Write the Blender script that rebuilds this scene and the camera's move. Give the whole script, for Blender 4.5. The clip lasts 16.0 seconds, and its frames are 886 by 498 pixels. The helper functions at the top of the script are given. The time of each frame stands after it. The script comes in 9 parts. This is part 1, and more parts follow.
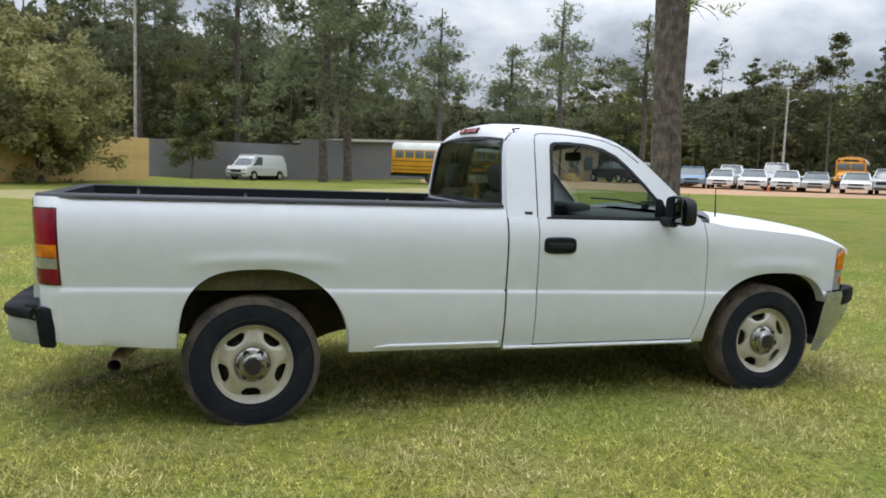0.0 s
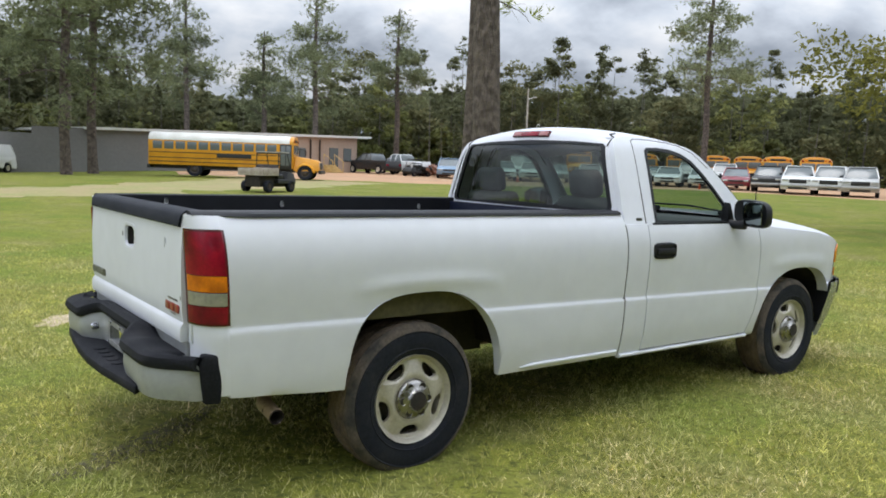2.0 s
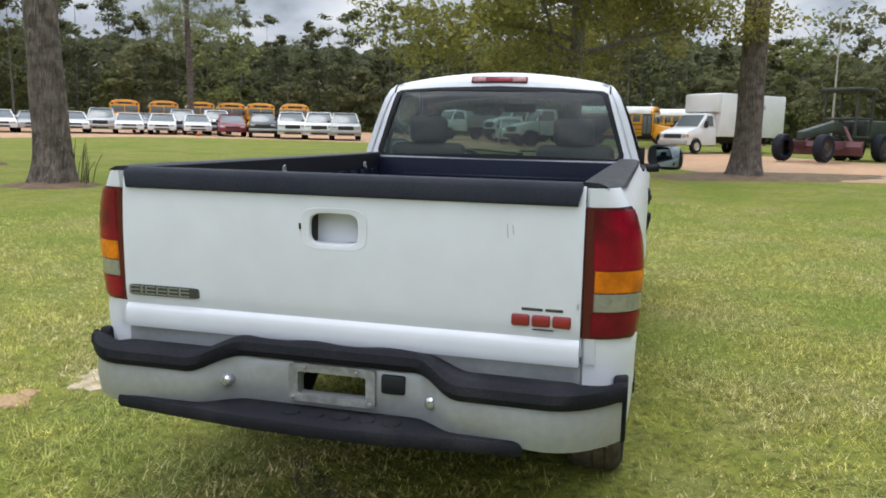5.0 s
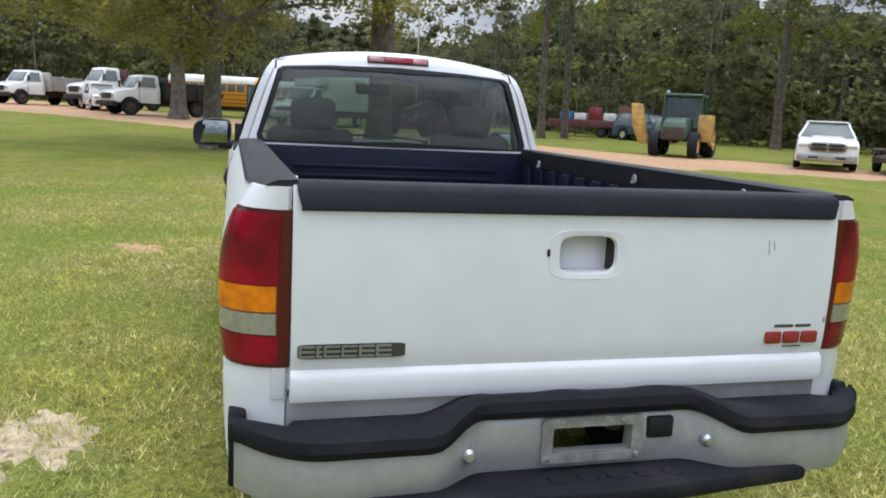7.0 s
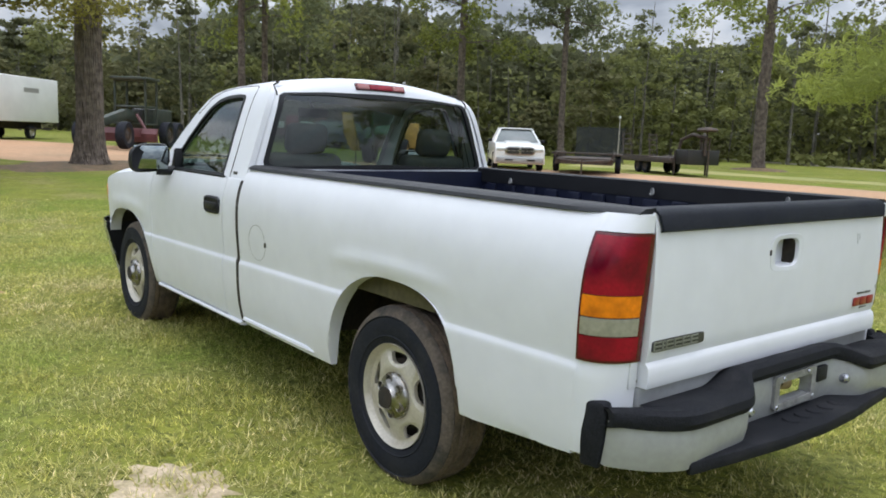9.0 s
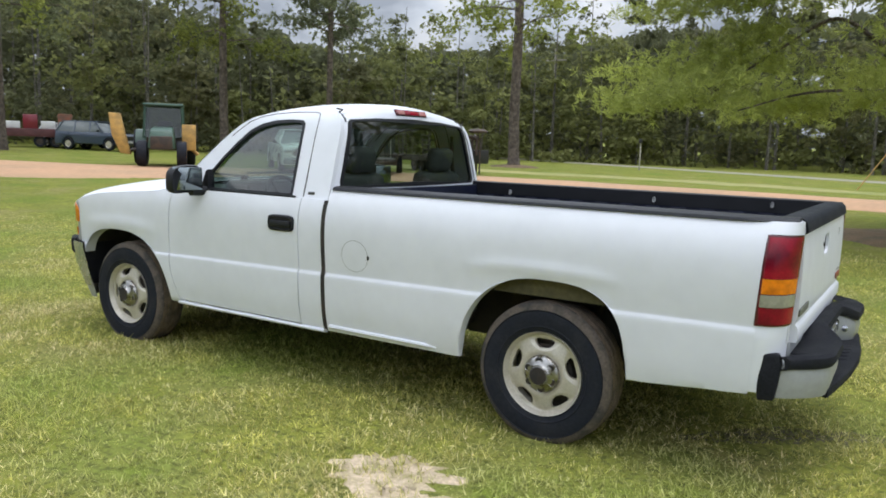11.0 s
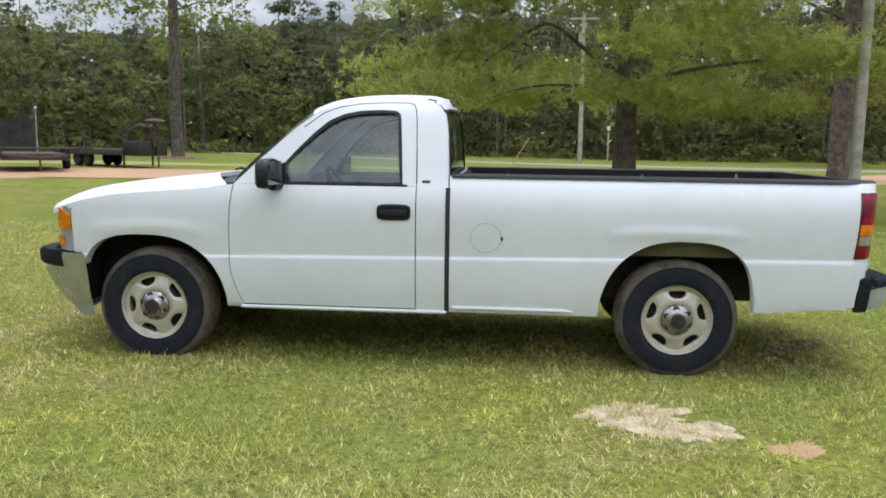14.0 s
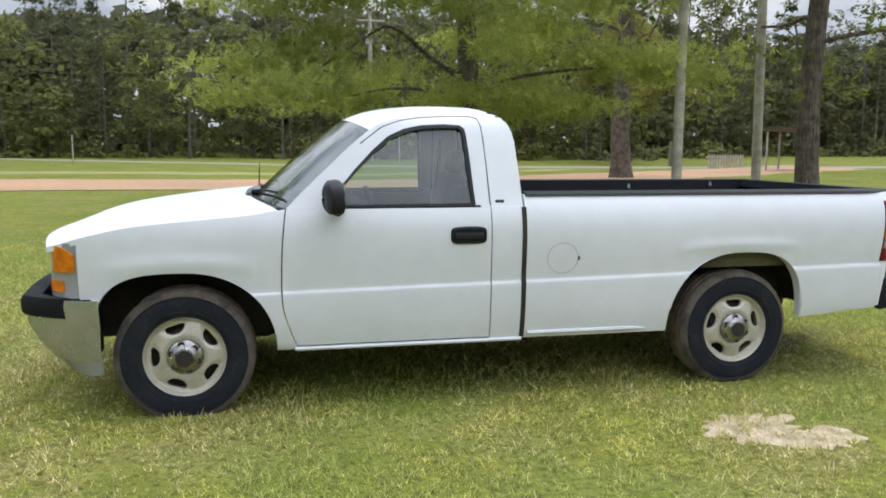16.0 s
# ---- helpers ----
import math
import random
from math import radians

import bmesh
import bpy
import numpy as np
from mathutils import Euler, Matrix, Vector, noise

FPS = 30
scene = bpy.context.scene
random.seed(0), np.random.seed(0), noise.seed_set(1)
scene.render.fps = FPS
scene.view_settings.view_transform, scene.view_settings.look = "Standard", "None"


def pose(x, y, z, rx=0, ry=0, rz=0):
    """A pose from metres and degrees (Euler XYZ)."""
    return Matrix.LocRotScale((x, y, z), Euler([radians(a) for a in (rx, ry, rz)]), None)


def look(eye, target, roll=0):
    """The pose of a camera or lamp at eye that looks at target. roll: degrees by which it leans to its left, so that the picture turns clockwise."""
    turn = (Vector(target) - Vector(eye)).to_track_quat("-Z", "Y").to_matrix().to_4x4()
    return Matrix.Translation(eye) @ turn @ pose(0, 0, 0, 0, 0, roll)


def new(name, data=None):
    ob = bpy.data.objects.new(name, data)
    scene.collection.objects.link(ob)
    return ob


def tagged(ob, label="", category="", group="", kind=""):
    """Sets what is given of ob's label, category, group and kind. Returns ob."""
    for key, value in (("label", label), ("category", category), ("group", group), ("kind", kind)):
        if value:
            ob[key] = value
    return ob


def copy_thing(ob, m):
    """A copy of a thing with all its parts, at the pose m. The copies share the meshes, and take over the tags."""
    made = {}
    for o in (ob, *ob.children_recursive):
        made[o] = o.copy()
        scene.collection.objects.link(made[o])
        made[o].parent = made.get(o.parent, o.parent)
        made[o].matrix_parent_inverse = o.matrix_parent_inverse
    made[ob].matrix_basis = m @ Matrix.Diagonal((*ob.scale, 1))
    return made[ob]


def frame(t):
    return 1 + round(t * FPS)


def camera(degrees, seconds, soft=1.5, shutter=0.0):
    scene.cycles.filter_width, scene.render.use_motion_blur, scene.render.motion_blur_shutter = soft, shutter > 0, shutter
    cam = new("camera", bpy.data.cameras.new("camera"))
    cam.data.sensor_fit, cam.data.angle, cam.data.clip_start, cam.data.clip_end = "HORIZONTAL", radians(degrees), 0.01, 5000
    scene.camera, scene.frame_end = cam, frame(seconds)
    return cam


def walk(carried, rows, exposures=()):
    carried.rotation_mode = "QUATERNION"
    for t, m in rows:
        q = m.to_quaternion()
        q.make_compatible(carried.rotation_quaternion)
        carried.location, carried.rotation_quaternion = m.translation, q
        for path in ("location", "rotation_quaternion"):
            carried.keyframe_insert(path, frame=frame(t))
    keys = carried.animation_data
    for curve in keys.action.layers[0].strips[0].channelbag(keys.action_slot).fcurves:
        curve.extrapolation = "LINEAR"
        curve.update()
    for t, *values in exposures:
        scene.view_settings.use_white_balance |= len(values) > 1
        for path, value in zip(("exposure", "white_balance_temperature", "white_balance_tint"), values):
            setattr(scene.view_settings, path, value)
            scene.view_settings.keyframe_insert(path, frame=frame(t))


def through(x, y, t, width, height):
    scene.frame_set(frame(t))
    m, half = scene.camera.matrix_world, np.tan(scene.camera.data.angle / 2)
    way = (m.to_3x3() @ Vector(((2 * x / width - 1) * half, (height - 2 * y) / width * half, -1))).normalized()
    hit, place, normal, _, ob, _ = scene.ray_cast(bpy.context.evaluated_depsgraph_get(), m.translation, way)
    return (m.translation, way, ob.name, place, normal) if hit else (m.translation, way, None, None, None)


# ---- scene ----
cam = camera(59.2, 16.0, 1.8)
PATH = [
    (0, (-0.033, 0.088, 1.455), (0.562, 1.987, 1.254), 2.1),
    (0.5, (-0.533, 0.372, 1.454), (0.217, 2.214, 1.252), 2.2),
    (1, (-1.045, 0.618, 1.475), (-0.145, 2.392, 1.269), 2.3),
    (1.5, (-1.504, 1.017, 1.476), (-0.463, 2.712, 1.269), 2.3),
    (2, (-1.939, 1.399, 1.469), (-0.751, 2.995, 1.268), 2.1),
    (2.5, (-2.28, 1.888, 1.437), (-0.943, 3.361, 1.233), 2.1),
    (3, (-2.616, 2.394, 1.445), (-1.131, 3.715, 1.226), 2.1),
    (3.5, (-2.843, 2.922, 1.425), (-1.219, 4.063, 1.185), 1.8),
    (4, (-3.021, 3.443, 1.414), (-1.277, 4.385, 1.151), 1.5),
    (4.5, (-3.143, 3.93, 1.412), (-1.304, 4.663, 1.128), 1.1),
    (5, (-3.201, 4.483, 1.399), (-1.289, 4.989, 1.104), 1.2),
    (5.2, (-3.208, 4.702, 1.419), (-1.274, 5.112, 1.117), 1.4),
    (7.3, (-2.731, 6.67, 1.434), (-0.874, 6.006, 1.101), 3.0),
    (7.5, (-2.71, 6.853, 1.453), (-0.886, 6.103, 1.12), 3.0),
    (8, (-2.563, 7.32, 1.452), (-0.829, 6.376, 1.131), 2.7),
    (8.5, (-2.481, 7.8, 1.457), (-0.837, 6.7, 1.156), 2.4),
    (9, (-2.291, 8.223, 1.447), (-0.749, 6.98, 1.167), 2.2),
    (9.2, (-2.216, 8.395, 1.457), (-0.717, 7.099, 1.183), 2.1),
    (11.3, (-1.179, 10.247, 1.529), (-0.193, 8.526, 1.269), 1.7),
    (11.5, (-1.052, 10.414, 1.527), (-0.118, 8.665, 1.27), 1.6),
    (12, (-0.7, 10.799, 1.525), (0.095, 8.981, 1.272), 1.6),
    (12.5, (-0.218, 11.02, 1.51), (0.433, 9.146, 1.26), 1.4),
    (13, (0.282, 11.237, 1.484), (0.779, 9.315, 1.236), 1.1),
    (13.5, (0.812, 11.286, 1.468), (1.15, 9.332, 1.207), 0.9),
    (14, (1.361, 11.33, 1.453), (1.536, 9.356, 1.185), 0.8),
    (14.5, (1.911, 11.23, 1.455), (1.918, 9.248, 1.185), 0.9),
    (15, (2.385, 11.14, 1.461), (2.251, 9.162, 1.201), 0.9),
    (15.5, (2.81, 11.013, 1.507), (2.53, 9.05, 1.248), 0.7),
    (16, (3.221, 10.863, 1.538), (2.807, 8.924, 1.275), 0.3),
]
walk(cam, [(t, look(eye, target, roll)) for t, eye, target, roll in PATH], [(0, 1.40), (5, 1.47), (13, 1.48), (16, 1.47)])

# ---- light: broken cloud, soft high sun ----
SUN_TO = Vector((-0.20, 0.0, 0.98)).normalized()      # direction towards the sun
world = bpy.data.worlds.new("sky")
scene.world = world
world.use_nodes = True
wn, wl = world.node_tree.nodes, world.node_tree.links
wn.clear()


def wnode(kind, **kw):
    n = wn.new(kind)
    for k, v in kw.items():
        n.inputs[k].default_value = v
    return n


sky = wn.new("ShaderNodeTexSky")
sky.sky_type, sky.sun_disc = "NISHITA", False
sky.sun_elevation = math.asin(SUN_TO.z)
sky.sun_rotation = math.atan2(SUN_TO.x, SUN_TO.y)
sky.dust_density = 2.0
coord = wn.new("ShaderNodeTexCoord")
sep = wn.new("ShaderNodeSeparateXYZ")
wl.new(coord.outputs["Generated"], sep.inputs[0])
lift = wn.new("ShaderNodeMath"); lift.operation = "ADD"; lift.inputs[1].default_value = 0.42
wl.new(sep.outputs["Z"], lift.inputs[0])
clampz = wn.new("ShaderNodeMath"); clampz.operation = "MAXIMUM"; clampz.inputs[1].default_value = 0.06
wl.new(lift.outputs[0], clampz.inputs[0])
px = wn.new("ShaderNodeMath"); px.operation = "DIVIDE"
py = wn.new("ShaderNodeMath"); py.operation = "DIVIDE"
wl.new(sep.outputs["X"], px.inputs[0]); wl.new(clampz.outputs[0], px.inputs[1])
wl.new(sep.outputs["Y"], py.inputs[0]); wl.new(clampz.outputs[0], py.inputs[1])
comb = wn.new("ShaderNodeCombineXYZ")
wl.new(px.outputs[0], comb.inputs[0]); wl.new(py.outputs[0], comb.inputs[1])
cloud = wnode("ShaderNodeTexNoise", Scale=1.55, Detail=8.0, Roughness=0.52, Distortion=0.25)
wl.new(comb.outputs[0], cloud.inputs["Vector"])
puffs = wnode("ShaderNodeTexNoise", Scale=3.6, Detail=7.0, Roughness=0.52, Distortion=0.12)
wl.new(comb.outputs[0], puffs.inputs["Vector"])
ramp = wn.new("ShaderNodeValToRGB")
ramp.color_ramp.elements[0].position, ramp.color_ramp.elements[1].position = 0.30, 0.42
wl.new(cloud.outputs["Fac"], ramp.inputs[0])
tone = wn.new("ShaderNodeValToRGB")
els = tone.color_ramp.elements
els[0].position, els[0].color = 0.35, (0.34, 0.385, 0.46, 1)
els[1].position, els[1].color = 0.66, (0.87, 0.89, 0.93, 1)
mid = els.new(0.50)
mid.color = (0.59, 0.65, 0.74, 1)
wl.new(puffs.outputs["Fac"], tone.inputs[0])
dim = wnode("ShaderNodeMixRGB"); dim.blend_type = "MULTIPLY"
dim.inputs[0].default_value, dim.inputs[2].default_value = 1.0, (0.12, 0.12, 0.12, 1)
wl.new(sky.outputs[0], dim.inputs[1])
mix = wn.new("ShaderNodeMixRGB")
wl.new(ramp.outputs[0], mix.inputs[0]); wl.new(dim.outputs[0], mix.inputs[1]); wl.new(tone.outputs[0], mix.inputs[2])
back = wn.new("ShaderNodeBackground")
back.inputs[1].default_value = 0.65
# an overcast sky grows brighter towards the zenith
up = wn.new("ShaderNodeMapRange")
up.interpolation_type = "SMOOTHSTEP"
up.inputs["From Min"].default_value, up.inputs["From Max"].default_value = 0.0, 0.64
up.inputs["To Min"].default_value, up.inputs["To Max"].default_value = 0.42, 1.57
wl.new(sep.outputs["Z"], up.inputs["Value"])
grow = wn.new("ShaderNodeVectorMath"); grow.operation = "SCALE"
wl.new(mix.outputs[0], grow.inputs[0]); wl.new(up.outputs[0], grow.inputs["Scale"])
wl.new(grow.outputs[0], back.inputs[0])
wout = wn.new("ShaderNodeOutputWorld")
wl.new(back.outputs[0], wout.inputs[0])

sun = new("sun", bpy.data.lights.new("sun", "SUN"))
sun.data.energy, sun.data.angle, sun.data.color = 0.42, radians(28), (1.0, 0.985, 0.985)
sun.matrix_basis = look(SUN_TO * 50, (0, 0, 0))

# ---- materials ----


def material(name, color, rough=0.6, metal=0.0, vary=0.12, scale=6.0, fine=60.0, bump=0.0, bump_scale=80.0, coat=0.0,
             second=None, patch=0.5, coords="Object", spread=0.0, transmission=0.0, emit=0.0, spec=0.5):
    """A surface with two scales of variation: broad patches towards `second`, fine grain in value, and relief."""
    m = bpy.data.materials.new(name)
    m.use_nodes = True
    nt = m.node_tree
    n, l = nt.nodes, nt.links
    bsdf = n["Principled BSDF"]
    bsdf.inputs["Roughness"].default_value = rough
    bsdf.inputs["Metallic"].default_value = metal
    bsdf.inputs["Specular IOR Level"].default_value = spec
    bsdf.inputs["Coat Weight"].default_value = coat
    bsdf.inputs["Coat Roughness"].default_value = 0.06
    bsdf.inputs["Transmission Weight"].default_value = transmission
    tc = n.new("ShaderNodeTexCoord")
    big = n.new("ShaderNodeTexNoise")
    big.inputs["Scale"].default_value, big.inputs["Detail"].default_value = scale, 4
    small = n.new("ShaderNodeTexNoise")
    small.inputs["Scale"].default_value, small.inputs["Detail"].default_value = fine, 3
    for t in (big, small):
        l.new(tc.outputs[coords], t.inputs["Vector"])
    second = second or tuple(c * (1 - vary) for c in color)
    rp = n.new("ShaderNodeValToRGB")
    rp.color_ramp.elements[0].position, rp.color_ramp.elements[1].position = patch - 0.14, patch + 0.14
    rp.color_ramp.elements[0].color, rp.color_ramp.elements[1].color = (*second, 1), (*color, 1)
    l.new(big.outputs["Fac"], rp.inputs[0])
    hsv = n.new("ShaderNodeHueSaturation")
    l.new(rp.outputs[0], hsv.inputs["Color"])
    mr = n.new("ShaderNodeMapRange")
    mr.inputs["From Min"].default_value, mr.inputs["From Max"].default_value = 0.25, 0.75
    mr.inputs["To Min"].default_value, mr.inputs["To Max"].default_value = 1 - vary, 1 + vary
    l.new(small.outputs["Fac"], mr.inputs["Value"])
    value = mr.outputs[0]
    if spread:
        geo = n.new("ShaderNodeNewGeometry")
        info = n.new("ShaderNodeObjectInfo")
        add = n.new("ShaderNodeMath"); add.operation = "ADD"
        l.new(geo.outputs["Random Per Island"], add.inputs[0]); l.new(info.outputs["Random"], add.inputs[1])
        m2 = n.new("ShaderNodeMapRange")
        m2.inputs["From Max"].default_value = 2.0
        m2.inputs["To Min"].default_value, m2.inputs["To Max"].default_value = 1 - spread, 1 + spread
        l.new(add.outputs[0], m2.inputs["Value"])
        mul = n.new("ShaderNodeMath"); mul.operation = "MULTIPLY"
        l.new(value, mul.inputs[0]); l.new(m2.outputs[0], mul.inputs[1])
        value = mul.outputs[0]
    l.new(value, hsv.inputs["Value"])
    l.new(hsv.outputs[0], bsdf.inputs["Base Color"])
    if rough > 0.15:
        rr = n.new("ShaderNodeMapRange")
        rr.inputs["To Min"].default_value, rr.inputs["To Max"].default_value = max(rough - 0.08, 0.03), min(rough + 0.08, 1)
        l.new(big.outputs["Fac"], rr.inputs["Value"])
        l.new(rr.outputs[0], bsdf.inputs["Roughness"])
    if bump:
        bt = n.new("ShaderNodeTexNoise")
        bt.inputs["Scale"].default_value, bt.inputs["Detail"].default_value = bump_scale, 4
        l.new(tc.outputs[coords], bt.inputs["Vector"])
        bp = n.new("ShaderNodeBump")
        bp.inputs["Strength"].default_value, bp.inputs["Distance"].default_value = bump, 0.02
        l.new(bt.outputs["Fac"], bp.inputs["Height"])
        l.new(bp.outputs[0], bsdf.inputs["Normal"])
    if emit:
        bsdf.inputs["Emission Color"].default_value = (*color, 1)
        bsdf.inputs["Emission Strength"].default_value = emit
    return m


def glass_material(name, tint, sheen=0.07, rough=0.02):
    """A thin pane: part clear tinted, part mirror by Fresnel."""
    m = bpy.data.materials.new(name)
    m.use_nodes = True
    n, l = m.node_tree.nodes, m.node_tree.links
    n.clear()
    out = n.new("ShaderNodeOutputMaterial")
    tr = n.new("ShaderNodeBsdfTransparent")
    tr.inputs[0].default_value = (*tint, 1)
    gl = n.new("ShaderNodeBsdfGlossy")
    gl.inputs["Roughness"].default_value = rough
    lw = n.new("ShaderNodeLayerWeight")
    lw.inputs["Blend"].default_value = 0.5
    steep = n.new("ShaderNodeMath"); steep.operation = "POWER"; steep.inputs[1].default_value = 4.0
    l.new(lw.outputs["Facing"], steep.inputs[0])
    boost = n.new("ShaderNodeMath"); boost.operation = "MULTIPLY_ADD"
    boost.inputs[1].default_value, boost.inputs[2].default_value = 0.85, sheen
    l.new(steep.outputs[0], boost.inputs[0])
    mx = n.new("ShaderNodeMixShader")
    l.new(boost.outputs[0], mx.inputs[0])
    l.new(tr.outputs[0], mx.inputs[1]); l.new(gl.outputs[0], mx.inputs[2])
    l.new(mx.outputs[0], out.inputs[0])
    return m


PAINT = material("white_paint", (0.690, 0.705, 0.762), 0.44, coat=0.12, vary=0.03, scale=1.2, fine=9, second=(0.665, 0.678, 0.728))
# dust plus arch shade and grass bounce as one colour; dry stalks share it
DARKOLIVE = material("dark_olive", (0.085, 0.075, 0.036), 0.9, vary=0.2, scale=5, fine=40, second=(0.05, 0.044, 0.022))
PLATEMETAL = material("dull_plate_metal", (0.33, 0.33, 0.34), 0.5, metal=0.4, vary=0.2, scale=20, second=(0.2, 0.2, 0.2))
CAPBLACK = material("gate_cap_plastic", (0.013, 0.015, 0.022), 0.55, vary=0.25, scale=6, fine=120, second=(0.018, 0.020, 0.027), bump=0.1, bump_scale=300, spec=0.12)
PLASTIC = material("black_plastic", (0.013, 0.014, 0.018), 0.5, vary=0.25, scale=9, fine=160, bump=0.12, bump_scale=500, spec=0.3)
LINER = material("bed_liner", (0.007, 0.010, 0.027), 0.45, vary=0.3, scale=4, fine=90, bump=0.1, bump_scale=300, spec=0.2)
PAD = material("bumper_pad", (0.014, 0.015, 0.019), 0.7, vary=0.35, scale=5, fine=120, second=(0.030, 0.030, 0.034), patch=0.36, bump=0.25, bump_scale=200, spec=0.12)
RUBBER = material("tyre_rubber", (0.013, 0.015, 0.022), 0.75, vary=0.25, scale=7, fine=70, second=(0.024, 0.025, 0.030), patch=0.40, bump=0.15, bump_scale=200, spec=0.2)
TREAD = material("dusty_tread", (0.180, 0.130, 0.095), 0.85, vary=0.3, scale=12, fine=90, second=(0.085, 0.067, 0.054), bump=0.5, bump_scale=120)
PIPE = material("tan_exhaust_pipe", (0.40, 0.30, 0.215), 0.6, vary=0.2, scale=14, fine=70, second=(0.27, 0.165, 0.10), patch=0.42)
SHOULDER = material("dusty_shoulder", (0.110, 0.088, 0.072), 0.9, vary=0.3, scale=14, fine=80, second=(0.035, 0.033, 0.032), patch=0.45, bump=0.3, bump_scale=150)
RIM = material("silver_wheel_paint", (0.52, 0.485, 0.42), 0.40, metal=0.3, vary=0.10, scale=10, fine=80, second=(0.43, 0.39, 0.31), patch=0.38)
CHROME = material("chrome", (0.46, 0.47, 0.52), 0.26, metal=0.75, vary=0.05, scale=8)
DULLCHROME = material("dull_chrome", (0.36, 0.35, 0.34), 0.28, metal=1.0, vary=0.2, scale=20, second=(0.22, 0.2, 0.18), patch=0.4)
GREYPAINT = material("grey_bumper_paint", (0.34, 0.35, 0.36), 0.38, metal=0.25, vary=0.06, scale=5, fine=40, second=(0.28, 0.285, 0.29), patch=0.42)
REDLENS = material("red_lens", (0.27, 0.003, 0.018), 0.18, coat=0.0, spec=0.35, vary=0.15, scale=7, fine=90, second=(0.095, 0.002, 0.012), patch=0.48)
DARKLENS = material("dark_red_lens", (0.085, 0.004, 0.01), 0.25, coat=0.3, vary=0.1)
AMBER = material("amber_lens", (0.78, 0.215, 0.006), 0.2, coat=0.1, vary=0.12, scale=14, second=(0.50, 0.125, 0.006))
CLEARLENS = material("clear_lens", (0.30, 0.29, 0.24), 0.14, coat=1.0, vary=0.15, scale=20)
PINKLENS = material("pale_red_lens", (0.36, 0.13, 0.13), 0.2, coat=0.2, vary=0.15, scale=20)
HEADLENS = material("headlamp_lens", (0.55, 0.56, 0.55), 0.1, metal=0.4, coat=1.0, vary=0.1)
UNDER = material("underbody", (0.020, 0.017, 0.015), 0.8, vary=0.35, scale=8, fine=60, second=(0.045, 0.03, 0.02), patch=0.4)
CLOTH = material("grey_seat_cloth", (0.10, 0.10, 0.105), 0.9, vary=0.2, fine=150, bump=0.2)
DASH = material("dark_dash", (0.035, 0.035, 0.037), 0.6, vary=0.2)
TAN = material("light_trim", (0.34, 0.32, 0.28), 0.85, vary=0.1)
GLASS = glass_material("tinted_glass", (0.40, 0.485, 0.445), 0.085)
SIDEGLASS = glass_material("clear_glass", (0.45, 0.565, 0.51), 0.11)
BADGERED = material("red_badge", (0.28, 0.02, 0.025), 0.3, coat=0.5, vary=0.1)
BADGE = material("dark_badge", (0.05, 0.05, 0.05), 0.35, vary=0.2)
BADGESILVER = material("silver_badge", (0.33, 0.34, 0.33), 0.35, metal=0.6, vary=0.1)
TIEALLOY = material("pale_alloy", (0.52, 0.53, 0.54), 0.45, metal=0.35, vary=0.12, scale=30)
MIRRORGLASS = material("mirror_glass", (0.25, 0.285, 0.30), 0.05, metal=1.0, vary=0.0)



def broken(m, scale, cut):
    """Lets a surface show only in scattered pieces, with clear gaps between them."""
    n, l = m.node_tree.nodes, m.node_tree.links
    out = n["Material Output"]
    whole = out.inputs[0].links[0].from_socket
    tc = n.new("ShaderNodeTexCoord")
    gap = n.new("ShaderNodeTexNoise")
    gap.inputs["Scale"].default_value, gap.inputs["Detail"].default_value = scale, 3
    l.new(tc.outputs["Object"], gap.inputs["Vector"])
    step = n.new("ShaderNodeMath"); step.operation = "GREATER_THAN"; step.inputs[1].default_value = cut
    gap.inputs["Roughness"].default_value = 0.62
    l.new(gap.outputs["Fac"], step.inputs[0])
    clear = n.new("ShaderNodeBsdfTransparent")
    mx = n.new("ShaderNodeMixShader")
    l.new(step.outputs[0], mx.inputs[0]); l.new(clear.outputs[0], mx.inputs[1]); l.new(whole, mx.inputs[2])
    l.new(mx.outputs[0], out.inputs[0])
    return m


# ---- mesh helpers ----


def shade(me, angle=38):
    me.shade_smooth()
    me.set_sharp_from_angle(angle=radians(angle))


def thing(name, label, category, m=None, group="", kind=""):
    ob = tagged(new(name), label, category, group, kind)
    ob.empty_display_size = 0.3
    if m is not None:
        ob.matrix_basis = m
    return ob


def solid(name, bm, mat, angle=38):
    """A mesh object from a bmesh, at the world's origin."""
    me = bpy.data.meshes.new(name)
    bm.to_mesh(me)
    bm.free()
    me.materials.append(mat)
    shade(me, angle)
    return new(name, me)


def part(name, bm, mat, parent, label="", angle=38):
    ob = solid(name, bm, mat, angle)
    ob.parent = parent
    return tagged(ob, label) if label else ob


def grid(bm, nu, nv, f, closed=False):
    """A sheet of nu by nv points f(i, j)."""
    vs = [[bm.verts.new(f(i, j)) for j in range(nv)] for i in range(nu)]
    for i in range(nu if closed else nu - 1):
        for j in range(nv - 1):
            a, b, c, d = vs[i][j], vs[(i + 1) % nu][j], vs[(i + 1) % nu][j + 1], vs[i][j + 1]
            bm.faces.new((a, b, c, d))
    return vs


def tidy(bm, dist=1e-4):
    bmesh.ops.remove_doubles(bm, verts=bm.verts, dist=dist)
    bad = [f for f in bm.faces if f.calc_area() < 1e-9]
    bmesh.ops.delete(bm, geom=bad, context="FACES")
    return bm


def normals(bm):
    bmesh.ops.recalc_face_normals(bm, faces=bm.faces)
    return bm


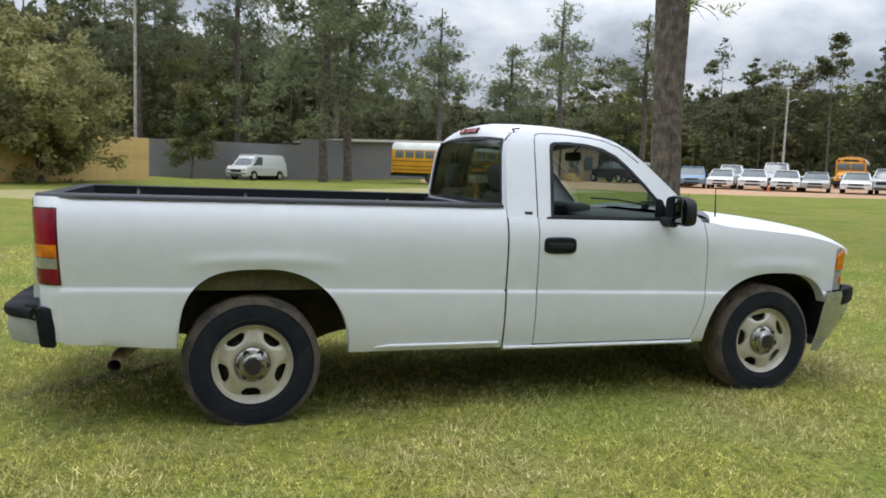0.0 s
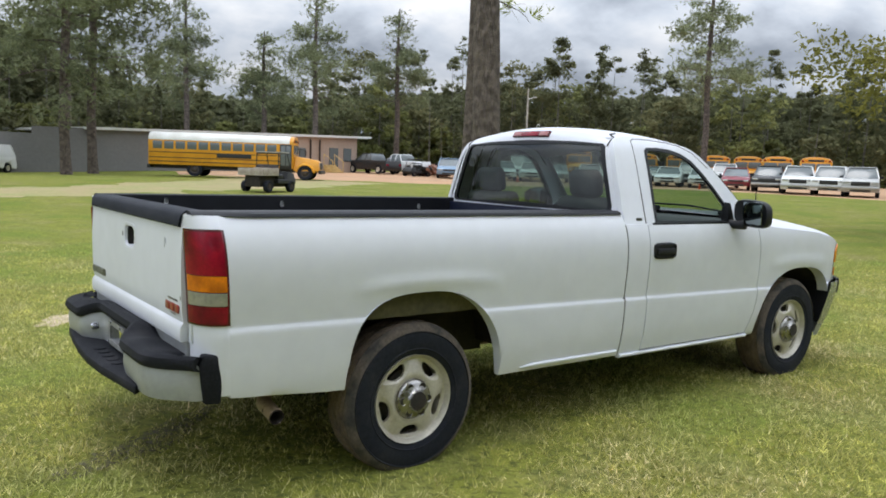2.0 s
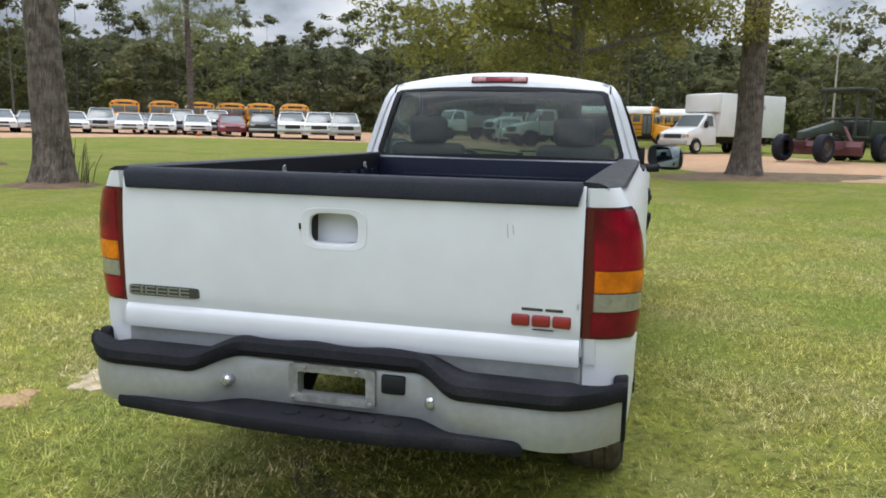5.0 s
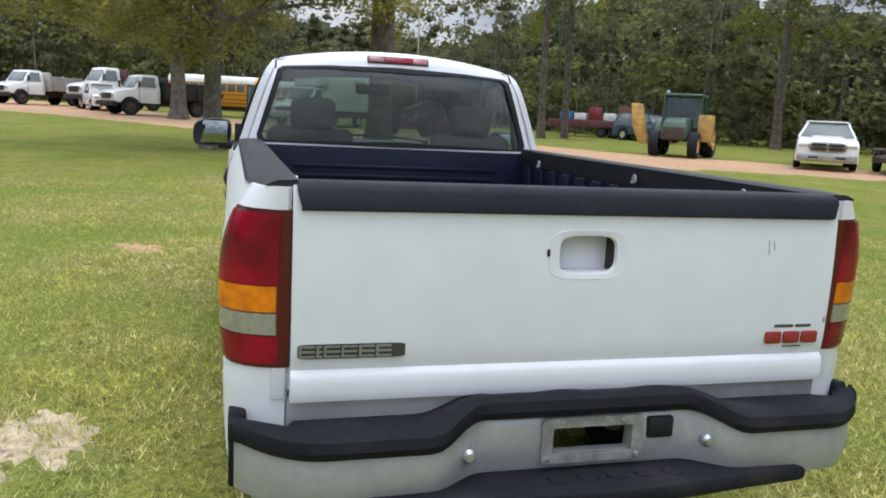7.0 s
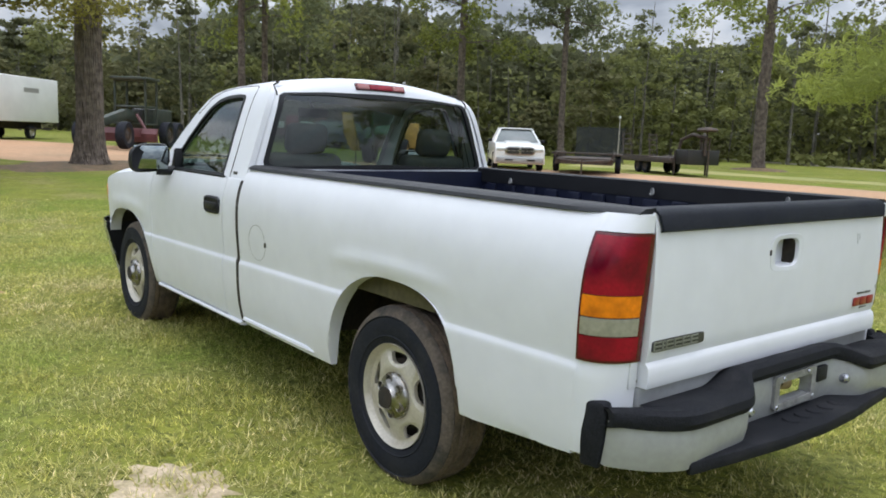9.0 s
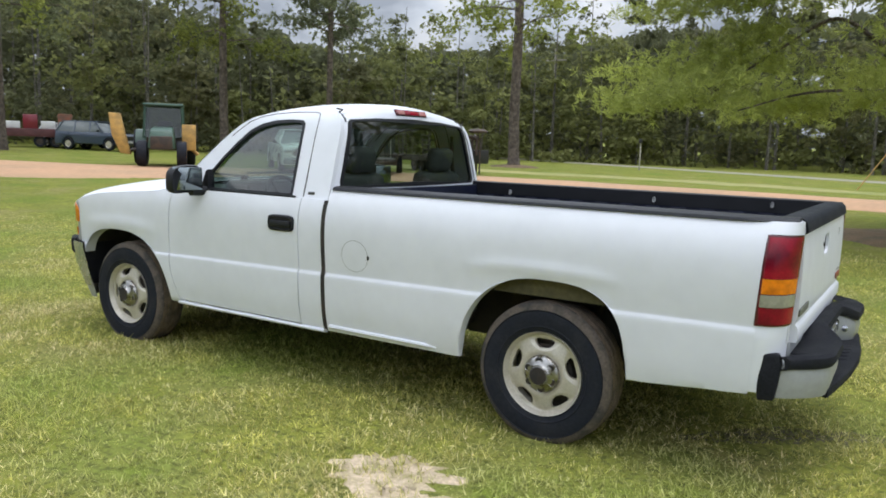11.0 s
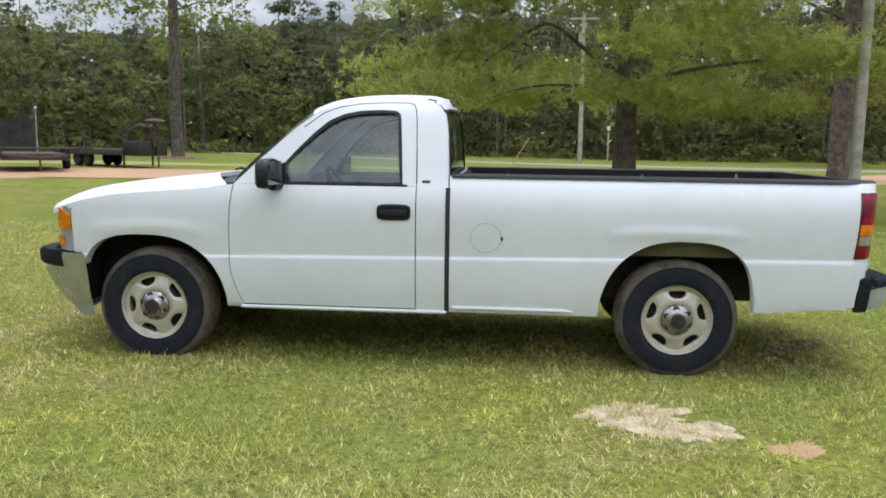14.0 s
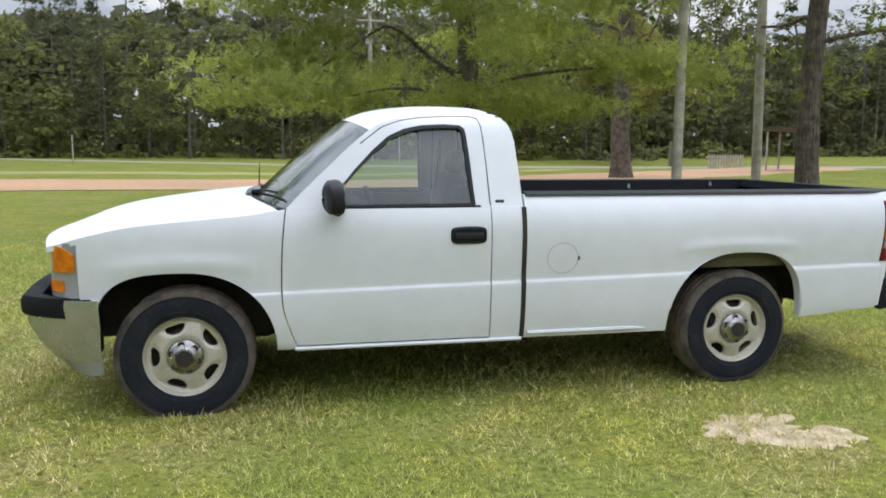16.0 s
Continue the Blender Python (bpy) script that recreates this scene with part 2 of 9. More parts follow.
def facing(bm, d):
    """Turns every face of a sheet so that it looks along d."""
    bm.normal_update()
    bmesh.ops.reverse_faces(bm, faces=[f for f in bm.faces if f.normal.dot(Vector(d)) < 0])
    return bm


def hem(bm, offset):
    """Folds the open edges of a sheet inwards by offset."""
    edges = [e for e in bm.edges if e.is_boundary]
    out = bmesh.ops.extrude_edge_only(bm, edges=edges)
    bmesh.ops.translate(bm, verts=[g for g in out["geom"] if isinstance(g, bmesh.types.BMVert)], vec=offset)
    return bm


def box(bm, lo, hi, bevel=0.0, seg=2, m=None):
    lo, hi = Vector(lo), Vector(hi)
    made = bmesh.ops.create_cube(bm, size=1, matrix=Matrix.Translation((lo + hi) / 2) @ Matrix.Diagonal((*(hi - lo), 1)))["verts"]
    if bevel:
        es = list({e for v in made for e in v.link_edges})
        r = bmesh.ops.bevel(bm, geom=es, offset=bevel, segments=seg, affect="EDGES", profile=0.5)
        made = list({v for f in r["faces"] for v in f.verts} | {v for v in made if v.is_valid})
    if m is not None:
        bmesh.ops.transform(bm, matrix=m, verts=made)
    return made


def prism(bm, poly, axis, a, b, bevel=0.0, m=None):
    """A polygon in the plane across `axis`, drawn out from a to b. poly is in the other two axes, in order."""
    def at(p, c):
        q = list(p)
        q.insert("xyz".index(axis), c)
        return q
    lo = [bm.verts.new(at(p, a)) for p in poly]
    hi = [bm.verts.new(at(p, b)) for p in poly]
    n = len(poly)
    faces = [bm.faces.new(lo[::-1]), bm.faces.new(hi)]
    faces += [bm.faces.new((lo[k], lo[(k + 1) % n], hi[(k + 1) % n], hi[k])) for k in range(n)]
    bmesh.ops.recalc_face_normals(bm, faces=faces)
    made = lo + hi
    if bevel:
        es = list({e for f in faces for e in f.edges})
        r = bmesh.ops.bevel(bm, geom=es, offset=bevel, segments=2, affect="EDGES", profile=0.5)
        made = list({v for f in r["faces"] for v in f.verts} | {v for v in made if v.is_valid})
    if m is not None:
        bmesh.ops.transform(bm, matrix=m, verts=made)
    return made


def tube(bm, pts, r, seg=8, cap=True):
    """A round bar along points; r a number or a list."""
    pts = [Vector(p) for p in pts]
    rs = r if isinstance(r, (list, tuple)) else [r] * len(pts)
    rings = []
    for k, p in enumerate(pts):
        d = (pts[min(k + 1, len(pts) - 1)] - pts[max(k - 1, 0)]).normalized()
        s = d.orthogonal().normalized() if not rings else (side - d * side.dot(d)).normalized()
        side = s
        u = d.cross(s)
        rings.append([bm.verts.new(p + rs[k] * (math.cos(a) * s + math.sin(a) * u)) for a in (2 * math.pi * q / seg for q in range(seg))])
    for a, b in zip(rings, rings[1:]):
        for q in range(seg):
            bm.faces.new((a[q], a[(q + 1) % seg], b[(q + 1) % seg], b[q]))
    if cap:
        bm.faces.new(rings[0][::-1])
        bm.faces.new(rings[-1])
    return rings


def lathe(bm, profile, seg=32, axis="y", closed=False):
    """Turns (radius, along) pairs round an axis."""
    rings = []
    for r, h in profile:
        ring = []
        for q in range(seg):
            a = 2 * math.pi * q / seg
            c, s = r * math.cos(a), r * math.sin(a)
            ring.append(bm.verts.new({"y": (c, h, s), "z": (c, s, h), "x": (h, c, s)}[axis]))
        rings.append(ring)
    pairs = list(zip(rings, rings[1:])) + ([(rings[-1], rings[0])] if closed else [])
    for a, b in pairs:
        for q in range(seg):
            bm.faces.new((a[q], a[(q + 1) % seg], b[(q + 1) % seg], b[q]))
    return rings


def bm_new():
    return bmesh.new()


def lerp(table, v):
    """Straight-line reading of a table of (key, value) pairs."""
    return float(np.interp(v, [k for k, _ in table], [w for _, w in table]))


def smooth_table(table, n=6):
    """The same table, rounded by a Catmull-Rom curve."""
    out = []
    p = [Vector(t) for t in table]
    for k in range(len(p) - 1):
        a, b, c, d = p[max(k - 1, 0)], p[k], p[k + 1], p[min(k + 2, len(p) - 1)]
        for q in range(n):
            t = q / n
            out.append(tuple(0.5 * (2 * b + (c - a) * t + (2 * a - 5 * b + 4 * c - d) * t * t + (3 * b - a - 3 * c + d) * t ** 3)))
    out.append(tuple(p[-1]))
    return out


def spaced(a, b, step):
    n = max(1, round(abs(b - a) / step))
    return [a + (b - a) * k / n for k in range(n + 1)]


def ground_z(x, y):
    """The lie of the land: level round the truck, rising gently away from it."""
    dx, dy = x - 1.5, y - 5.5
    r, a = math.hypot(dx, dy), math.atan2(dy, dx)
    k = 0.0125 * (1 + 0.33 * math.cos(a - radians(35)))
    s = r - 10
    # a shallow hollow under the right rear wheel
    dip = 0.055 * math.exp(-((x - 0.2) / 1.0) ** 2 - ((y - 4.45) / 0.62) ** 2)
    # lower ground along the metal fence
    dip += 0.42 * math.exp(-((x - 2) / 12) ** 2 - ((y - 60) / 10) ** 2)
    return k * ((s + math.sqrt(s * s + 36)) / 2 - 0.831) - dip

# ---- ground ----
def turf(name, tones, rough, through=0.0, spread=0.0):
    """Grass in four tones (deep green, green, bright green, straw) mixed at three scales, each blade a little apart."""
    m = material(name, tones[1], rough, vary=0.22, scale=0.8, fine=30, spread=spread, spec=0.08, bump=0.0 if through else 0.9, bump_scale=45)
    n, l = m.node_tree.nodes, m.node_tree.links
    bsdf = n["Principled BSDF"]
    hsv = bsdf.inputs["Base Color"].links[0].from_node
    tc = n["Texture Coordinate"]
    geo = n.new("ShaderNodeNewGeometry")

    def layer(scale, detail, lo, hi, island):
        t = n.new("ShaderNodeTexNoise")
        t.inputs["Scale"].default_value, t.inputs["Detail"].default_value, t.inputs["Roughness"].default_value = scale, detail, 0.6
        l.new(tc.outputs["Object"], t.inputs["Vector"])
        v = t.outputs["Fac"]
        if island:
            a = n.new("ShaderNodeMath"); a.operation = "MULTIPLY_ADD"
            a.inputs[1].default_value = island
            l.new(geo.outputs["Random Per Island"], a.inputs[0]); l.new(v, a.inputs[2])
            v = a.outputs[0]
        r = n.new("ShaderNodeMapRange")
        r.interpolation_type = "SMOOTHSTEP"
        r.inputs["From Min"].default_value, r.inputs["From Max"].default_value = lo, hi
        l.new(v, r.inputs["Value"])
        return r.outputs[0]

    def blend(fac, a, b):
        x = n.new("ShaderNodeMixRGB")
        l.new(fac, x.inputs[0])
        for k, s in ((1, a), (2, b)):
            if isinstance(s, tuple):
                x.inputs[k].default_value = (*s, 1)
            else:
                l.new(s, x.inputs[k])
        return x.outputs[0]

    isl = 0.42 if spread else 0.0
    c = blend(layer(3.2, 5, 0.42 + isl / 2, 0.62 + isl / 2, isl), tones[1], tones[2])
    c = blend(layer(1.1, 6, 0.455 + isl / 2, 0.62 + isl / 2, isl), c, tones[3])
    clover = (tones[1][0] * 0.86, tones[1][1] * 1.02, tones[1][2] * 0.84)
    c = blend(layer(0.55, 5, 0.45, 0.64, 0.0), c, clover)
    c = blend(layer(22.0, 4, 0.47 + isl / 2, 0.66 + isl / 2, isl), c, tones[0])
    l.new(c, hsv.inputs["Color"])
    if through:
        tl = n.new("ShaderNodeBsdfTranslucent")
        l.new(hsv.outputs[0], tl.inputs[0])
        mx = n.new("ShaderNodeMixShader")
        mx.inputs[0].default_value = through
        l.new(bsdf.outputs[0], mx.inputs[1]); l.new(tl.outputs[0], mx.inputs[2])
        l.new(mx.outputs[0], n["Material Output"].inputs[0])
    return m


LAWN = turf("lawn", ((0.100, 0.112, 0.030), (0.176, 0.190, 0.037), (0.238, 0.248, 0.048), (0.252, 0.228, 0.082)), 0.95)
DIRT = material("orange_dirt", (0.45, 0.265, 0.150), 0.95, vary=0.2, scale=0.22, fine=5, second=(0.35, 0.225, 0.13), patch=0.45, bump=0.5, bump_scale=20)
DRYGRASS = material("dry_grass", (0.30, 0.27, 0.10), 0.95, vary=0.25, scale=0.5, fine=12, second=(0.21, 0.22, 0.06), bump=0.5, bump_scale=30)
SANDYTRACK = material("sandy_track", (0.32, 0.255, 0.125), 0.95, vary=0.25, scale=0.6, fine=12, second=(0.25, 0.25, 0.085), patch=0.48, bump=0.5, bump_scale=30)
ASPHALT = material("pale_road", (0.27, 0.25, 0.195), 0.9, vary=0.12, scale=0.4, fine=8)
MULCH = material("pine_straw", (0.17, 0.105, 0.06), 0.95, vary=0.35, scale=2.5, fine=25, second=(0.10, 0.075, 0.04), bump=0.8, bump_scale=40)
SAND = material("bare_sand", (0.53, 0.42, 0.30), 0.95, vary=0.25, scale=9.0, fine=60, second=(0.30, 0.25, 0.13), patch=0.46, bump=0.4, bump_scale=90)
BLADE = turf("grass_blades", ((0.225, 0.232, 0.080), (0.510, 0.476, 0.158), (0.755, 0.700, 0.215), (0.86, 0.72, 0.450)), 0.70, 0.40, 0.75)


def sheet_mesh(name, xs, ys, lift=0.0):
    verts = [(x, y, ground_z(x, y) + lift) for x in xs for y in ys]
    n = len(ys)
    faces = [(i * n + j, (i + 1) * n + j, (i + 1) * n + j + 1, i * n + j + 1) for i in range(len(xs) - 1) for j in range(n - 1)]
    me = bpy.data.meshes.new(name)
    me.from_pydata(verts, [], faces)
    return me


def spread_axis(c, near, far):
    """Places close together round c and further apart outwards."""
    out, v, d = [0.0], 0.0, near
    while v < far:
        v += d
        d *= 1.09
        out.append(v)
    return [c - o for o in out[:0:-1]] + [c + o for o in out]


me = sheet_mesh("ground", spread_axis(1, 0.8, 1500), spread_axis(5, 0.8, 1500))
me.materials.append(LAWN)
me.shade_smooth()
tagged(new("ground", me), "mown green lawn with dry patches", "ground", kind="structure")


def along(points, n):
    """n places at even steps along a rounded line."""
    pts = smooth_table(points, 8)
    d = [0.0]
    for a, b in zip(pts, pts[1:]):
        d.append(d[-1] + math.dist(a, b))
    return [(float(np.interp(d[-1] * k / (n - 1), d, [p[0] for p in pts])), float(np.interp(d[-1] * k / (n - 1), d, [p[1] for p in pts]))) for k in range(n)]


def strip(name, near, far, n, m, mat, label, category, lift, ragged=0.5):
    """A sheet that lies on the ground between two lines, with uneven edges."""
    a, b = along(near, n), along(far, n)
    verts = []
    for i in range(n):
        for j in range(m):
            t = j / (m - 1)
            w = ragged * noise.noise((a[i][0] * 0.6, a[i][1] * 0.6, 3.0 if j < m / 2 else 9.0)) * abs(1 - 2 * t)
            w += 0.5 * ragged * noise.noise((a[i][0] * 2.3, a[i][1] * 2.3, 5.0 if j < m / 2 else 11.0)) * abs(1 - 2 * t)
            dx, dy = b[i][0] - a[i][0], b[i][1] - a[i][1]
            s = t + w / max(math.hypot(dx, dy), 0.1)
            x, y = a[i][0] + dx * s, a[i][1] + dy * s
            edge = min(t, 1 - t) * (m - 1)
            verts.append((x, y, ground_z(x, y) + (lift if edge >= 1 else -0.03)))
    faces = [(i * m + j, (i + 1) * m + j, (i + 1) * m + j + 1, i * m + j + 1) for i in range(n - 1) for j in range(m - 1)]
    mesh = bpy.data.meshes.new(name)
    mesh.from_pydata(verts, [], faces)
    mesh.materials.append(mat)
    mesh.shade_smooth()
    return tagged(new(name, mesh), label, category, kind="structure")


NEAR_EDGE = [(15, 54), (19, 49), (24, 44), (29, 40.5), (36, 38.5), (43, 36), (46, 28), (45, 18), (38, 11), (31, 6), (25, 2.6), (21.6, -2), (20, -6), (18, -11), (14, -14.5), (9, -14.8), (4, -14.6), (-2, -14.2), (-8, -16.5), (-16, -21), (-30, -28)]
FAR_EDGE = [(17, 61), (26, 66), (38, 70), (52, 74), (68, 70), (80, 56), (82, 40), (76, 24), (62, 13), (50, 5), (42, -2), (35, -6), (28.8, -9.7), (25, -14), (19.5, -19.3), (12.5, -20.8), (4.1, -20.7), (-0.6, -20.3), (-10, -24.8), (-17, -28), (-30, -36)]
strip("road", NEAR_EDGE, FAR_EDGE, 400, 26, DIRT, "orange packed dirt drive and parking lot", "dirt road", 0.02, 0.9)
strip("track", [(-30, 17), (-14, 22.5), (-5, 25.4), (3, 28.1), (8, 31.5), (15, 35), (24, 41)], [(-30, 24), (-14, 28.5), (-6.3, 31.6), (3.5, 35.0), (8.1, 39.5), (13, 45), (17, 51)], 160, 9, SANDYTRACK,
      "worn dry grass track across the lawn", "track", 0.012, 1.4)
strip("paved_road", [(90, -66), (48, -53), (30, -47.5), (17, -42.6), (5, -37.2), (-5, -33.2), (-30, -29.5), (-70, -27)], [(91, -70), (49, -57), (31, -51.5), (19, -46.6), (6.5, -41), (-4, -37), (-30, -33.3), (-70, -31)], 200, 5, ASPHALT,
      "pale paved road along the wood", "road", 0.03, 0.1)
strip("verge", [(24, -19.5), (19.5, -22.3), (12.5, -24.6), (4.1, -24.0), (-0.6, -23.4), (-12, -29)], [(29, -30), (20.5, -28), (12.5, -28.5), (4.1, -27.5), (-0.6, -26.5), (-14, -32)], 80, 5, DRYGRASS,
      "dry grass verge beyond the drive", "verge", 0.01, 1.2)


def patch(name, x, y, rx, ry, turn, mat, label, category, lift=0.008, mound=0.0, seed=1.0, rough=0.35):
    """A blotch with an uneven outline lying on the ground, raised in the middle by mound."""
    n, m = 40, 6
    verts = []
    for j in range(m + 1):
        for i in range(n):
            a = 2 * math.pi * i / n
            k = 1 + rough * noise.noise((2 * math.cos(a) + seed * 7, 2 * math.sin(a), seed)) + 0.5 * rough * noise.noise((6 * math.cos(a), 6 * math.sin(a) + seed, seed))
            r = j / m * k
            u, v = rx * r * math.cos(a), ry * r * math.sin(a)
            px_, py_ = x + u * math.cos(turn) - v * math.sin(turn), y + u * math.sin(turn) + v * math.cos(turn)
            up = lift + mound * max(0.0, 1 - (j / m) ** 1.6)
            verts.append((px_, py_, ground_z(px_, py_) + (up if j < m else -0.02)))
    faces = [(j * n + i, j * n + (i + 1) % n, (j + 1) * n + (i + 1) % n, (j + 1) * n + i) for j in range(m) for i in range(n)]
    mesh = bpy.data.meshes.new(name)
    mesh.from_pydata(verts, [], faces)
    mesh.materials.append(mat)
    mesh.shade_smooth()
    return tagged(new(name, mesh), label, category, kind="structure")


EARTH = material("orange_earth", (0.42, 0.26, 0.14), 0.95, vary=0.2, scale=3.0, fine=40, second=(0.33, 0.23, 0.11), patch=0.45, bump=0.4, bump_scale=90)
BARE = [(0.70, 7.16, 0.38, 0.26, 0.3), (0.42, 7.38, 0.28, 0.20, -0.3), (-0.05, 7.56, 0.20, 0.11, 0.5), (-0.5, 9.0, 0.35, 0.2, 1.0), (5.33, 7.25, 0.45, 0.2, 0.4)]
BARE = [(x, y, rx * 0.86, ry * 0.86, turn) for x, y, rx, ry, turn in BARE]
for k, (x, y, rx, ry, turn) in enumerate(BARE):
    patch("bare_patch", x, y, rx, ry, turn, EARTH if k in (2, 4) else SAND, "bare orange earth showing through the grass" if k in (2, 4) else "bare sandy patch worn through the grass", "bare ground", 0.006, 0.0, 1.3 + k, 0.8)
MUD = material("dark_mud", (0.120, 0.110, 0.055), 0.9, vary=0.35, scale=6, fine=50, second=(0.11, 0.095, 0.05), patch=0.45, bump=0.7, bump_scale=40)
broken(MUD, 42.0, 0.53)
for k, (x, y, rx, ry, turn) in enumerate(((-0.72, 5.50, 0.42, 0.11, 0.62), (-1.02, 5.33, 0.32, 0.10, 0.55), (-0.50, 5.72, 0.22, 0.08, 0.7))):
    patch("mud_streak", x, y, rx, ry, turn, MUD, "dark muddy tyre scar in the grass", "bare ground", 0.007, 0.0, 20.3 + k, 0.8)
patch("pine_straw_bed", 10.9, 16.95, 0.95, 0.9, 0.0, MULCH, "brown pine straw heaped round a trunk", "ground", 0.02, 0.12, 2.0)
patch("pine_straw_bed", 15.45, 23.45, 0.75, 0.65, 0.0, MULCH, "brown pine straw heaped round a trunk", "ground", 0.02, 0.10, 3.0)
patch("pine_straw_bed", 23.9, 0.6, 4.6, 2.1, -1.1, MULCH, "brown pine straw bed beside the drive", "ground", 0.02, 0.10, 4.0)
patch("pine_straw_bed", -1.2, -7.2, 2.3, 2.0, 0.0, MULCH, "brown pine straw bed under the pine", "ground", 0.02, 0.10, 5.0)
patch("pine_straw_bed", 20.5, -32.1, 1.6, 1.2, 0.0, MULCH, "brown pine straw round a trunk", "ground", 0.02, 0.15, 6.0)

# ---- grass blades near the truck and the walk ----


def blades(name, n, x0, x1, y0, y1, h0, h1, w, seed, keep, mat=None):
    rng = np.random.default_rng(seed)
    x, y = rng.uniform(x0, x1, n), rng.uniform(y0, y1, n)
    ok = rng.random(n) < keep(x, y)
    for bx, by, rx, ry, turn in BARE:
        u = (x - bx) * math.cos(turn) + (y - by) * math.sin(turn)
        v = -(x - bx) * math.sin(turn) + (y - by) * math.cos(turn)
        near = np.sqrt((u / rx) ** 2 + (v / ry) ** 2)
        mottle = np.sin(x * 31 + 2.2 * np.sin(y * 17)) * np.sin(y * 27 + 2.0 * np.sin(x * 21)) + 0.9 * np.sin(x * 13 + 1.5 * np.sin(y * 11)) * np.sin(y * 15 + bx)
        ok &= rng.random(n) < np.clip(0.40 + 0.50 * near ** 2 + 0.85 * mottle, 0.03, 1.0) + (near > 1.35)
    x, y = x[ok], y[ok]
    n = len(x)
    z = np.array([ground_z(a, b) for a, b in zip(x, y)]) - 0.004
    # tufts: taller and shorter stretches
    wave = 0.72 + 0.34 * np.sin(x * 3.1 + 1.3 * np.sin(y * 2.3)) * np.sin(y * 2.7 + 1.1 * np.sin(x * 1.9)) + 0.42 * np.sin(x * 23 + 2.1 * np.sin(y * 9)) * np.sin(y * 19 + 1.7 * np.sin(x * 11))
    wave = np.maximum(wave + 0.30 * np.sin(x * 47 + 2.4 * np.sin(y * 29)) * np.sin(y * 43 + 2.2 * np.sin(x * 31)), 0.12)
    # matted blades: most lie well over, their flat side up
    long = rng.uniform(h0, h1, n) * wave
    tilt = np.radians(rng.uniform(28, 82, n))
    h, lean = long * np.cos(tilt), long * np.sin(tilt)
    b = rng.uniform(0, 2 * math.pi, n)
    a = b + math.pi / 2 + rng.normal(0, 0.45, n)
    ww = w * rng.uniform(0.6, 1.3, n)
    v = np.empty((n, 3, 3), np.float32)
    v[:, 0] = np.stack([x + ww * np.cos(a), y + ww * np.sin(a), z], 1)
    v[:, 1] = np.stack([x - ww * np.cos(a), y - ww * np.sin(a), z], 1)
    v[:, 2] = np.stack([x + lean * np.cos(b), y + lean * np.sin(b), z + h], 1)
    mesh = bpy.data.meshes.new(name)
    mesh.vertices.add(3 * n)
    mesh.vertices.foreach_set("co", v.ravel())
    mesh.loops.add(3 * n)
    mesh.loops.foreach_set("vertex_index", np.arange(3 * n, dtype=np.int32))
    mesh.polygons.add(n)
    mesh.polygons.foreach_set("loop_start", np.arange(0, 3 * n, 3, dtype=np.int32))
    mesh.update()
    mesh.materials.append(mat or BLADE)
    return tagged(new(name, mesh), "short mown grass blades, green and straw", "grass", kind="stuff")


def near_truck(x, y):
    d = np.hypot((x - 2.0) / 1.15, y - 5.5)
    bare = (np.abs(x - 2.0) < 2.6) & (np.abs(y - 5.46) < 0.55)
    return np.clip(1.32 - d / 7.8, 0.0, 1.0) * np.where(bare, 0.9, 1.0)


blades("grass", 2000000, -10.0, 14.0, -5.0, 16.0, 0.030, 0.082, 0.0040, 11, near_truck)

# ---- the white pickup: x ahead, y to its left, origin on the ground under the rear axle ----
TRUCK = thing("pickup_truck", "white single cab long bed pickup truck parked on mown grass", "pickup truck", pose(0.335, 5.46, 0))

SIDE = smooth_table([(0.34, 0.905), (0.40, 0.926), (0.50, 0.946), (0.60, 0.955), (0.68, 0.958), (0.722, 0.9585), (0.737, 0.956), (0.745, 0.9495), (0.752, 0.9485),
                     (0.80, 0.953), (0.90, 0.961), (1.00, 0.963), (1.08, 0.956), (1.15, 0.938), (1.20, 0.916), (1.245, 0.888)], 4)


def half_width(z):
    return lerp(SIDE, z)


def arch_rear(x):
    u = (x + 0.02) / (0.49 if x > -0.02 else 0.463)
    n = 2.2 if u > 0 else 3.2
    return 0.36 + 0.508 * max(0.0, 1 - abs(u) ** n) ** (1 / n) if abs(u) < 1 else 0.0


def arch_front(x):
    u = (x - 3.42) / (0.475 if x > 3.42 else 0.52)
    n = 3.2 if u > 0 else 2.2
    return 0.35 + 0.482 * max(0.0, 1 - abs(u) ** n) ** (1 / n) if abs(u) < 1 else 0.0


def bulge(x, z, x0, ztop, half):
    """The soft brow pressed into the panel over a wheel arch."""
    u = (x - x0) / half
    if abs(u) > 1:
        return 0.0
    top = ztop - 0.03 * u * u
    return 0.010 * (1 - u ** 4) * math.exp(-((z - top + 0.045) / 0.034) ** 2) if z < top + 0.06 else 0.0


def wall_y(x, z):
    return half_width(z) + bulge(x, z, -0.01, 0.965, 0.46) + bulge(x, z, 3.42, 0.945, 0.42)


def crease_shift(x, z):
    """The pressed line along the flank climbs slightly towards the tail."""
    return max(-0.05, min(0.026, (0.62 - x) * 0.0165)) * max(0.0, 1 - abs(z - 0.745) / 0.22)


ROWS_Z = sorted(set([round(z, 4) for z in spaced(0.34, 0.70, 0.03)] + [0.715, 0.726, 0.738, 0.745, 0.752, 0.765, 0.78]
                    + [round(z, 4) for z in spaced(0.80, 1.245, 0.0222)]))


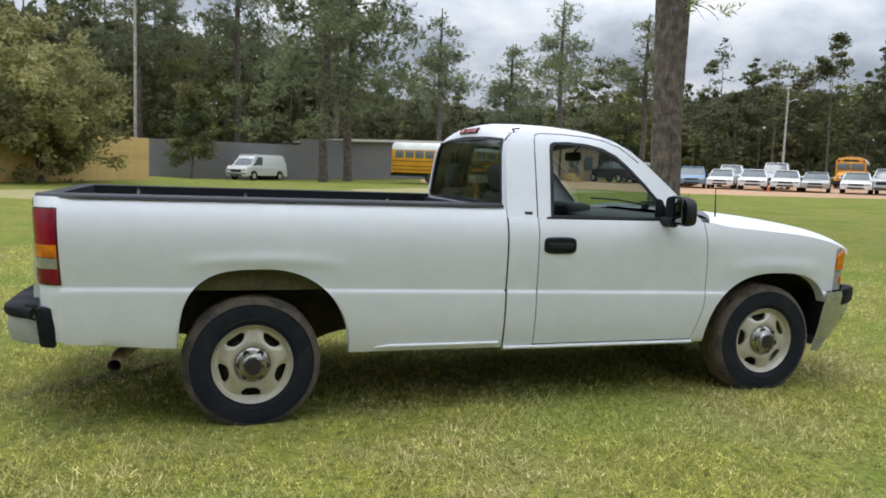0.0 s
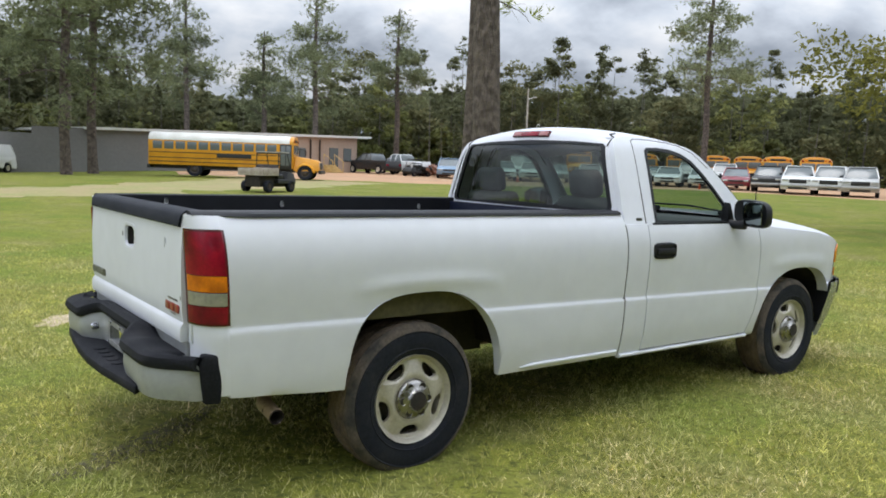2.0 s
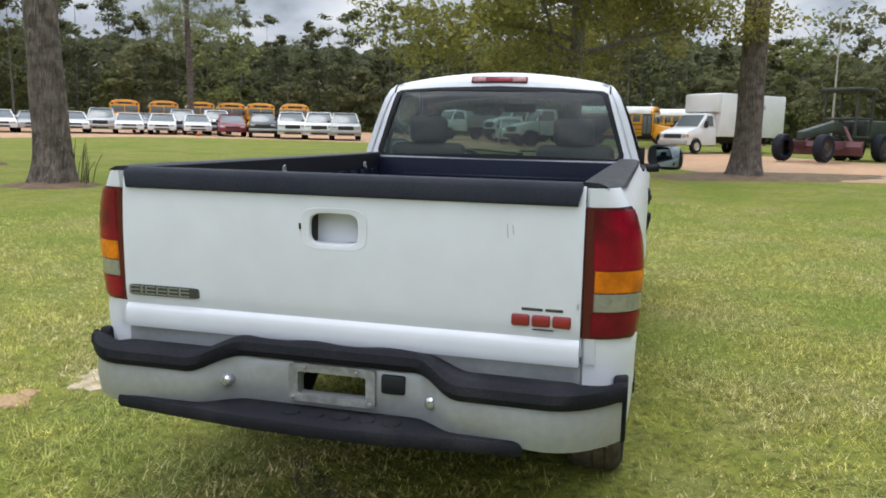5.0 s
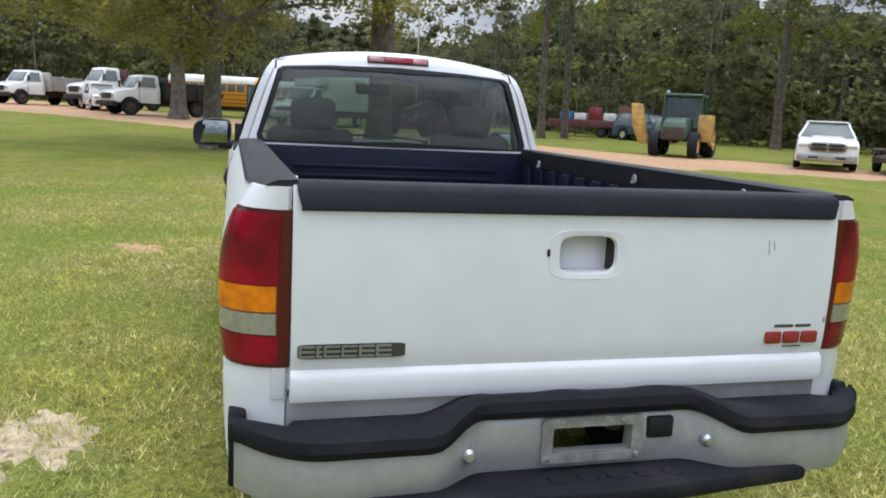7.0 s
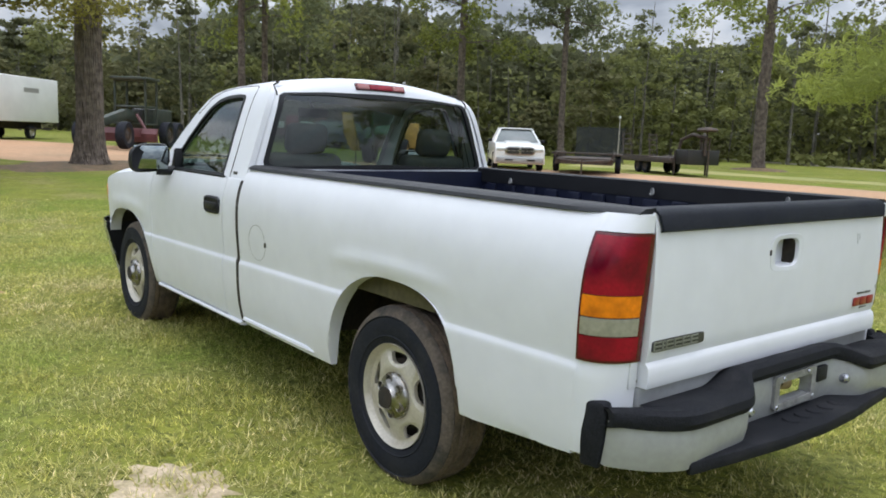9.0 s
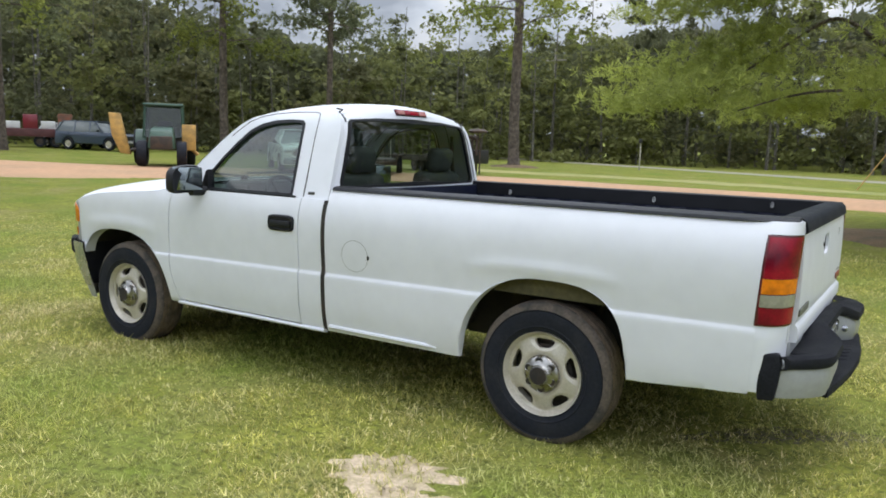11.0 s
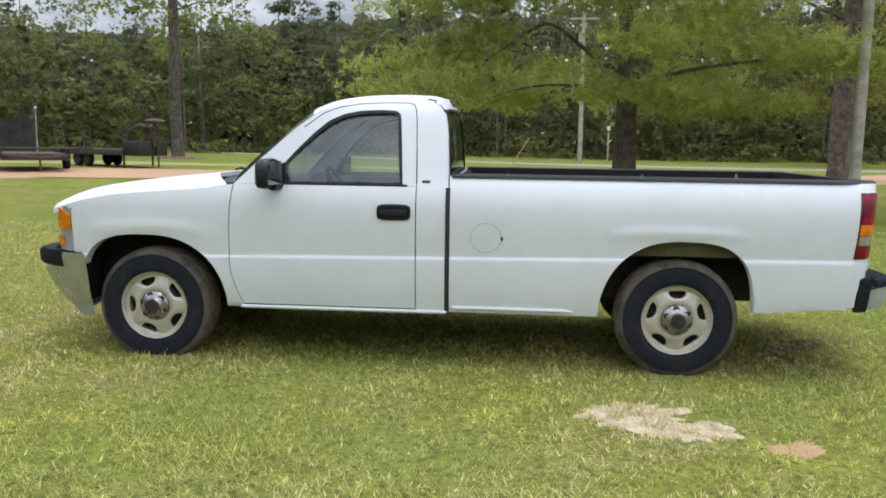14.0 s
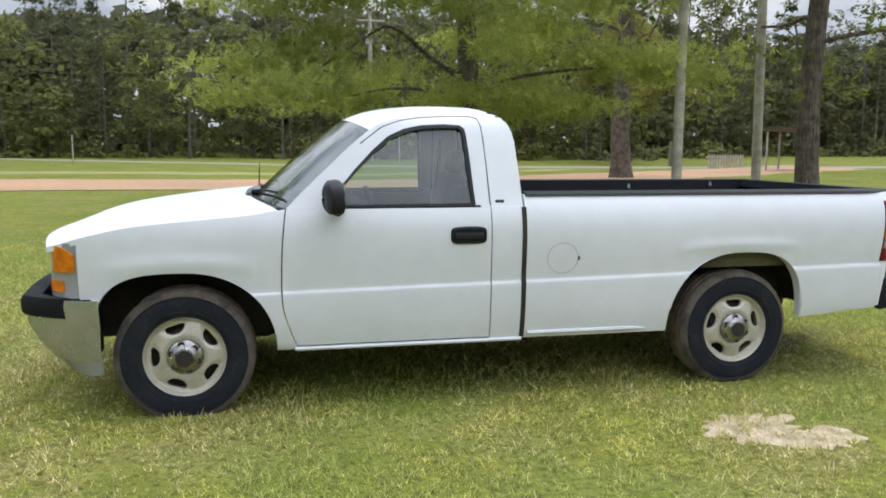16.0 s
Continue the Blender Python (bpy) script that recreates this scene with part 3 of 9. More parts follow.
def side_sheet(bm, s, x0, x1, z0, z1, low=None, step=0.035, extra=()):
    """A panel of the flank between two upright edges (numbers or functions of z), cut off below by low(x)."""
    f0 = x0 if callable(x0) else (lambda z: x0)
    f1 = x1 if callable(x1) else (lambda z: x1)
    ft = z1 if callable(z1) else (lambda x: z1)
    us = sorted(set(spaced(0, 1, step / abs(f1(0.8) - f0(0.8)))) | set(extra))
    zs = [z0] + [z for z in ROWS_Z if z > z0 + 0.004 and (callable(z1) or z < z1 - 0.004)] + ([] if callable(z1) else [z1])

    def f(i, j):
        z = zs[j]
        x = f0(z) + (f1(z) - f0(z)) * us[i]
        z = min(z, ft(x))
        w = wall_y(x, z)
        z += crease_shift(x, z)
        if low:
            z = max(z, low(x))
        return (x, s * w, z)
    grid(bm, len(us), len(zs), f)
    return tidy(bm)


def corner_start(z):
    return -1.087 + (1.176 - z) * 0.055


def corner(bm, s, z0, z1, out=0.0, n=9, rows=None, a0=0.0, a1=90.0, tail=0.02):
    """The rounded rear corner of the bed, from the flank (0 degrees) to the tailgate (90)."""
    zs = rows or spaced(z0, z1, 0.02)

    def f(i, j):
        z = zs[j]
        a = radians(a0 + (a1 - a0) * i / (n - 1))
        w = half_width(z)
        r = 0.125
        edge = 0.806
        return (corner_start(z) - (r + out) * math.sin(a) * 0.95, s * (edge + (w - edge + out) * math.cos(a)), z + (crease_shift(-1.1, z) if out == 0 else 0))
    return grid(bm, n, len(zs), f)


def rear_low(x):
    return max(arch_rear(x), lerp([(-1.2, 0.482), (-0.483, 0.423), (-0.47, 0.37), (2, 0.37)], x))


def front_low(x):
    return max(arch_front(x), lerp([(2.7, 0.36), (3.85, 0.36), (3.88, 0.70), (4.3, 0.70)], x))


def door_front(z):
    return lerp(smooth_table([(0.35, 2.770), (0.45, 2.812), (0.60, 2.855), (0.75, 2.866), (0.95, 2.860), (1.10, 2.846), (1.20, 2.832)]), z)


def fender_top(x):
    return lerp(smooth_table([(2.80, 1.178), (2.90, 1.165), (3.05, 1.138), (3.3, 1.118), (3.64, 1.088), (3.85, 1.050), (4.0, 1.008), (4.2, 0.95)]), x)


ARCH_U = [k / 160 for k in range(161)]
for s in (1, -1):
    # bed side
    bm = bm_new()
    side_sheet(bm, s, corner_start, 1.428, 0.37, 1.245, rear_low, 0.06, ARCH_U)
    tidy(bm, 0.0015)
    hem(bm, (0, -s * 0.03, 0))
    bed_side = part("bed_side", normals(bm), PAINT, TRUCK)
    for z0, z1 in ((1.19, 1.245), (0.482, 0.782)):
        bm = bm_new()
        corner(bm, s, z0, z1)
        hem(bm, (0.022, -s * 0.012, 0))
        part("bed_corner", normals(bm), PAINT, bed_side)
    # top flange, seen behind the rail cap
    bm = bm_new()
    box(bm, (-1.05, min(s * 0.79, s * 0.880), 1.236), (1.42, max(s * 0.79, s * 0.880), 1.247), 0.005)
    part("bed_rail", bm, PAINT, TRUCK)
    # black cap on the rail
    bm = bm_new()
    caps = []
    for x, k in ((1.415, 0.0), (0.6, 0.0), (-0.4, 0.0), (-0.93, 0.0), (-1.0, 0.15), (-1.06, 0.42), (-1.12, 0.75), (-1.17, 1.0), (-1.19, 1.0)):
        o, lip = -0.045 * k * k, 0.021 * k
        caps.append([bm.verts.new((x, s * y, z)) for y, z in ((0.775, 1.17), (0.775, 1.256), (0.785, 1.263), (0.875 + o, 1.261), (0.897 + o, 1.252), (0.904 + o, 1.239 + lip * 0.4), (0.897 + o, 1.237 + lip * 0.4), (0.870 + o, 1.249))])
    for a, b in zip(caps, caps[1:]):
        for q in range(8):
            bm.faces.new((a[q], a[(q + 1) % 8], b[(q + 1) % 8], b[q]))
    bm.faces.new(caps[0])
    bm.faces.new(caps[-1][::-1])
    part("rail_cap", normals(bm), PLASTIC, TRUCK, "black plastic bed rail cap")
    # cab corner behind the door
    bm = bm_new()
    side_sheet(bm, s, 1.440, 1.636, 0.372, 1.18, None, 0.05)
    hem(bm, (0, -s * 0.03, 0))
    part("cab_corner", normals(bm), PAINT, TRUCK)
    # fender
    bm = bm_new()

    def fender_f(i, j):
        x = 2.76 + (3.945 - 2.76) * i / 110
        z = ROWS_Z[j]
        x = max(x, door_front(z) + 0.007)
        z = min(z, fender_top(x))
        w = wall_y(x, z)
        z = max(z + crease_shift(x, z), front_low(x))
        turn = max(0.0, x - 3.80) ** 2 * 0.85
        return (x, s * (w - turn), z)
    grid(bm, 111, len(ROWS_Z), fender_f)
    tidy(bm, 0.0015)
    hem(bm, (0, -s * 0.03, 0))
    part("fender", normals(bm), PAINT, TRUCK)
    # sill below the door
    bm = bm_new()
    prism(bm, [(s * y, z) for y, z in ((0.90, 0.352), (0.932, 0.357), (0.938, 0.368), (0.930, 0.378), (0.90, 0.376))], "x", 1.44, 2.80)
    part("rocker_panel", normals(bm), PAINT, TRUCK)
    bm = bm_new()
    tube(bm, [(0.62, s * 0.926, 0.394), (0.70, s * 0.932, 0.402), (1.40, s * 0.932, 0.402)], [0.004, 0.012, 0.012], 6)
    part("bed_lower_rib", bm, PAINT, TRUCK)

    # door: lower skin
    door = tagged(new("door"), "white pickup door with black pull handle")
    door.parent = TRUCK
    bm = bm_new()
    side_sheet(bm, s, 1.643, door_front, 0.386, 1.176, None, 0.05)
    hem(bm, (0, -s * 0.03, 0))
    part("door_skin", normals(bm), PAINT, door)
    bm = bm_new()
    box(bm, (1.67, min(s * 0.80, s * 0.84), 0.45), (2.80, max(s * 0.80, s * 0.84), 1.165), 0.01)
    part("door_trim", bm, DASH, door)
    # handle: a black bezel round a hollow, and a grip across it
    hy = 0.962
    bm = bm_new()
    n = 28
    rings = []
    for k, (dx, dz, dy) in enumerate(((0.110, 0.052, -0.004), (0.108, 0.050, 0.010), (0.096, 0.041, 0.014), (0.090, 0.036, 0.007), (0.001, 0.001, 0.006))):
        ring = []
        for q in range(n):
            a = 2 * math.pi * q / n
            c, d = math.cos(a), math.sin(a)
            e = 0.45
            ring.append(bm.verts.new((1.781 + dx * abs(c) ** e * (1 if c > 0 else -1), s * (hy + dy), 1.014 + dz * abs(d) ** e * (1 if d > 0 else -1))))
        rings.append(ring)
    for a, b in zip(rings, rings[1:]):
        for q in range(n):
            bm.faces.new((a[q], a[(q + 1) % n], b[(q + 1) % n], b[q]))
    handle = part("door_handle", normals(bm), PLASTIC, door, "black plastic door handle")
    bm = bm_new()
    box(bm, (1.693, min(s * 0.966, s * 0.984), 0.990), (1.869, max(s * 0.966, s * 0.984), 1.030), 0.008)
    part("grip", bm, PLASTIC, handle.parent)
    # belt moulding under the window
    bm = bm_new()
    box(bm, (1.70, min(s * 0.915, s * 0.929), 1.174), (2.60, max(s * 0.915, s * 0.929), 1.190), 0.004)
    part("belt_moulding", bm, PLASTIC, door)


# greenhouse
def cab_y(z):
    return lerp(smooth_table([(1.17, 0.921), (1.20, 0.909), (1.30, 0.876), (1.45, 0.828), (1.58, 0.782), (1.65, 0.752), (1.69, 0.726), (1.72, 0.69)]), z)


CAB_OUT = [(1.437, 1.178), (1.443, 1.30), (1.450, 1.42), (1.460, 1.56), (1.472, 1.625), (1.495, 1.675), (1.525, 1.705), (1.60, 1.722), (1.80, 1.724), (2.0, 1.717), (2.13, 1.703),
           (2.25, 1.676), (2.345, 1.628), (2.46, 1.538), (2.60, 1.408), (2.72, 1.296), (2.838, 1.178)]
CAB_WIN = [(1.733, 1.188), (1.742, 1.30), (1.752, 1.45), (1.764, 1.60), (1.772, 1.640), (1.800, 1.658), (1.90, 1.662), (2.03, 1.655), (2.14, 1.632), (2.235, 1.588), (2.33, 1.507), (2.44, 1.395),
           (2.52, 1.302), (2.575, 1.226), (2.585, 1.188)]


def star(poly, c, a):
    """Where a ray from c at angle a leaves a polygon."""
    d = (math.cos(a), math.sin(a))
    best = None
    for k in range(len(poly)):
        (x1, y1), (x2, y2) = poly[k], poly[(k + 1) % len(poly)]
        ex, ey = x2 - x1, y2 - y1
        det = d[0] * -ey + d[1] * ex
        if abs(det) < 1e-12:
            continue
        t = ((x1 - c[0]) * -ey + (y1 - c[1]) * ex) / det
        u = (d[0] * (y1 - c[1]) - d[1] * (x1 - c[0])) / det
        if t > 0 and -1e-9 <= u <= 1 + 1e-9 and (best is None or t > best):
            best = t
    return (c[0] + best * d[0], c[1] + best * d[1])


def frame_ring(bm, outer, inner, c, lift, steps=4, more=48):
    """A surface between two outlines that see each other from c; lift maps the flat place into space."""
    an = sorted(set(round(math.atan2(q - c[1], p - c[0]), 5) for p, q in outer + inner) | set(round(-math.pi + 2 * math.pi * k / more, 5) for k in range(more)))
    vs = []
    for a in an:
        o, i = star(outer, c, a), star(inner, c, a)
        vs.append([bm.verts.new(lift(i[0] + (o[0] - i[0]) * k / steps, i[1] + (o[1] - i[1]) * k / steps)) for k in range(steps + 1)])
    for k in range(len(an)):
        a, b = vs[k], vs[(k + 1) % len(an)]
        for q in range(steps):
            bm.faces.new((a[q], b[q], b[q + 1], a[q + 1]))
    return tidy(bm, 1e-4)


def pane(bm, outline, c, lift, steps=4):
    vs = []
    for p, q in outline:
        vs.append([bm.verts.new(lift(c[0] + (p - c[0]) * k / steps, c[1] + (q - c[1]) * k / steps)) for k in range(steps + 1)])
    for k in range(len(vs)):
        a, b = vs[k], vs[(k + 1) % len(vs)]
        for q in range(steps):
            bm.faces.new((a[q], b[q], b[q + 1], a[q + 1]))
    return tidy(bm, 1e-4)


def grown(poly, c, d):
    """The outline moved away from c by about d."""
    return [(p + d * (p - c[0]) / math.hypot(p - c[0], q - c[1]), q + d * (q - c[1]) / math.hypot(p - c[0], q - c[1])) for p, q in poly]


CC = (2.06, 1.42)
for s in (1, -1):
    bm = bm_new()
    frame_ring(bm, CAB_OUT, CAB_WIN, CC, lambda x, z: (x, s * cab_y(z), z))
    hem(bm, (0, -s * 0.035, 0))
    part("cab_side", normals(bm), PAINT, TRUCK)
    bm = bm_new()
    frame_ring(bm, grown(CAB_WIN, CC, 0.004), grown(CAB_WIN, CC, -0.020), CC, lambda x, z: (x, s * (cab_y(z) + 0.003), z), 1)
    hem(bm, (0, -s * 0.02, 0))
    part("window_seal", normals(bm), PLASTIC, TRUCK)
    # door shut line through the window frame
    bm = bm_new()
    line = [(1.6395, 1.185), (1.648, 1.40), (1.657, 1.58), (1.664, 1.66), (1.68, 1.700), (1.72, 1.7125), (1.9, 1.712), (2.04, 1.703), (2.16, 1.684), (2.27, 1.645), (2.40, 1.548)]
    tube(bm, [(x, s * (cab_y(z) - 0.0005), z) for x, z in line], 0.0038, 5)
    part("door_shut_line", bm, UNDER, TRUCK)
    # black triangle that carries the mirror, then the mirror
    bm = bm_new()
    prism(bm, [(2.585, 1.182), (2.50, 1.182), (2.505, 1.32), (2.525, 1.31)], "y", s * 0.862, s * 0.918, 0.004)
    part("mirror_sail", bm, PLASTIC, TRUCK)
    mirror = tagged(new("door_mirror"), "black plastic door mirror")
    mirror.parent = TRUCK
    bm = bm_new()
    tube(bm, [(2.53, s * 0.90, 1.175), (2.545, s * 0.96, 1.168), (2.555, s * 1.02, 1.175)], [0.035, 0.03, 0.035], 10)
    part("mirror_arm", bm, PLASTIC, mirror)
    bm = bm_new()
    rings = []
    for k, (dx, w, h) in enumerate(((-0.052, 0.092, 0.078), (-0.058, 0.102, 0.087), (-0.03, 0.108, 0.094), (0.02, 0.102, 0.088), (0.05, 0.082, 0.07), (0.068, 0.048, 0.045), (0.074, 0.01, 0.01))):
        ring = []
        for q in range(24):
            a = 2 * math.pi * q / 24
            c, d = math.cos(a), math.sin(a)
            ring.append(bm.verts.new((2.60 + dx * (0.6 if dx > 0 else 1.0) - 0.014 * abs(c), s * (1.066 + 1.20 * w * abs(c) ** 0.6 * (1 if c > 0 else -1)), 1.252 + h * abs(d) ** 0.6 * (1 if d > 0 else -1) - 0.015 * c)))
        rings.append(ring)
    for a, b in zip(rings, rings[1:]):
        for q in range(24):
            bm.faces.new((a[q], a[(q + 1) % 24], b[(q + 1) % 24], b[q]))
    bm.faces.new(rings[0])
    part("mirror_housing", normals(bm), PLASTIC, mirror)
    bm = bm_new()
    box(bm, (-0.004, -0.104, -0.075), (0.004, 0.104, 0.075), 0.003, 2, pose(2.529, s * 1.066, 1.256, 0, 3 if s > 0 else 1, -12 if s > 0 else -14))
    part("mirror_glass", bm, MIRRORGLASS, mirror, "silvered mirror glass")
    # small dark badge on the cab corner
    bm = bm_new()
    box(bm, (1.553, min(s * 0.902, s * 0.910), 1.199), (1.607, max(s * 0.902, s * 0.910), 1.219), 0.004)
    part("cab_badge", bm, BADGE, TRUCK, "small dark oval badge")
# the driver's window is up
bm = bm_new()
pane(bm, CAB_WIN, CC, lambda x, z: (x, cab_y(z) - 0.018, z))
side_window = part("side_window", facing(bm, (0, 1, 0)), SIDEGLASS, TRUCK, "closed side window glass")
side_window.visible_shadow = False

CROWN = 0.068


def rear_x(z):
    return lerp([(1.0, 1.432), (1.178, 1.437), (1.30, 1.443), (1.42, 1.450), (1.56, 1.460), (1.625, 1.472), (1.675, 1.495), (1.705, 1.525), (1.75, 1.56), (1.80, 1.60)], z)


def back_place(y, z):
    w = max(cab_y(min(z, 1.705)), 0.1)
    u = min(abs(y) / w, 1)
    flat = z - CROWN * (1 - u * u) * max(0.0, (z - 1.25) / 0.5)
    return (rear_x(flat) + 0.012 * u ** 2 + 0.03 * max(0, u - 0.93) / 0.07 - 0.012, y, z)


BACK_OUT = [(y, 1.705 + CROWN * (1 - (y / 0.715) ** 2)) for y in spaced(-0.715, 0.715, 0.1)] + [(cab_y(z), z) for z in (1.66, 1.60, 1.5, 1.4, 1.3, 1.2)] + [(0.92, 1.1), (-0.92, 1.1)]
BACK_OUT += [(-cab_y(z), z) for z in (1.2, 1.3, 1.4, 1.5, 1.6, 1.66)]
BACK_WIN = [(-0.655, 1.672), (-0.4, 1.689), (0, 1.698), (0.4, 1.689), (0.655, 1.672), (0.685, 1.655), (0.80, 1.285), (0.795, 1.258), (0.77, 1.247), (0, 1.243), (-0.77, 1.247), (-0.795, 1.258), (-0.80, 1.285), (-0.685, 1.655)]
BC = (0, 1.45)
bm = bm_new()
frame_ring(bm, BACK_OUT, BACK_WIN, BC, back_place, 5, 64)
hem(bm, (0.03, 0, 0))
part("cab_back", normals(bm), PAINT, TRUCK)
bm = bm_new()
frame_ring(bm, grown(BACK_WIN, BC, 0.004), grown(BACK_WIN, BC, -0.028), BC, lambda y, z: (back_place(y, z)[0] - 0.003, y, z), 1, 64)
hem(bm, (0.02, 0, 0))
part("rear_window_seal", normals(bm), PLASTIC, TRUCK)
bm = bm_new()
pane(bm, [(y * 0.99, z) for y, z in BACK_WIN], BC, lambda y, z: (back_place(y, z)[0] + 0.004, y, z), 6)
rear_window = part("rear_window", facing(bm, (-1, 0, 0)), GLASS, TRUCK, "tinted curved rear window")
rear_window.visible_shadow = False

RAIL = [(1.525, 1.705), (1.60, 1.722), (1.70, 1.7235), (1.80, 1.724), (1.90, 1.7215), (2.0, 1.717), (2.13, 1.703), (2.25, 1.676), (2.345, 1.628)]
RAILS = smooth_table(RAIL, 3)


def roof_place(i, j, nv=21):
    x, z = RAILS[i]
    w = cab_y(z)
    u = -1 + 2 * j / (nv - 1)
    f = max(0.0, (x - 1.9) / 0.445)
    b = 1 - u * u
    return (x + 0.10 * f * f * b + (-0.012 if i == 0 else 0) * b, w * u, z + CROWN * b * (1 + 0.12 * f) + 0.012 * math.sin(math.pi * i / (len(RAILS) - 1)) * b)


bm = bm_new()
grid(bm, len(RAILS), 21, roof_place)
part("roof", normals(bm), PAINT, TRUCK)
# seam where the roof skin meets the cab sides, at the back
for s in (1, -1):
    bm = bm_new()
    tube(bm, [(rear_x(z) - 0.003 + (z > 1.7) * 0.02, s * (0.70 - 0.01 * (z > 1.7)), z) for z in (1.655, 1.675, 1.695, 1.715)] + [(1.545, s * 0.66, 1.733), (1.60, s * 0.655, 1.741)], 0.005, 5)
    part("roof_seam", bm, UNDER, TRUCK)
# high brake lamp
lamp = tagged(new("brake_lamp"), "high brake lamp with red centre and clear ends")
lamp.parent = TRUCK
for y0, y1, mat, nm in ((-0.175, -0.085, PINKLENS, "cargo_lens"), (-0.085, 0.085, REDLENS, "red_lens"), (0.085, 0.175, PINKLENS, "cargo_lens")):
    bm = bm_new()
    m = pose(1.480, 0, 1.740, 0, 30, 0)
    box(bm, (-0.012, y0 + 0.003, -0.017), (0.012, y1 - 0.003, 0.017), 0.004, 2, m)
    part(nm, bm, mat, lamp)
bm = bm_new()
box(bm, (-0.008, -0.182, -0.023), (0.02, 0.182, 0.023), 0.004, 2, pose(1.484, 0, 1.740, 0, 30, 0))
part("lamp_base", bm, DARKLENS, lamp)

# windscreen


def screen_place(i, j, nv=21, nu=8):
    u = -1 + 2 * j / (nv - 1)
    t = i / (nu - 1)
    top = Vector(roof_place(len(RAILS) - 1, j, nv))
    low = Vector((2.838 + 0.19 * (1 - u * u), 0.915 * u, 1.178 + 0.035 * (1 - u * u)))
    p = top.lerp(low, t)
    p.y = math.copysign(cab_y(max(1.18, 1.628 + (1.178 - 1.628) * t)) * abs(u), u)
    p.z += 0.02 * math.sin(math.pi * t)
    return p


bm = bm_new()
grid(bm, 8, 21, screen_place)
screen = part("windscreen", facing(bm, (1, 0, 1)), SIDEGLASS, TRUCK, "clear curved windscreen")
screen.visible_shadow = False
bm = bm_new()


def cowl_place(i, j):
    u = -1 + 2 * j / 20
    a = Vector((2.838 + 0.19 * (1 - u * u), 0.91 * u, 1.174 + 0.035 * (1 - u * u)))
    b = Vector((2.885 + 0.20 * (1 - abs(u) ** 3), 0.895 * u, 1.168 + 0.035 * (1 - u * u)))
    return a.lerp(b, i / 2) + Vector((-0.01 if i == 0 else 0, 0, -0.012 if i == 1 else 0))


grid(bm, 3, 21, cowl_place)
part("cowl_grille", normals(bm), PLASTIC, TRUCK)
for y0, y1 in ((-0.55, 0.10), (0.10, 0.75)):
    bm = bm_new()
    tube(bm, [(3.035 - 0.18 * (y0 * y0), y0, 1.235), (3.00 - 0.18 * ((y0 + y1) / 2) ** 2, (y0 + y1) / 2, 1.262), (2.985 - 0.18 * y1 * y1, y1, 1.262)], 0.008, 6)
    box(bm, (3.00 - 0.18 * y0 * y0, y0 - 0.02, 1.205), (3.05 - 0.18 * y0 * y0, y0 + 0.02, 1.245), 0.006)
    part("wiper", bm, PLASTIC, TRUCK)
bm = bm_new()
tube(bm, [(3.02, -0.80, 1.16), (3.01, -0.80, 1.40)], [0.006, 0.003], 6)
part("radio_aerial", bm, PLASTIC, TRUCK)

# bonnet
HOOD = smooth_table([(2.86, 1.222), (3.0, 1.232), (3.15, 1.222), (3.45, 1.190), (3.84, 1.132), (4.02, 1.088), (4.13, 1.045), (4.21, 0.99)])


def hood_place(i, j, nu=26, nv=33):
    u = -1 + 2 * j / (nv - 1)
    t = i / (nu - 1)
    back = 2.885 + 0.20 * (1 - abs(u) ** 3)
    nose = 4.21 - 0.10 * u * u
    x = back + (nose - back) * t
    ze = fender_top(x) + 0.006
    w = half_width(ze) - max(0.0, x - 3.80) ** 2 * 0.85 - 0.004
    zc = lerp(HOOD, x)
    up = (1 - abs(u) ** 5) ** 0.75
    ridge = 0.008 * math.exp(-((abs(u) - 0.62) / 0.10) ** 2)
    return (x, w * math.copysign(abs(u) ** 0.85, u), ze + (zc - ze) * up + ridge * up)


bm = bm_new()
grid(bm, 26, 33, hood_place)
tidy(bm)
hem(bm, (0, 0, -0.03))
part("bonnet", normals(bm), PAINT, TRUCK)

# nose: lamps, grille, bumper
def nose_x(y):
    return 4.205 - 0.13 * (abs(y) / 0.9) ** 2.4


for s in (1, -1):
    head = tagged(new("headlamp"), "headlamp with amber corner lens")
    head.parent = TRUCK

    def wrap(u, z, out=0.0):
        """Round the front corner: u 0 at the fender, 1 at the grille."""
        if u < 0.45:
            t = u / 0.45
            x = 3.952 + 0.143 * t
            y = half_width(z) - 0.024 - 0.014 * t - 0.075 * t ** 3
        else:
            t = (u - 0.45) / 0.55
            y = 0.85 - 0.25 * t
            x = 4.095 + (nose_x(0.60) - 4.095) * math.sin(t * math.pi / 2)
        return (x + out, s * (y + out), z)
    for u0, u1, z0, z1, mat, nm, o in ((0.02, 0.40, 0.850, 0.995, AMBER, "amber_lens", 0.004), (0.41, 0.98, 0.850, 1.0, HEADLENS, "clear_lens", 0.003), (0.22, 0.46, 0.742, 0.800, AMBER, "marker_lens", 0.004),
                                       (0.0, 1.0, 0.705, 1.005, GREYPAINT, "lamp_bezel", -0.004)):
        bm = bm_new()
        grid(bm, 10, 6, lambda i, j: wrap(u0 + (u1 - u0) * i / 9, z0 + (z1 - z0 - (0.055 * (1 - i / 9) ** 2 if nm == "amber_lens" else 0)) * j / 5, o))
        hem(bm, (-0.01, -s * 0.02, 0))
        part(nm, normals(bm), mat, head)
bm = bm_new()
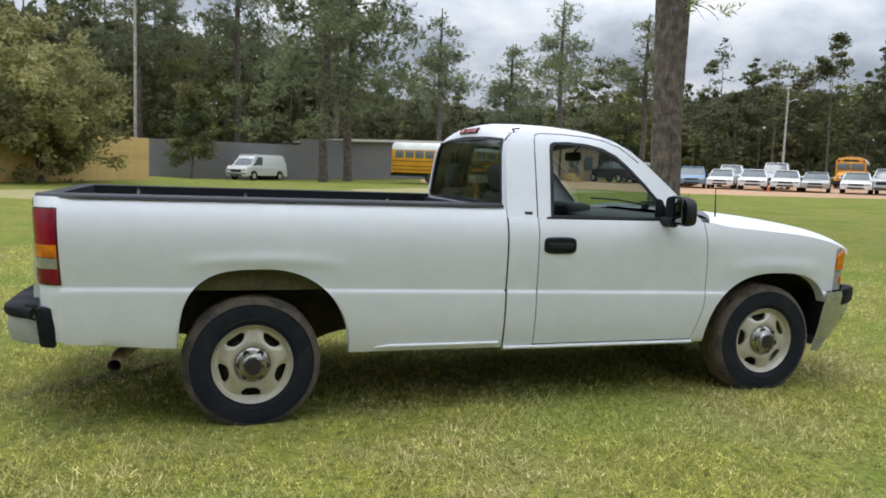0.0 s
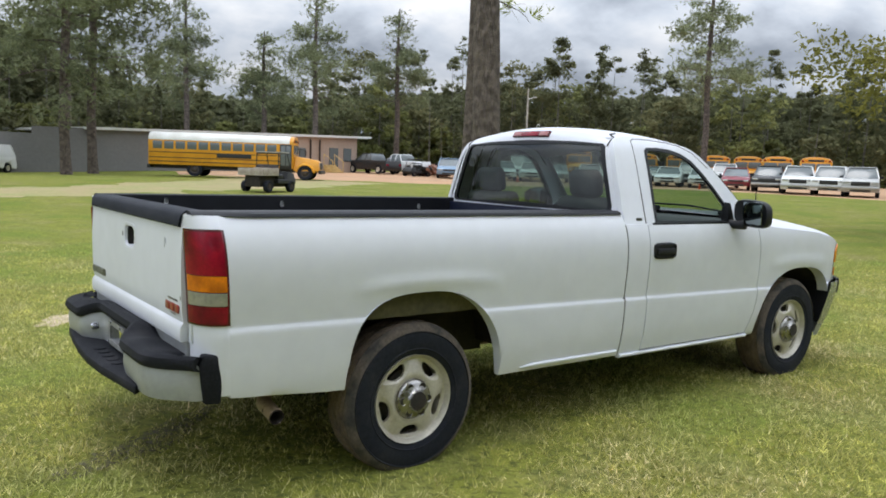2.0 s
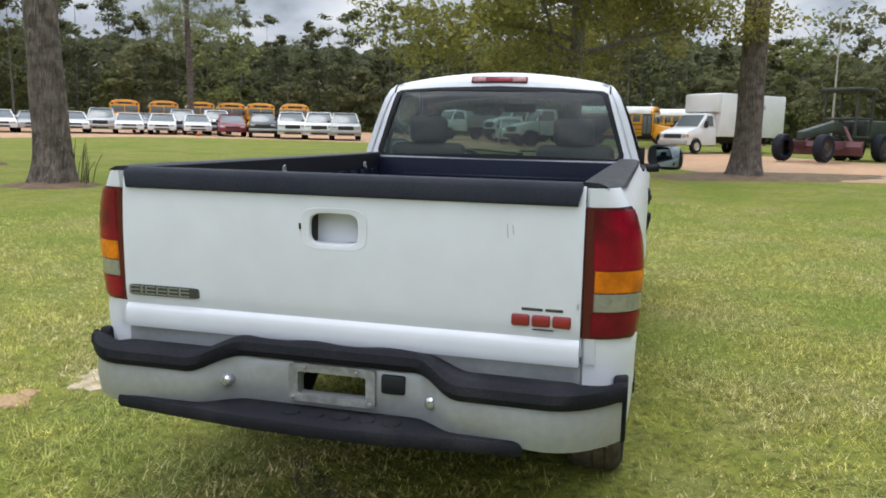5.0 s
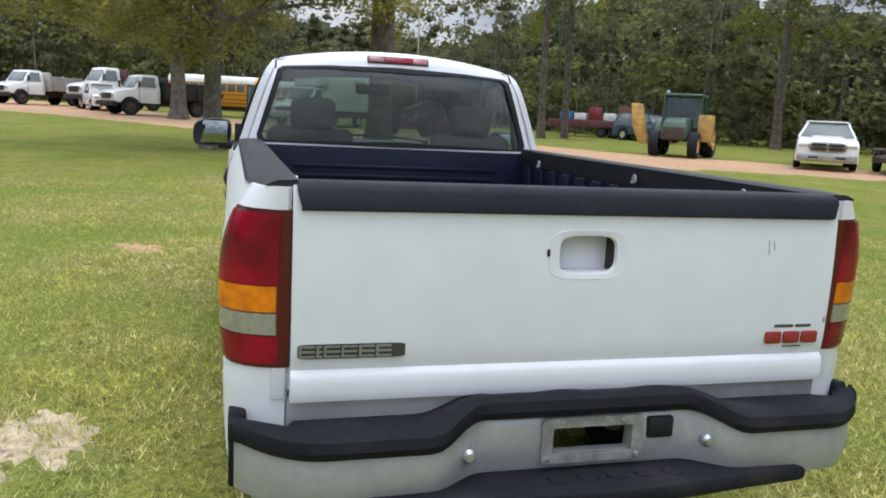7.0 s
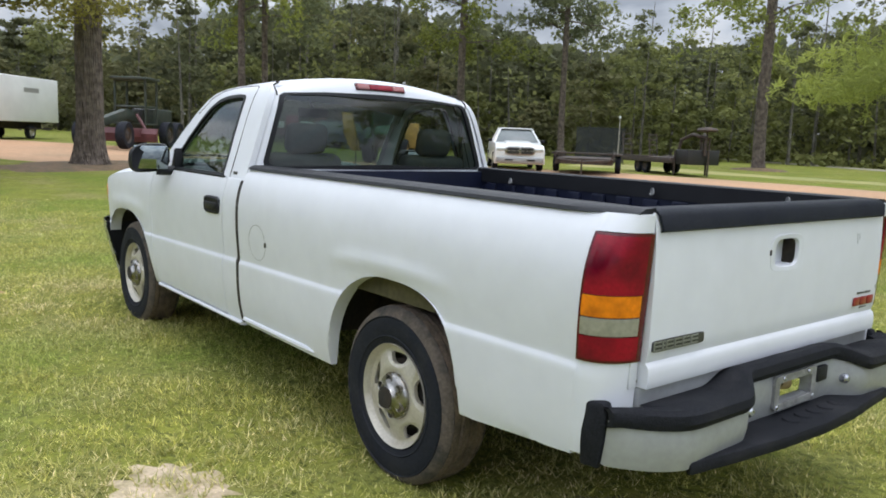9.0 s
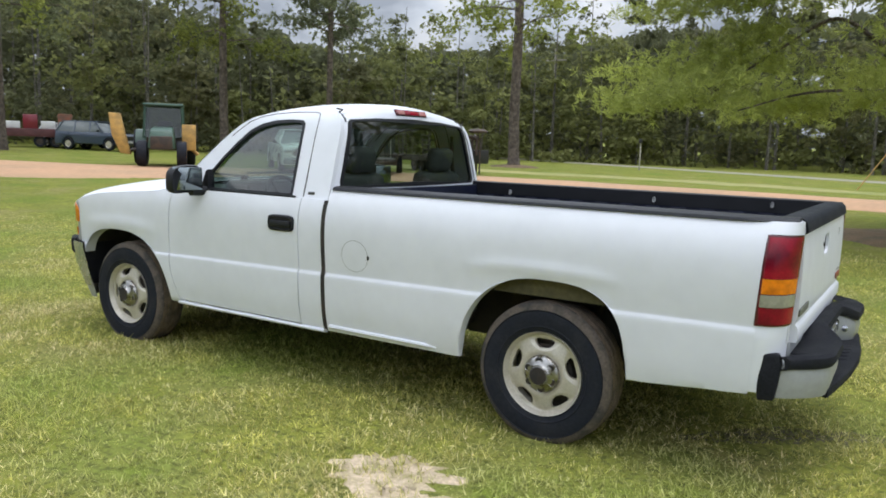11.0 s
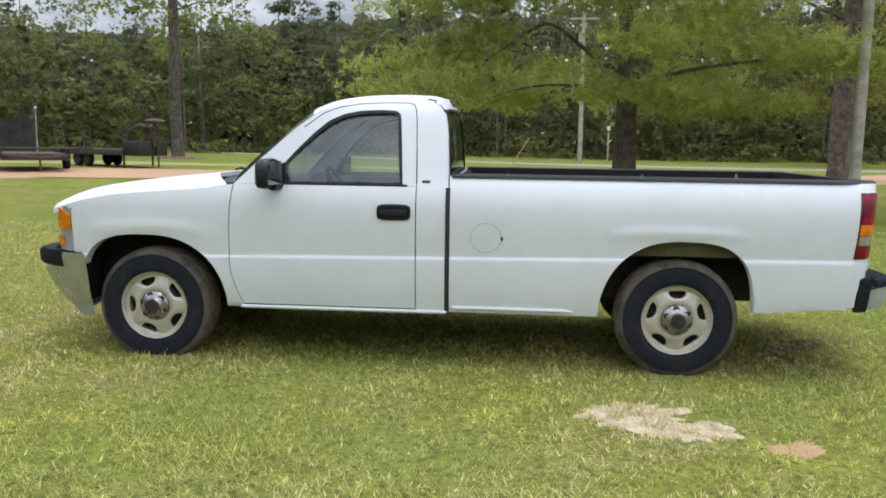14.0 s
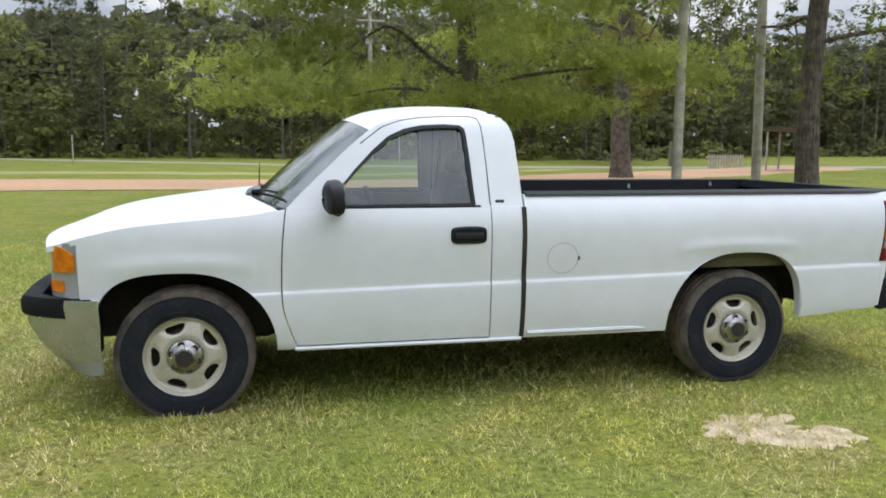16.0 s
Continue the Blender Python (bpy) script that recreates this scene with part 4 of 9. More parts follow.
grid(bm, 15, 5, lambda i, j: (nose_x(0.6) - 0.01 + 0.06 * (1 - (-1 + 2 * i / 14) ** 2), 0.61 * (-1 + 2 * i / 14), 0.705 + 0.29 * j / 4))
for k in range(5):
    z = 0.74 + k * 0.05
    tube(bm, [(nose_x(0.6) + 0.06 * (1 - (-1 + 2 * i / 14) ** 2), 0.60 * (-1 + 2 * i / 14), z) for i in range(15)], 0.009, 6)
part("grille", bm, PLASTIC, TRUCK, "dark bar grille")
FB = [(0.70, 0.0), (0.66, 0.012), (0.54, 0.006), (0.44, -0.045), (0.345, -0.12), (0.27, -0.19)]


def bumper_plan(u):
    """Front bumper from the middle (0) round to its end (1)."""
    if u < 0.72:
        y = 0.80 * u / 0.72
        return (4.305 - 0.065 * (y / 0.8) ** 2, y)
    t = (u - 0.72) / 0.28
    return (4.24 - 0.37 * t, 0.80 + 0.192 * math.sin(t * math.pi / 2))


def bumper_f(i, j, rows, out=0.0):
    u = -1 + 2 * i / 40
    x, y = bumper_plan(abs(u))
    z, dx = rows[j]
    k = 1 if abs(u) < 0.72 else max(0.0, 1 - (abs(u) - 0.72) / 0.28)
    x = max(x + dx * k + out, 3.85 + 0.03 * (z < 0.5))
    return (x, math.copysign(y + out * 0.5 - 0.30 * max(0.64 - z, 0.0) * max(abs(u) - 0.6, 0.0) / 0.4, u), z)


front_bumper = tagged(new("front_bumper"), "chrome front bumper with dark pad and grey valance")
front_bumper.parent = TRUCK
for rows, mat, nm, o in ((FB[:5], CHROME, "bumper_face", 0.0), ([(0.345, -0.125), (0.30, -0.165), (0.255, -0.205)], GREYPAINT, "valance", -0.006)):
    bm = bm_new()
    grid(bm, 41, len(rows), lambda i, j: bumper_f(i, j, rows, o))
    hem(bm, (-0.03, 0, 0))
    part(nm, normals(bm), mat, front_bumper)
bm = bm_new()
PADROWS = [(0.600, 0.012), (0.615, 0.030), (0.685, 0.034), (0.710, 0.018), (0.714, -0.06)]
grid(bm, 41, 5, lambda i, j: bumper_f(20 + (i - 20) * 0.885, j, PADROWS, 0.005))
hem(bm, (-0.02, 0, 0))
part("bumper_pad", normals(bm), PAD, front_bumper)

for s in (1, -1):
    bm = bm_new()
    prism(bm, [(s * 0.68, 0.36), (s * 0.885, 0.36), (s * 0.975, 0.64), (s * 0.970, 0.690), (s * 0.68, 0.690)], "x", 3.885, 3.905)
    part("bumper_end_liner", normals(bm), PLASTIC, front_bumper, "black liner inside the bumper's end")

# tail lamps
for s in (1, -1):
    tail = tagged(new("tail_lamp"), "tall tail lamp in red, amber and clear lenses")
    tail.parent = TRUCK
    for z0, z1, mat, nm, o, a0, a1 in ((0.786, 1.188, DARKLENS, "lamp_body", 0.003, -3, 92), (1.001, 1.180, REDLENS, "red_lens", 0.008, 3, 82), (0.932, 0.998, AMBER, "amber_lens", 0.008, 3, 80),
                                       (0.873, 0.928, CLEARLENS, "clear_lens", 0.008, 3, 80), (0.796, 0.869, REDLENS, "red_lens", 0.008, 3, 82)):
        bm = bm_new()
        corner(bm, s, z0, z1, o, 14, None, a0, a1)
        hem(bm, (0.012, -s * 0.012, 0))
        part(nm, normals(bm), mat, tail)

# tailgate
GATE = smooth_table([(0.700, -1.212), (0.72, -1.216), (0.765, -1.214), (0.782, -1.201), (0.795, -1.204), (0.83, -1.209), (1.0, -1.213), (1.15, -1.209), (1.22, -1.203), (1.25, -1.192)], 3)
gate = tagged(new("tailgate"), "white tailgate with a missing latch handle and black top cap")
gate.parent = TRUCK
HY, HZ = (-0.082, 0.092), (1.030, 1.136)
bm = bm_new()
ys = sorted(set([round(y, 3) for y in spaced(-0.794, 0.794, 0.06)]) | set(HY))
zs = sorted(set([round(z, 3) for z in spaced(0.80, 1.25, 0.03)] + [0.70, 0.71, 0.725, 0.745, 0.762, 0.772, 0.782, 0.79]) | set(HZ))
zs = [z for z in zs if min(abs(z - h) for h in HZ) > 0.006 or z in HZ]
ys = [y for y in ys if min(abs(y - h) for h in HY) > 0.012 or y in HY]
vs = [[bm.verts.new((lerp(GATE, z), y, z)) for z in zs] for y in ys]
for i in range(len(ys) - 1):
    for j in range(len(zs) - 1):
        if HY[0] <= (ys[i] + ys[i + 1]) / 2 <= HY[1] and HZ[0] <= (zs[j] + zs[j + 1]) / 2 <= HZ[1]:
            continue
        bm.faces.new((vs[i][j], vs[i + 1][j], vs[i + 1][j + 1], vs[i][j + 1]))
hem(bm, (0.04, 0, 0))
part("gate_skin", normals(bm), PAINT, gate)


def rounded(cy, cz, w, h, n=32, e=0.35):
    return [(cy + w * math.copysign(abs(math.cos(a)) ** e, math.cos(a)), cz + h * math.copysign(abs(math.sin(a)) ** e, math.sin(a))) for a in (2 * math.pi * k / n for k in range(n))]


bm = bm_new()
LIP = [(0.116, 0.069, 0.001), (0.114, 0.0675, -0.0007), (0.111, 0.0655, -0.0002), (0.092, 0.055, -0.0005), (0.085, 0.052, 0.0008), (0.083, 0.050, 0.014)]
lips = [[bm.verts.new((-1.213 + d, y, z)) for y, z in rounded(0.005, 1.083, w, h, 32, 0.5)] for w, h, d in LIP]
for a, b in zip(lips, lips[1:]):
    for q in range(32):
        bm.faces.new((a[q], a[(q + 1) % 32], b[(q + 1) % 32], b[q]))
part("latch_rim", normals(bm), PAINT, gate)
bm = bm_new()
box(bm, (-1.149, -0.085, 1.02), (-1.142, 0.095, 1.146))
part("latch_hollow", bm, PAINT, gate, "bare hollow behind the missing latch")
# side walls in dark underbody colour, standing for the shade in the deep hollow
for y in (-0.082, 0.086):
    bm = bm_new()
    box(bm, (-1.198, y, 1.03), (-1.150, y + 0.006, 1.136))
    part("latch_cheek", bm, UNDER, gate, "side of the hollow, coloured dark for its shade")
bm = bm_new()
box(bm, (-1.196, -0.075, 1.028), (-1.150, 0.085, 1.035))
part("latch_floor", bm, PAINT, gate)
bm = bm_new()
box(bm, (-1.216, 0.118, 1.078), (-1.210, 0.126, 1.098), 0.002)
part("latch_mark", bm, UNDER, gate)
bm = bm_new()
CAPP = [(1.190, -1.212), (1.196, -1.221), (1.24, -1.214), (1.256, -1.198), (1.261, -1.17), (1.258, -1.10), (1.20, -1.095)]
grid(bm, 25, 7, lambda i, j: (CAPP[j][1], 0.785 * (-1 + 2 * i / 24) * (1.0 if j > 1 else 0.985), CAPP[j][0]))
hem(bm, (0.01, 0, 0))
part("gate_cap", normals(bm), CAPBLACK, gate, "black plastic tailgate cap")
bm = bm_new()
box(bm, (-1.140, -0.79, 0.70), (-1.13, 0.79, 1.235), 0.003)
part("gate_inner", bm, LINER, gate)
for y, z0, z1 in ((-0.566, 1.085, 1.128), (-0.583, 1.098, 1.126)):
    bm = bm_new()
    tube(bm, [(lerp(GATE, z0) - 0.0004, y, z0), (lerp(GATE, z1) - 0.0004, y + 0.004, z1)], 0.0016, 4)
    part("scratch", bm, GREYPAINT, gate, "thin grey scratch in the paint")
# badges as plain bars: a row of silver blocks and a red one
for k in range(6):
    y0 = 0.775 - k * 0.0445 + (0.026 if k > 1 else 0.0)
    w = 0.014 if k == 1 else 0.040
    bm = bm_new()
    prism(bm, [(y0, 0.818), (y0, 0.848), (y0 - w, 0.848), (y0 - w, 0.8435), (y0 - 0.006, 0.8435), (y0 - 0.006, 0.8355), (y0 - w, 0.8355), (y0 - w, 0.8305),
               (y0 - 0.006, 0.8305), (y0 - 0.006, 0.8225), (y0 - w, 0.8225), (y0 - w, 0.818)], "x", -1.2165, -1.2095)
    part("badge_bar", normals(bm), BADGESILVER, gate, "silver bar badge")
bm = bm_new()
prism(bm, rounded(0.640, 0.833, 0.138, 0.0185, 32, 0.2), "x", -1.2135, -1.2085)
part("gate_badge_ground", normals(bm), BADGE, gate)
bm = bm_new()
for k in range(3):
    y0 = -0.585 - k * 0.063
    box(bm, (-1.2165, y0 - 0.056, 0.818), (-1.2085, y0, 0.854), 0.006, 2)
part("red_badge", bm, BADGERED, gate, "red three-block badge")
bm = bm_new()
for y0, y1, z0, z1 in ((-0.742, -0.688, 0.866, 0.875), (-0.680, -0.615, 0.866, 0.875), (-0.715, -0.650, 0.806, 0.810)):
    bm = bm_new()
    box(bm, (-1.2120, y0, z0), (-1.2085, y1, z1), 0.001, 1)
    part("decal_bar", bm, BADGE, gate, "small dark decal bar")
for y, z0, z1 in ((-0.785, 0.88, 0.897),):
    bm = bm_new()
    box(bm, (-1.2145, y - 0.0025, z0), (-1.209, y + 0.0025, z1))
    part("paint_scratch", bm, GREYPAINT, gate)

# sill under the gate
bm = bm_new()
box(bm, (-1.19, -0.80, 0.60), (-1.14, 0.80, 0.70), 0.008)
part("bed_sill", bm, GREYPAINT, TRUCK)

# rear step bumper
rear_bumper = tagged(new("rear_bumper"), "grey step bumper with worn black rubber pads")
rear_bumper.parent = TRUCK


def step(v, a, b):
    t = min(max((v - a) / (b - a), 0.0), 1.0)
    return t * t * (3 - 2 * t)


def face_x(y):
    a = abs(y)
    return -1.262 - 0.085 * step(a, 0.29, 0.45) + 0.16 * max(0.0, (a - 0.70) / 0.23) ** 2.2


def face_top(y):
    return 0.648 - 0.026 * step(abs(y), 0.30, 0.46) - 0.004 * max(0, abs(y) - 0.6)


def face_low(y):
    return 0.500 - 0.026 * step(abs(y), 0.42, 0.72)


PY, PZ = (-0.135, 0.100), (0.545, 0.622)
ys = sorted(set([round(y, 3) for y in spaced(-0.93, 0.93, 0.025)]) | set(PY))
ys = [y for y in ys if min(abs(y - h) for h in PY) > 0.008 or y in PY]
bm = bm_new()
rows = 11
vs = []
for y in ys:
    lo, hi = face_low(y), face_top(y)
    zs = sorted([lo + (hi - lo) * k / 10 for k in range(11)])
    if abs(y) < 0.3:
        zs = [lo, lo + 0.01, PZ[0] - 0.01, PZ[0], PZ[0] + 0.02, 0.585, 0.60, PZ[1], PZ[1] + 0.008, hi - 0.005, hi]
    vs.append([bm.verts.new((face_x(y) - 0.012 * math.sin(math.pi * k / 10), y, zs[k])) for k in range(11)])
for i in range(len(ys) - 1):
    for j in range(10):
        if PY[0] <= (ys[i] + ys[i + 1]) / 2 <= PY[1] and 3 <= j < 7:
            continue
        bm.faces.new((vs[i][j], vs[i + 1][j], vs[i + 1][j + 1], vs[i][j + 1]))
hem(bm, (0.035, 0, 0))
part("bumper_face", normals(bm), GREYPAINT, rear_bumper)
bm = bm_new()


def pad_f(i, j):
    y = -0.945 + 1.89 * i / 70
    x, z = face_x(max(-0.93, min(0.93, y))), face_top(y) + 0.02 * step(-abs(y), -0.46, -0.32)
    sect = [(max(x + 0.02, -1.20 if abs(y) < 0.80 else x + 0.05), 0.032), ((x - 1.21) / 2, 0.048), (x - 0.004, 0.052), (x - 0.024, 0.040), (x - 0.030, 0.014), (x - 0.018, -0.008), (x + 0.005, -0.006)]
    sx, dz = sect[j]
    wav = 0.004 * math.sin(y * 23) * (j == 1)
    return (max(sx, x - 0.04), y, z + dz + wav - 0.006)


grid(bm, 71, 7, pad_f)
hem(bm, (0.02, 0, -0.005))
part("top_pad", normals(bm), PAD, rear_bumper, "worn black rubber step pad")
for s in (1, -1):
    bm = bm_new()
    prism(bm, [(-1.055, 0.64), (-1.07, 0.66), (-1.168, 0.672), (-1.183, 0.63), (-1.175, 0.55), (-1.162, 0.458), (-1.09, 0.45), (-1.08, 0.58)], "y", s * 0.90, s * 0.944, 0.010)
    part("end_pad", bm, PAD, rear_bumper)
bm = bm_new()
LOW = [(-1.24, 0.36), (-1.24, -0.36), (-1.30, -0.42), (-1.33, -0.62), (-1.365, -0.66), (-1.385, -0.45), (-1.41, -0.25), (-1.42, 0), (-1.41, 0.25), (-1.385, 0.5), (-1.355, 0.74), (-1.32, 0.72), (-1.30, 0.42)]
prism(bm, LOW, "z", 0.452, 0.500, 0.014)
for k in range(5):
    y = 0.10 - k * 0.085
    lathe_m = Matrix.Translation((-1.335, y, 0.500))
    bmesh.ops.create_cone(bm, cap_ends=True, segments=14, radius1=0.034, radius2=0.028, depth=0.012, matrix=lathe_m)
part("lower_step", bm, PAD, rear_bumper, "black rubber lower step")
bm = bm_new()
frame_ring(bm, rounded(-0.0175, 0.585, 0.150, 0.064, 32, 0.15), rounded(-0.0175, 0.583, 0.118, 0.039, 32, 0.1), (-0.0175, 0.583), lambda y, z: (-1.285, y, z), 1, 32)
hem(bm, (0.012, 0, 0))
part("plate_frame", normals(bm), PLATEMETAL, rear_bumper, "empty metal licence plate frame")
for y, z in ((0.075, 0.638), (-0.105, 0.638), (0.115, 0.535), (-0.15, 0.535)):
    bm = bm_new()
    lathe(bm, [(0.0, -1.292), (0.006, -1.291), (0.008, -1.286)], 8, "x")
    bmesh.ops.translate(bm, verts=bm.verts, vec=(0, y, z))
    part("bolt", normals(bm), CHROME, rear_bumper)
bm = bm_new()
box(bm, (-1.285, -0.265, 0.575), (-1.262, -0.185, 0.637), 0.008)
part("trailer_socket", bm, PLASTIC, rear_bumper, "black trailer plug socket")
for y in (-0.360, 0.345):
    bm = bm_new()
    lathe(bm, [(0.0, -1.345), (0.012, -1.344), (0.020, -1.335), (0.021, -1.28)], 12, "x")
    bmesh.ops.translate(bm, verts=bm.verts, vec=(0.02, y, 0.572))
    part("plate_lamp", normals(bm), CHROME, rear_bumper)

# bed liner: floor, ribbed walls, front wall
liner = tagged(new("bed_liner"), "dark ribbed plastic bed liner")
liner.parent = TRUCK
bm = bm_new()
box(bm, (-1.14, -0.80, 0.742), (1.40, 0.80, 0.775), 0.004)
part("liner_floor", bm, LINER, liner)
for k in range(15):
    bm = bm_new()
    y = -0.70 + k * 0.1
    box(bm, (-1.12, y - 0.018, 0.775), (1.38, y + 0.018, 0.787), 0.004, 1)
    part("floor_rib", bm, LINER, liner)
bm = bm_new()
box(bm, (1.375, -0.80, 0.775), (1.41, 0.80, 1.235), 0.008)
part("liner_front", bm, LINER, liner)
for k in range(6):
    bm = bm_new()
    z = 0.84 + k * 0.055
    box(bm, (1.366, -0.6, z), (1.377, 0.6, z + 0.02), 0.004, 1)
    part("front_rib", bm, LINER, liner)
for s in (1, -1):
    bm = bm_new()
    lo, hi = sorted((s * 0.780, s * 0.80))
    box(bm, (-1.13, lo, 0.775), (1.40, hi, 1.25), 0.006)
    for k in range(13):
        x = -1.0 + k * 0.185
        lo, hi = sorted((s * 0.758, s * 0.785))
        box(bm, (x, lo, 0.80), (x + 0.10, hi, 1.165), 0.012, 2)
    prism(bm, [(-0.52, 0.77), (-0.42, 0.96), (0.42, 0.96), (0.52, 0.77)], "y", s * 0.56, s * 0.785, 0.02)
    part("liner_wall", bm, LINER, liner)
    for x, tz in ((-0.80, 1.212), (-0.04, 1.199), (1.07, 1.184)):
        bm = bm_new()
        lathe(bm, [(0.0, 0), (0.011, 0.001), (0.014, 0.006), (0.014, 0.014)], 14, "y")
        bmesh.ops.transform(bm, matrix=Matrix.Translation((x, s * 0.766, tz + 0.008)) @ Matrix.Rotation(0 if s < 0 else math.pi, 4, "Z") @ Matrix.Diagonal((0.8, 1, 1.5, 1)), verts=bm.verts)
        tie = part("tie_down", normals(bm), TIEALLOY, TRUCK, "pale alloy tie-down cup")
        bm = bm_new()
        tube(bm, [(x - 0.008, s * 0.764, tz), (x - 0.008, s * 0.750, tz - 0.005), (x, s * 0.746, tz - 0.010), (x + 0.008, s * 0.750, tz - 0.005), (x + 0.008, s * 0.764, tz)], 0.004, 6)
        part("loop", normals(bm), PLATEMETAL, tie)
    # white post at the rear corner inside the bed
    bm = bm_new()
    lo, hi = sorted((s * 0.775, s * 0.80))
    box(bm, (-1.175, lo, 0.72), (-1.135, hi, 1.238), 0.006)
    part("gate_post", bm, PAINT, TRUCK)
    bm = bm_new()
    box(bm, (-1.184, min(s * 0.806, s * 0.842), 0.70), (-1.16, max(s * 0.806, s * 0.842), 1.238), 0.004)
    part("gate_jamb", bm, PAINT, TRUCK)
    # wheel house over the rear tyre, seen through the arch
    bm = bm_new()
    grid(bm, 24, 2, lambda i, j: (lambda a: (0.0 + 0.56 * math.cos(a), s * (0.60 if j == 0 else 0.905), 0.50 + 0.44 * math.sin(a)))(math.pi * i / 23))
    lo, hi = sorted((s * 0.585, s * 0.60))
    box(bm, (-0.60, lo, 0.44), (0.60, hi, 0.98))
    part("rear_wheel_house", bm, UNDER, TRUCK)
    # dusty panel in the arch; its dark olive includes shade and light off the grass
    bm = bm_new()
    edge = 0.742 if s < 0 else 0.768
    box(bm, (-0.52, min(s * 0.885, s * 0.895), edge), (0.52, max(s * 0.885, s * 0.895), 0.93))
    part("inner_panel", bm, DARKOLIVE, TRUCK, "dusty inner bed panel, arch shade and grass bounce in its olive")
    bm = bm_new()
    grid(bm, 24, 2, lambda i, j: (lambda a: (3.41 + 0.56 * math.cos(a), s * (0.55 if j == 0 else 0.90), 0.46 + 0.44 * math.sin(a)))(math.pi * i / 23))
    lo, hi = sorted((s * 0.53, s * 0.55))
    box(bm, (2.85, lo, 0.40), (3.97, hi, 1.0))
    part("front_wheel_house", bm, UNDER, TRUCK)
    # fuel filler door outline on the left, hems of the arch
    if s > 0:
        bm = bm_new()
        pts = [(1.190 + 0.098 * math.cos(a), 0.0, 0.862 + 0.094 * math.sin(a)) for a in (2 * math.pi * k / 40 for k in range(41))]
        tube(bm, [(x, wall_y(x, z) - 0.0012, z) for x, _, z in pts], 0.0026, 5)
        part("filler_gap", bm, GREYPAINT, TRUCK)
        bm = bm_new()
        box(bm, (1.082, 0.955, 0.85), (1.094, 0.966, 0.872), 0.002)
        part("filler_notch", bm, UNDER, TRUCK)
    # black strip standing in for the dark open gap between cab and bed
    bm = bm_new()
    wide = 0.010 if s > 0 else 0.0
    grid(bm, 2, 40, lambda i, j: (lambda z: ((1.421 if i == 0 else 1.441 + wide), s * (half_width(z) + (0.0025 if s > 0 else -0.004)), z))(0.375 + 0.80 * j / 39))
    hem(bm, (0, -s * 0.05, 0))
    part("gap_seal", bm, UNDER, TRUCK)

# under the truck
bm = bm_new()
for s in (1, -1):
    lo, hi = sorted((s * 0.42, s * 0.50))
    box(bm, (-1.15, lo, 0.50), (3.95, hi, 0.66), 0.01)
for x in (-1.0, 0.55, 1.5, 2.6):
    box(bm, (x, -0.45, 0.54), (x + 0.08, 0.45, 0.62))
part("chassis_frame", bm, UNDER, TRUCK)
bm = bm_new()
tube(bm, [(0, -0.80, 0.37), (0, 0.80, 0.37)], 0.045, 12)
lathe(bm, [(0.03, -0.13), (0.12, -0.08), (0.14, 0), (0.12, 0.08), (0.03, 0.13)], 16, "x")
for v in bm.verts:
    if abs(v.co.y) < 0.2 and abs(v.co.x) <= 0.131 and (v.co.y ** 2 + v.co.z ** 2) < 0.03 and v.co.z < 0.2:
        v.co.z += 0.37
part("rear_axle", bm, UNDER, TRUCK)
for s in (1, -1):
    bm = bm_new()
    for k in range(3):
        tube(bm, [(-0.72 + k * 0.1, s * 0.53, 0.50), (-0.3, s * 0.53, 0.41 - k * 0.018), (0, s * 0.53, 0.40 - k * 0.02), (0.3, s * 0.53, 0.41 - k * 0.018), (0.72 - k * 0.1, s * 0.53, 0.48)], 0.022, 6)
    part("leaf_spring", bm, UNDER, TRUCK)
    bm = bm_new()
    tube(bm, [(-0.05, s * 0.62, 0.40), (-0.28, s * 0.60, 0.78)], 0.025, 8)
    part("shock_absorber", bm, UNDER, TRUCK)
bm = bm_new()
tube(bm, [(0.1, 0, 0.40), (2.2, 0, 0.50)], 0.04, 10)
box(bm, (1.6, -0.3, 0.42), (2.9, 0.3, 0.70), 0.05)
box(bm, (0.6, 0.25, 0.43), (1.4, 0.62, 0.70), 0.04)
box(bm, (2.9, -0.45, 0.32), (3.7, 0.45, 0.70), 0.06)
part("drivetrain", bm, UNDER, TRUCK)
bm = bm_new()
tube(bm, [(2.0, -0.35, 0.45), (0.6, -0.35, 0.42), (0.25, -0.40, 0.55), (-0.25, -0.46, 0.56), (-0.58, -0.50, 0.45), (-0.74, -0.59, 0.375), (-0.80, -0.72, 0.352), (-0.81, -0.885, 0.333)], 0.036, 18, False)
pipe = part("exhaust_pipe", normals(bm), PIPE, TRUCK, "tan rusty exhaust tail pipe")
bm = bm_new()
rings = tube(bm, [(-0.80, -0.74, 0.350), (-0.809, -0.80, 0.343), (-0.81, -0.8855, 0.333)], 0.032, 18, False)
bm.faces.new(rings[0])
lip = tube(bm, [(-0.81, -0.884, 0.3332), (-0.81, -0.8862, 0.3328)], [0.0358, 0.032], 18, False)
part("pipe_bore", normals(bm), UNDER, pipe, "dark inside of the pipe mouth")
bm = bm_new()
box(bm, (1.46, -0.86, 0.40), (2.80, 0.86, 0.46))
part("cab_floor", bm, UNDER, TRUCK)
bm = bm_new()
box(bm, (2.72, -0.86, 0.46), (2.80, 0.86, 1.15))
part("firewall", bm, UNDER, TRUCK)

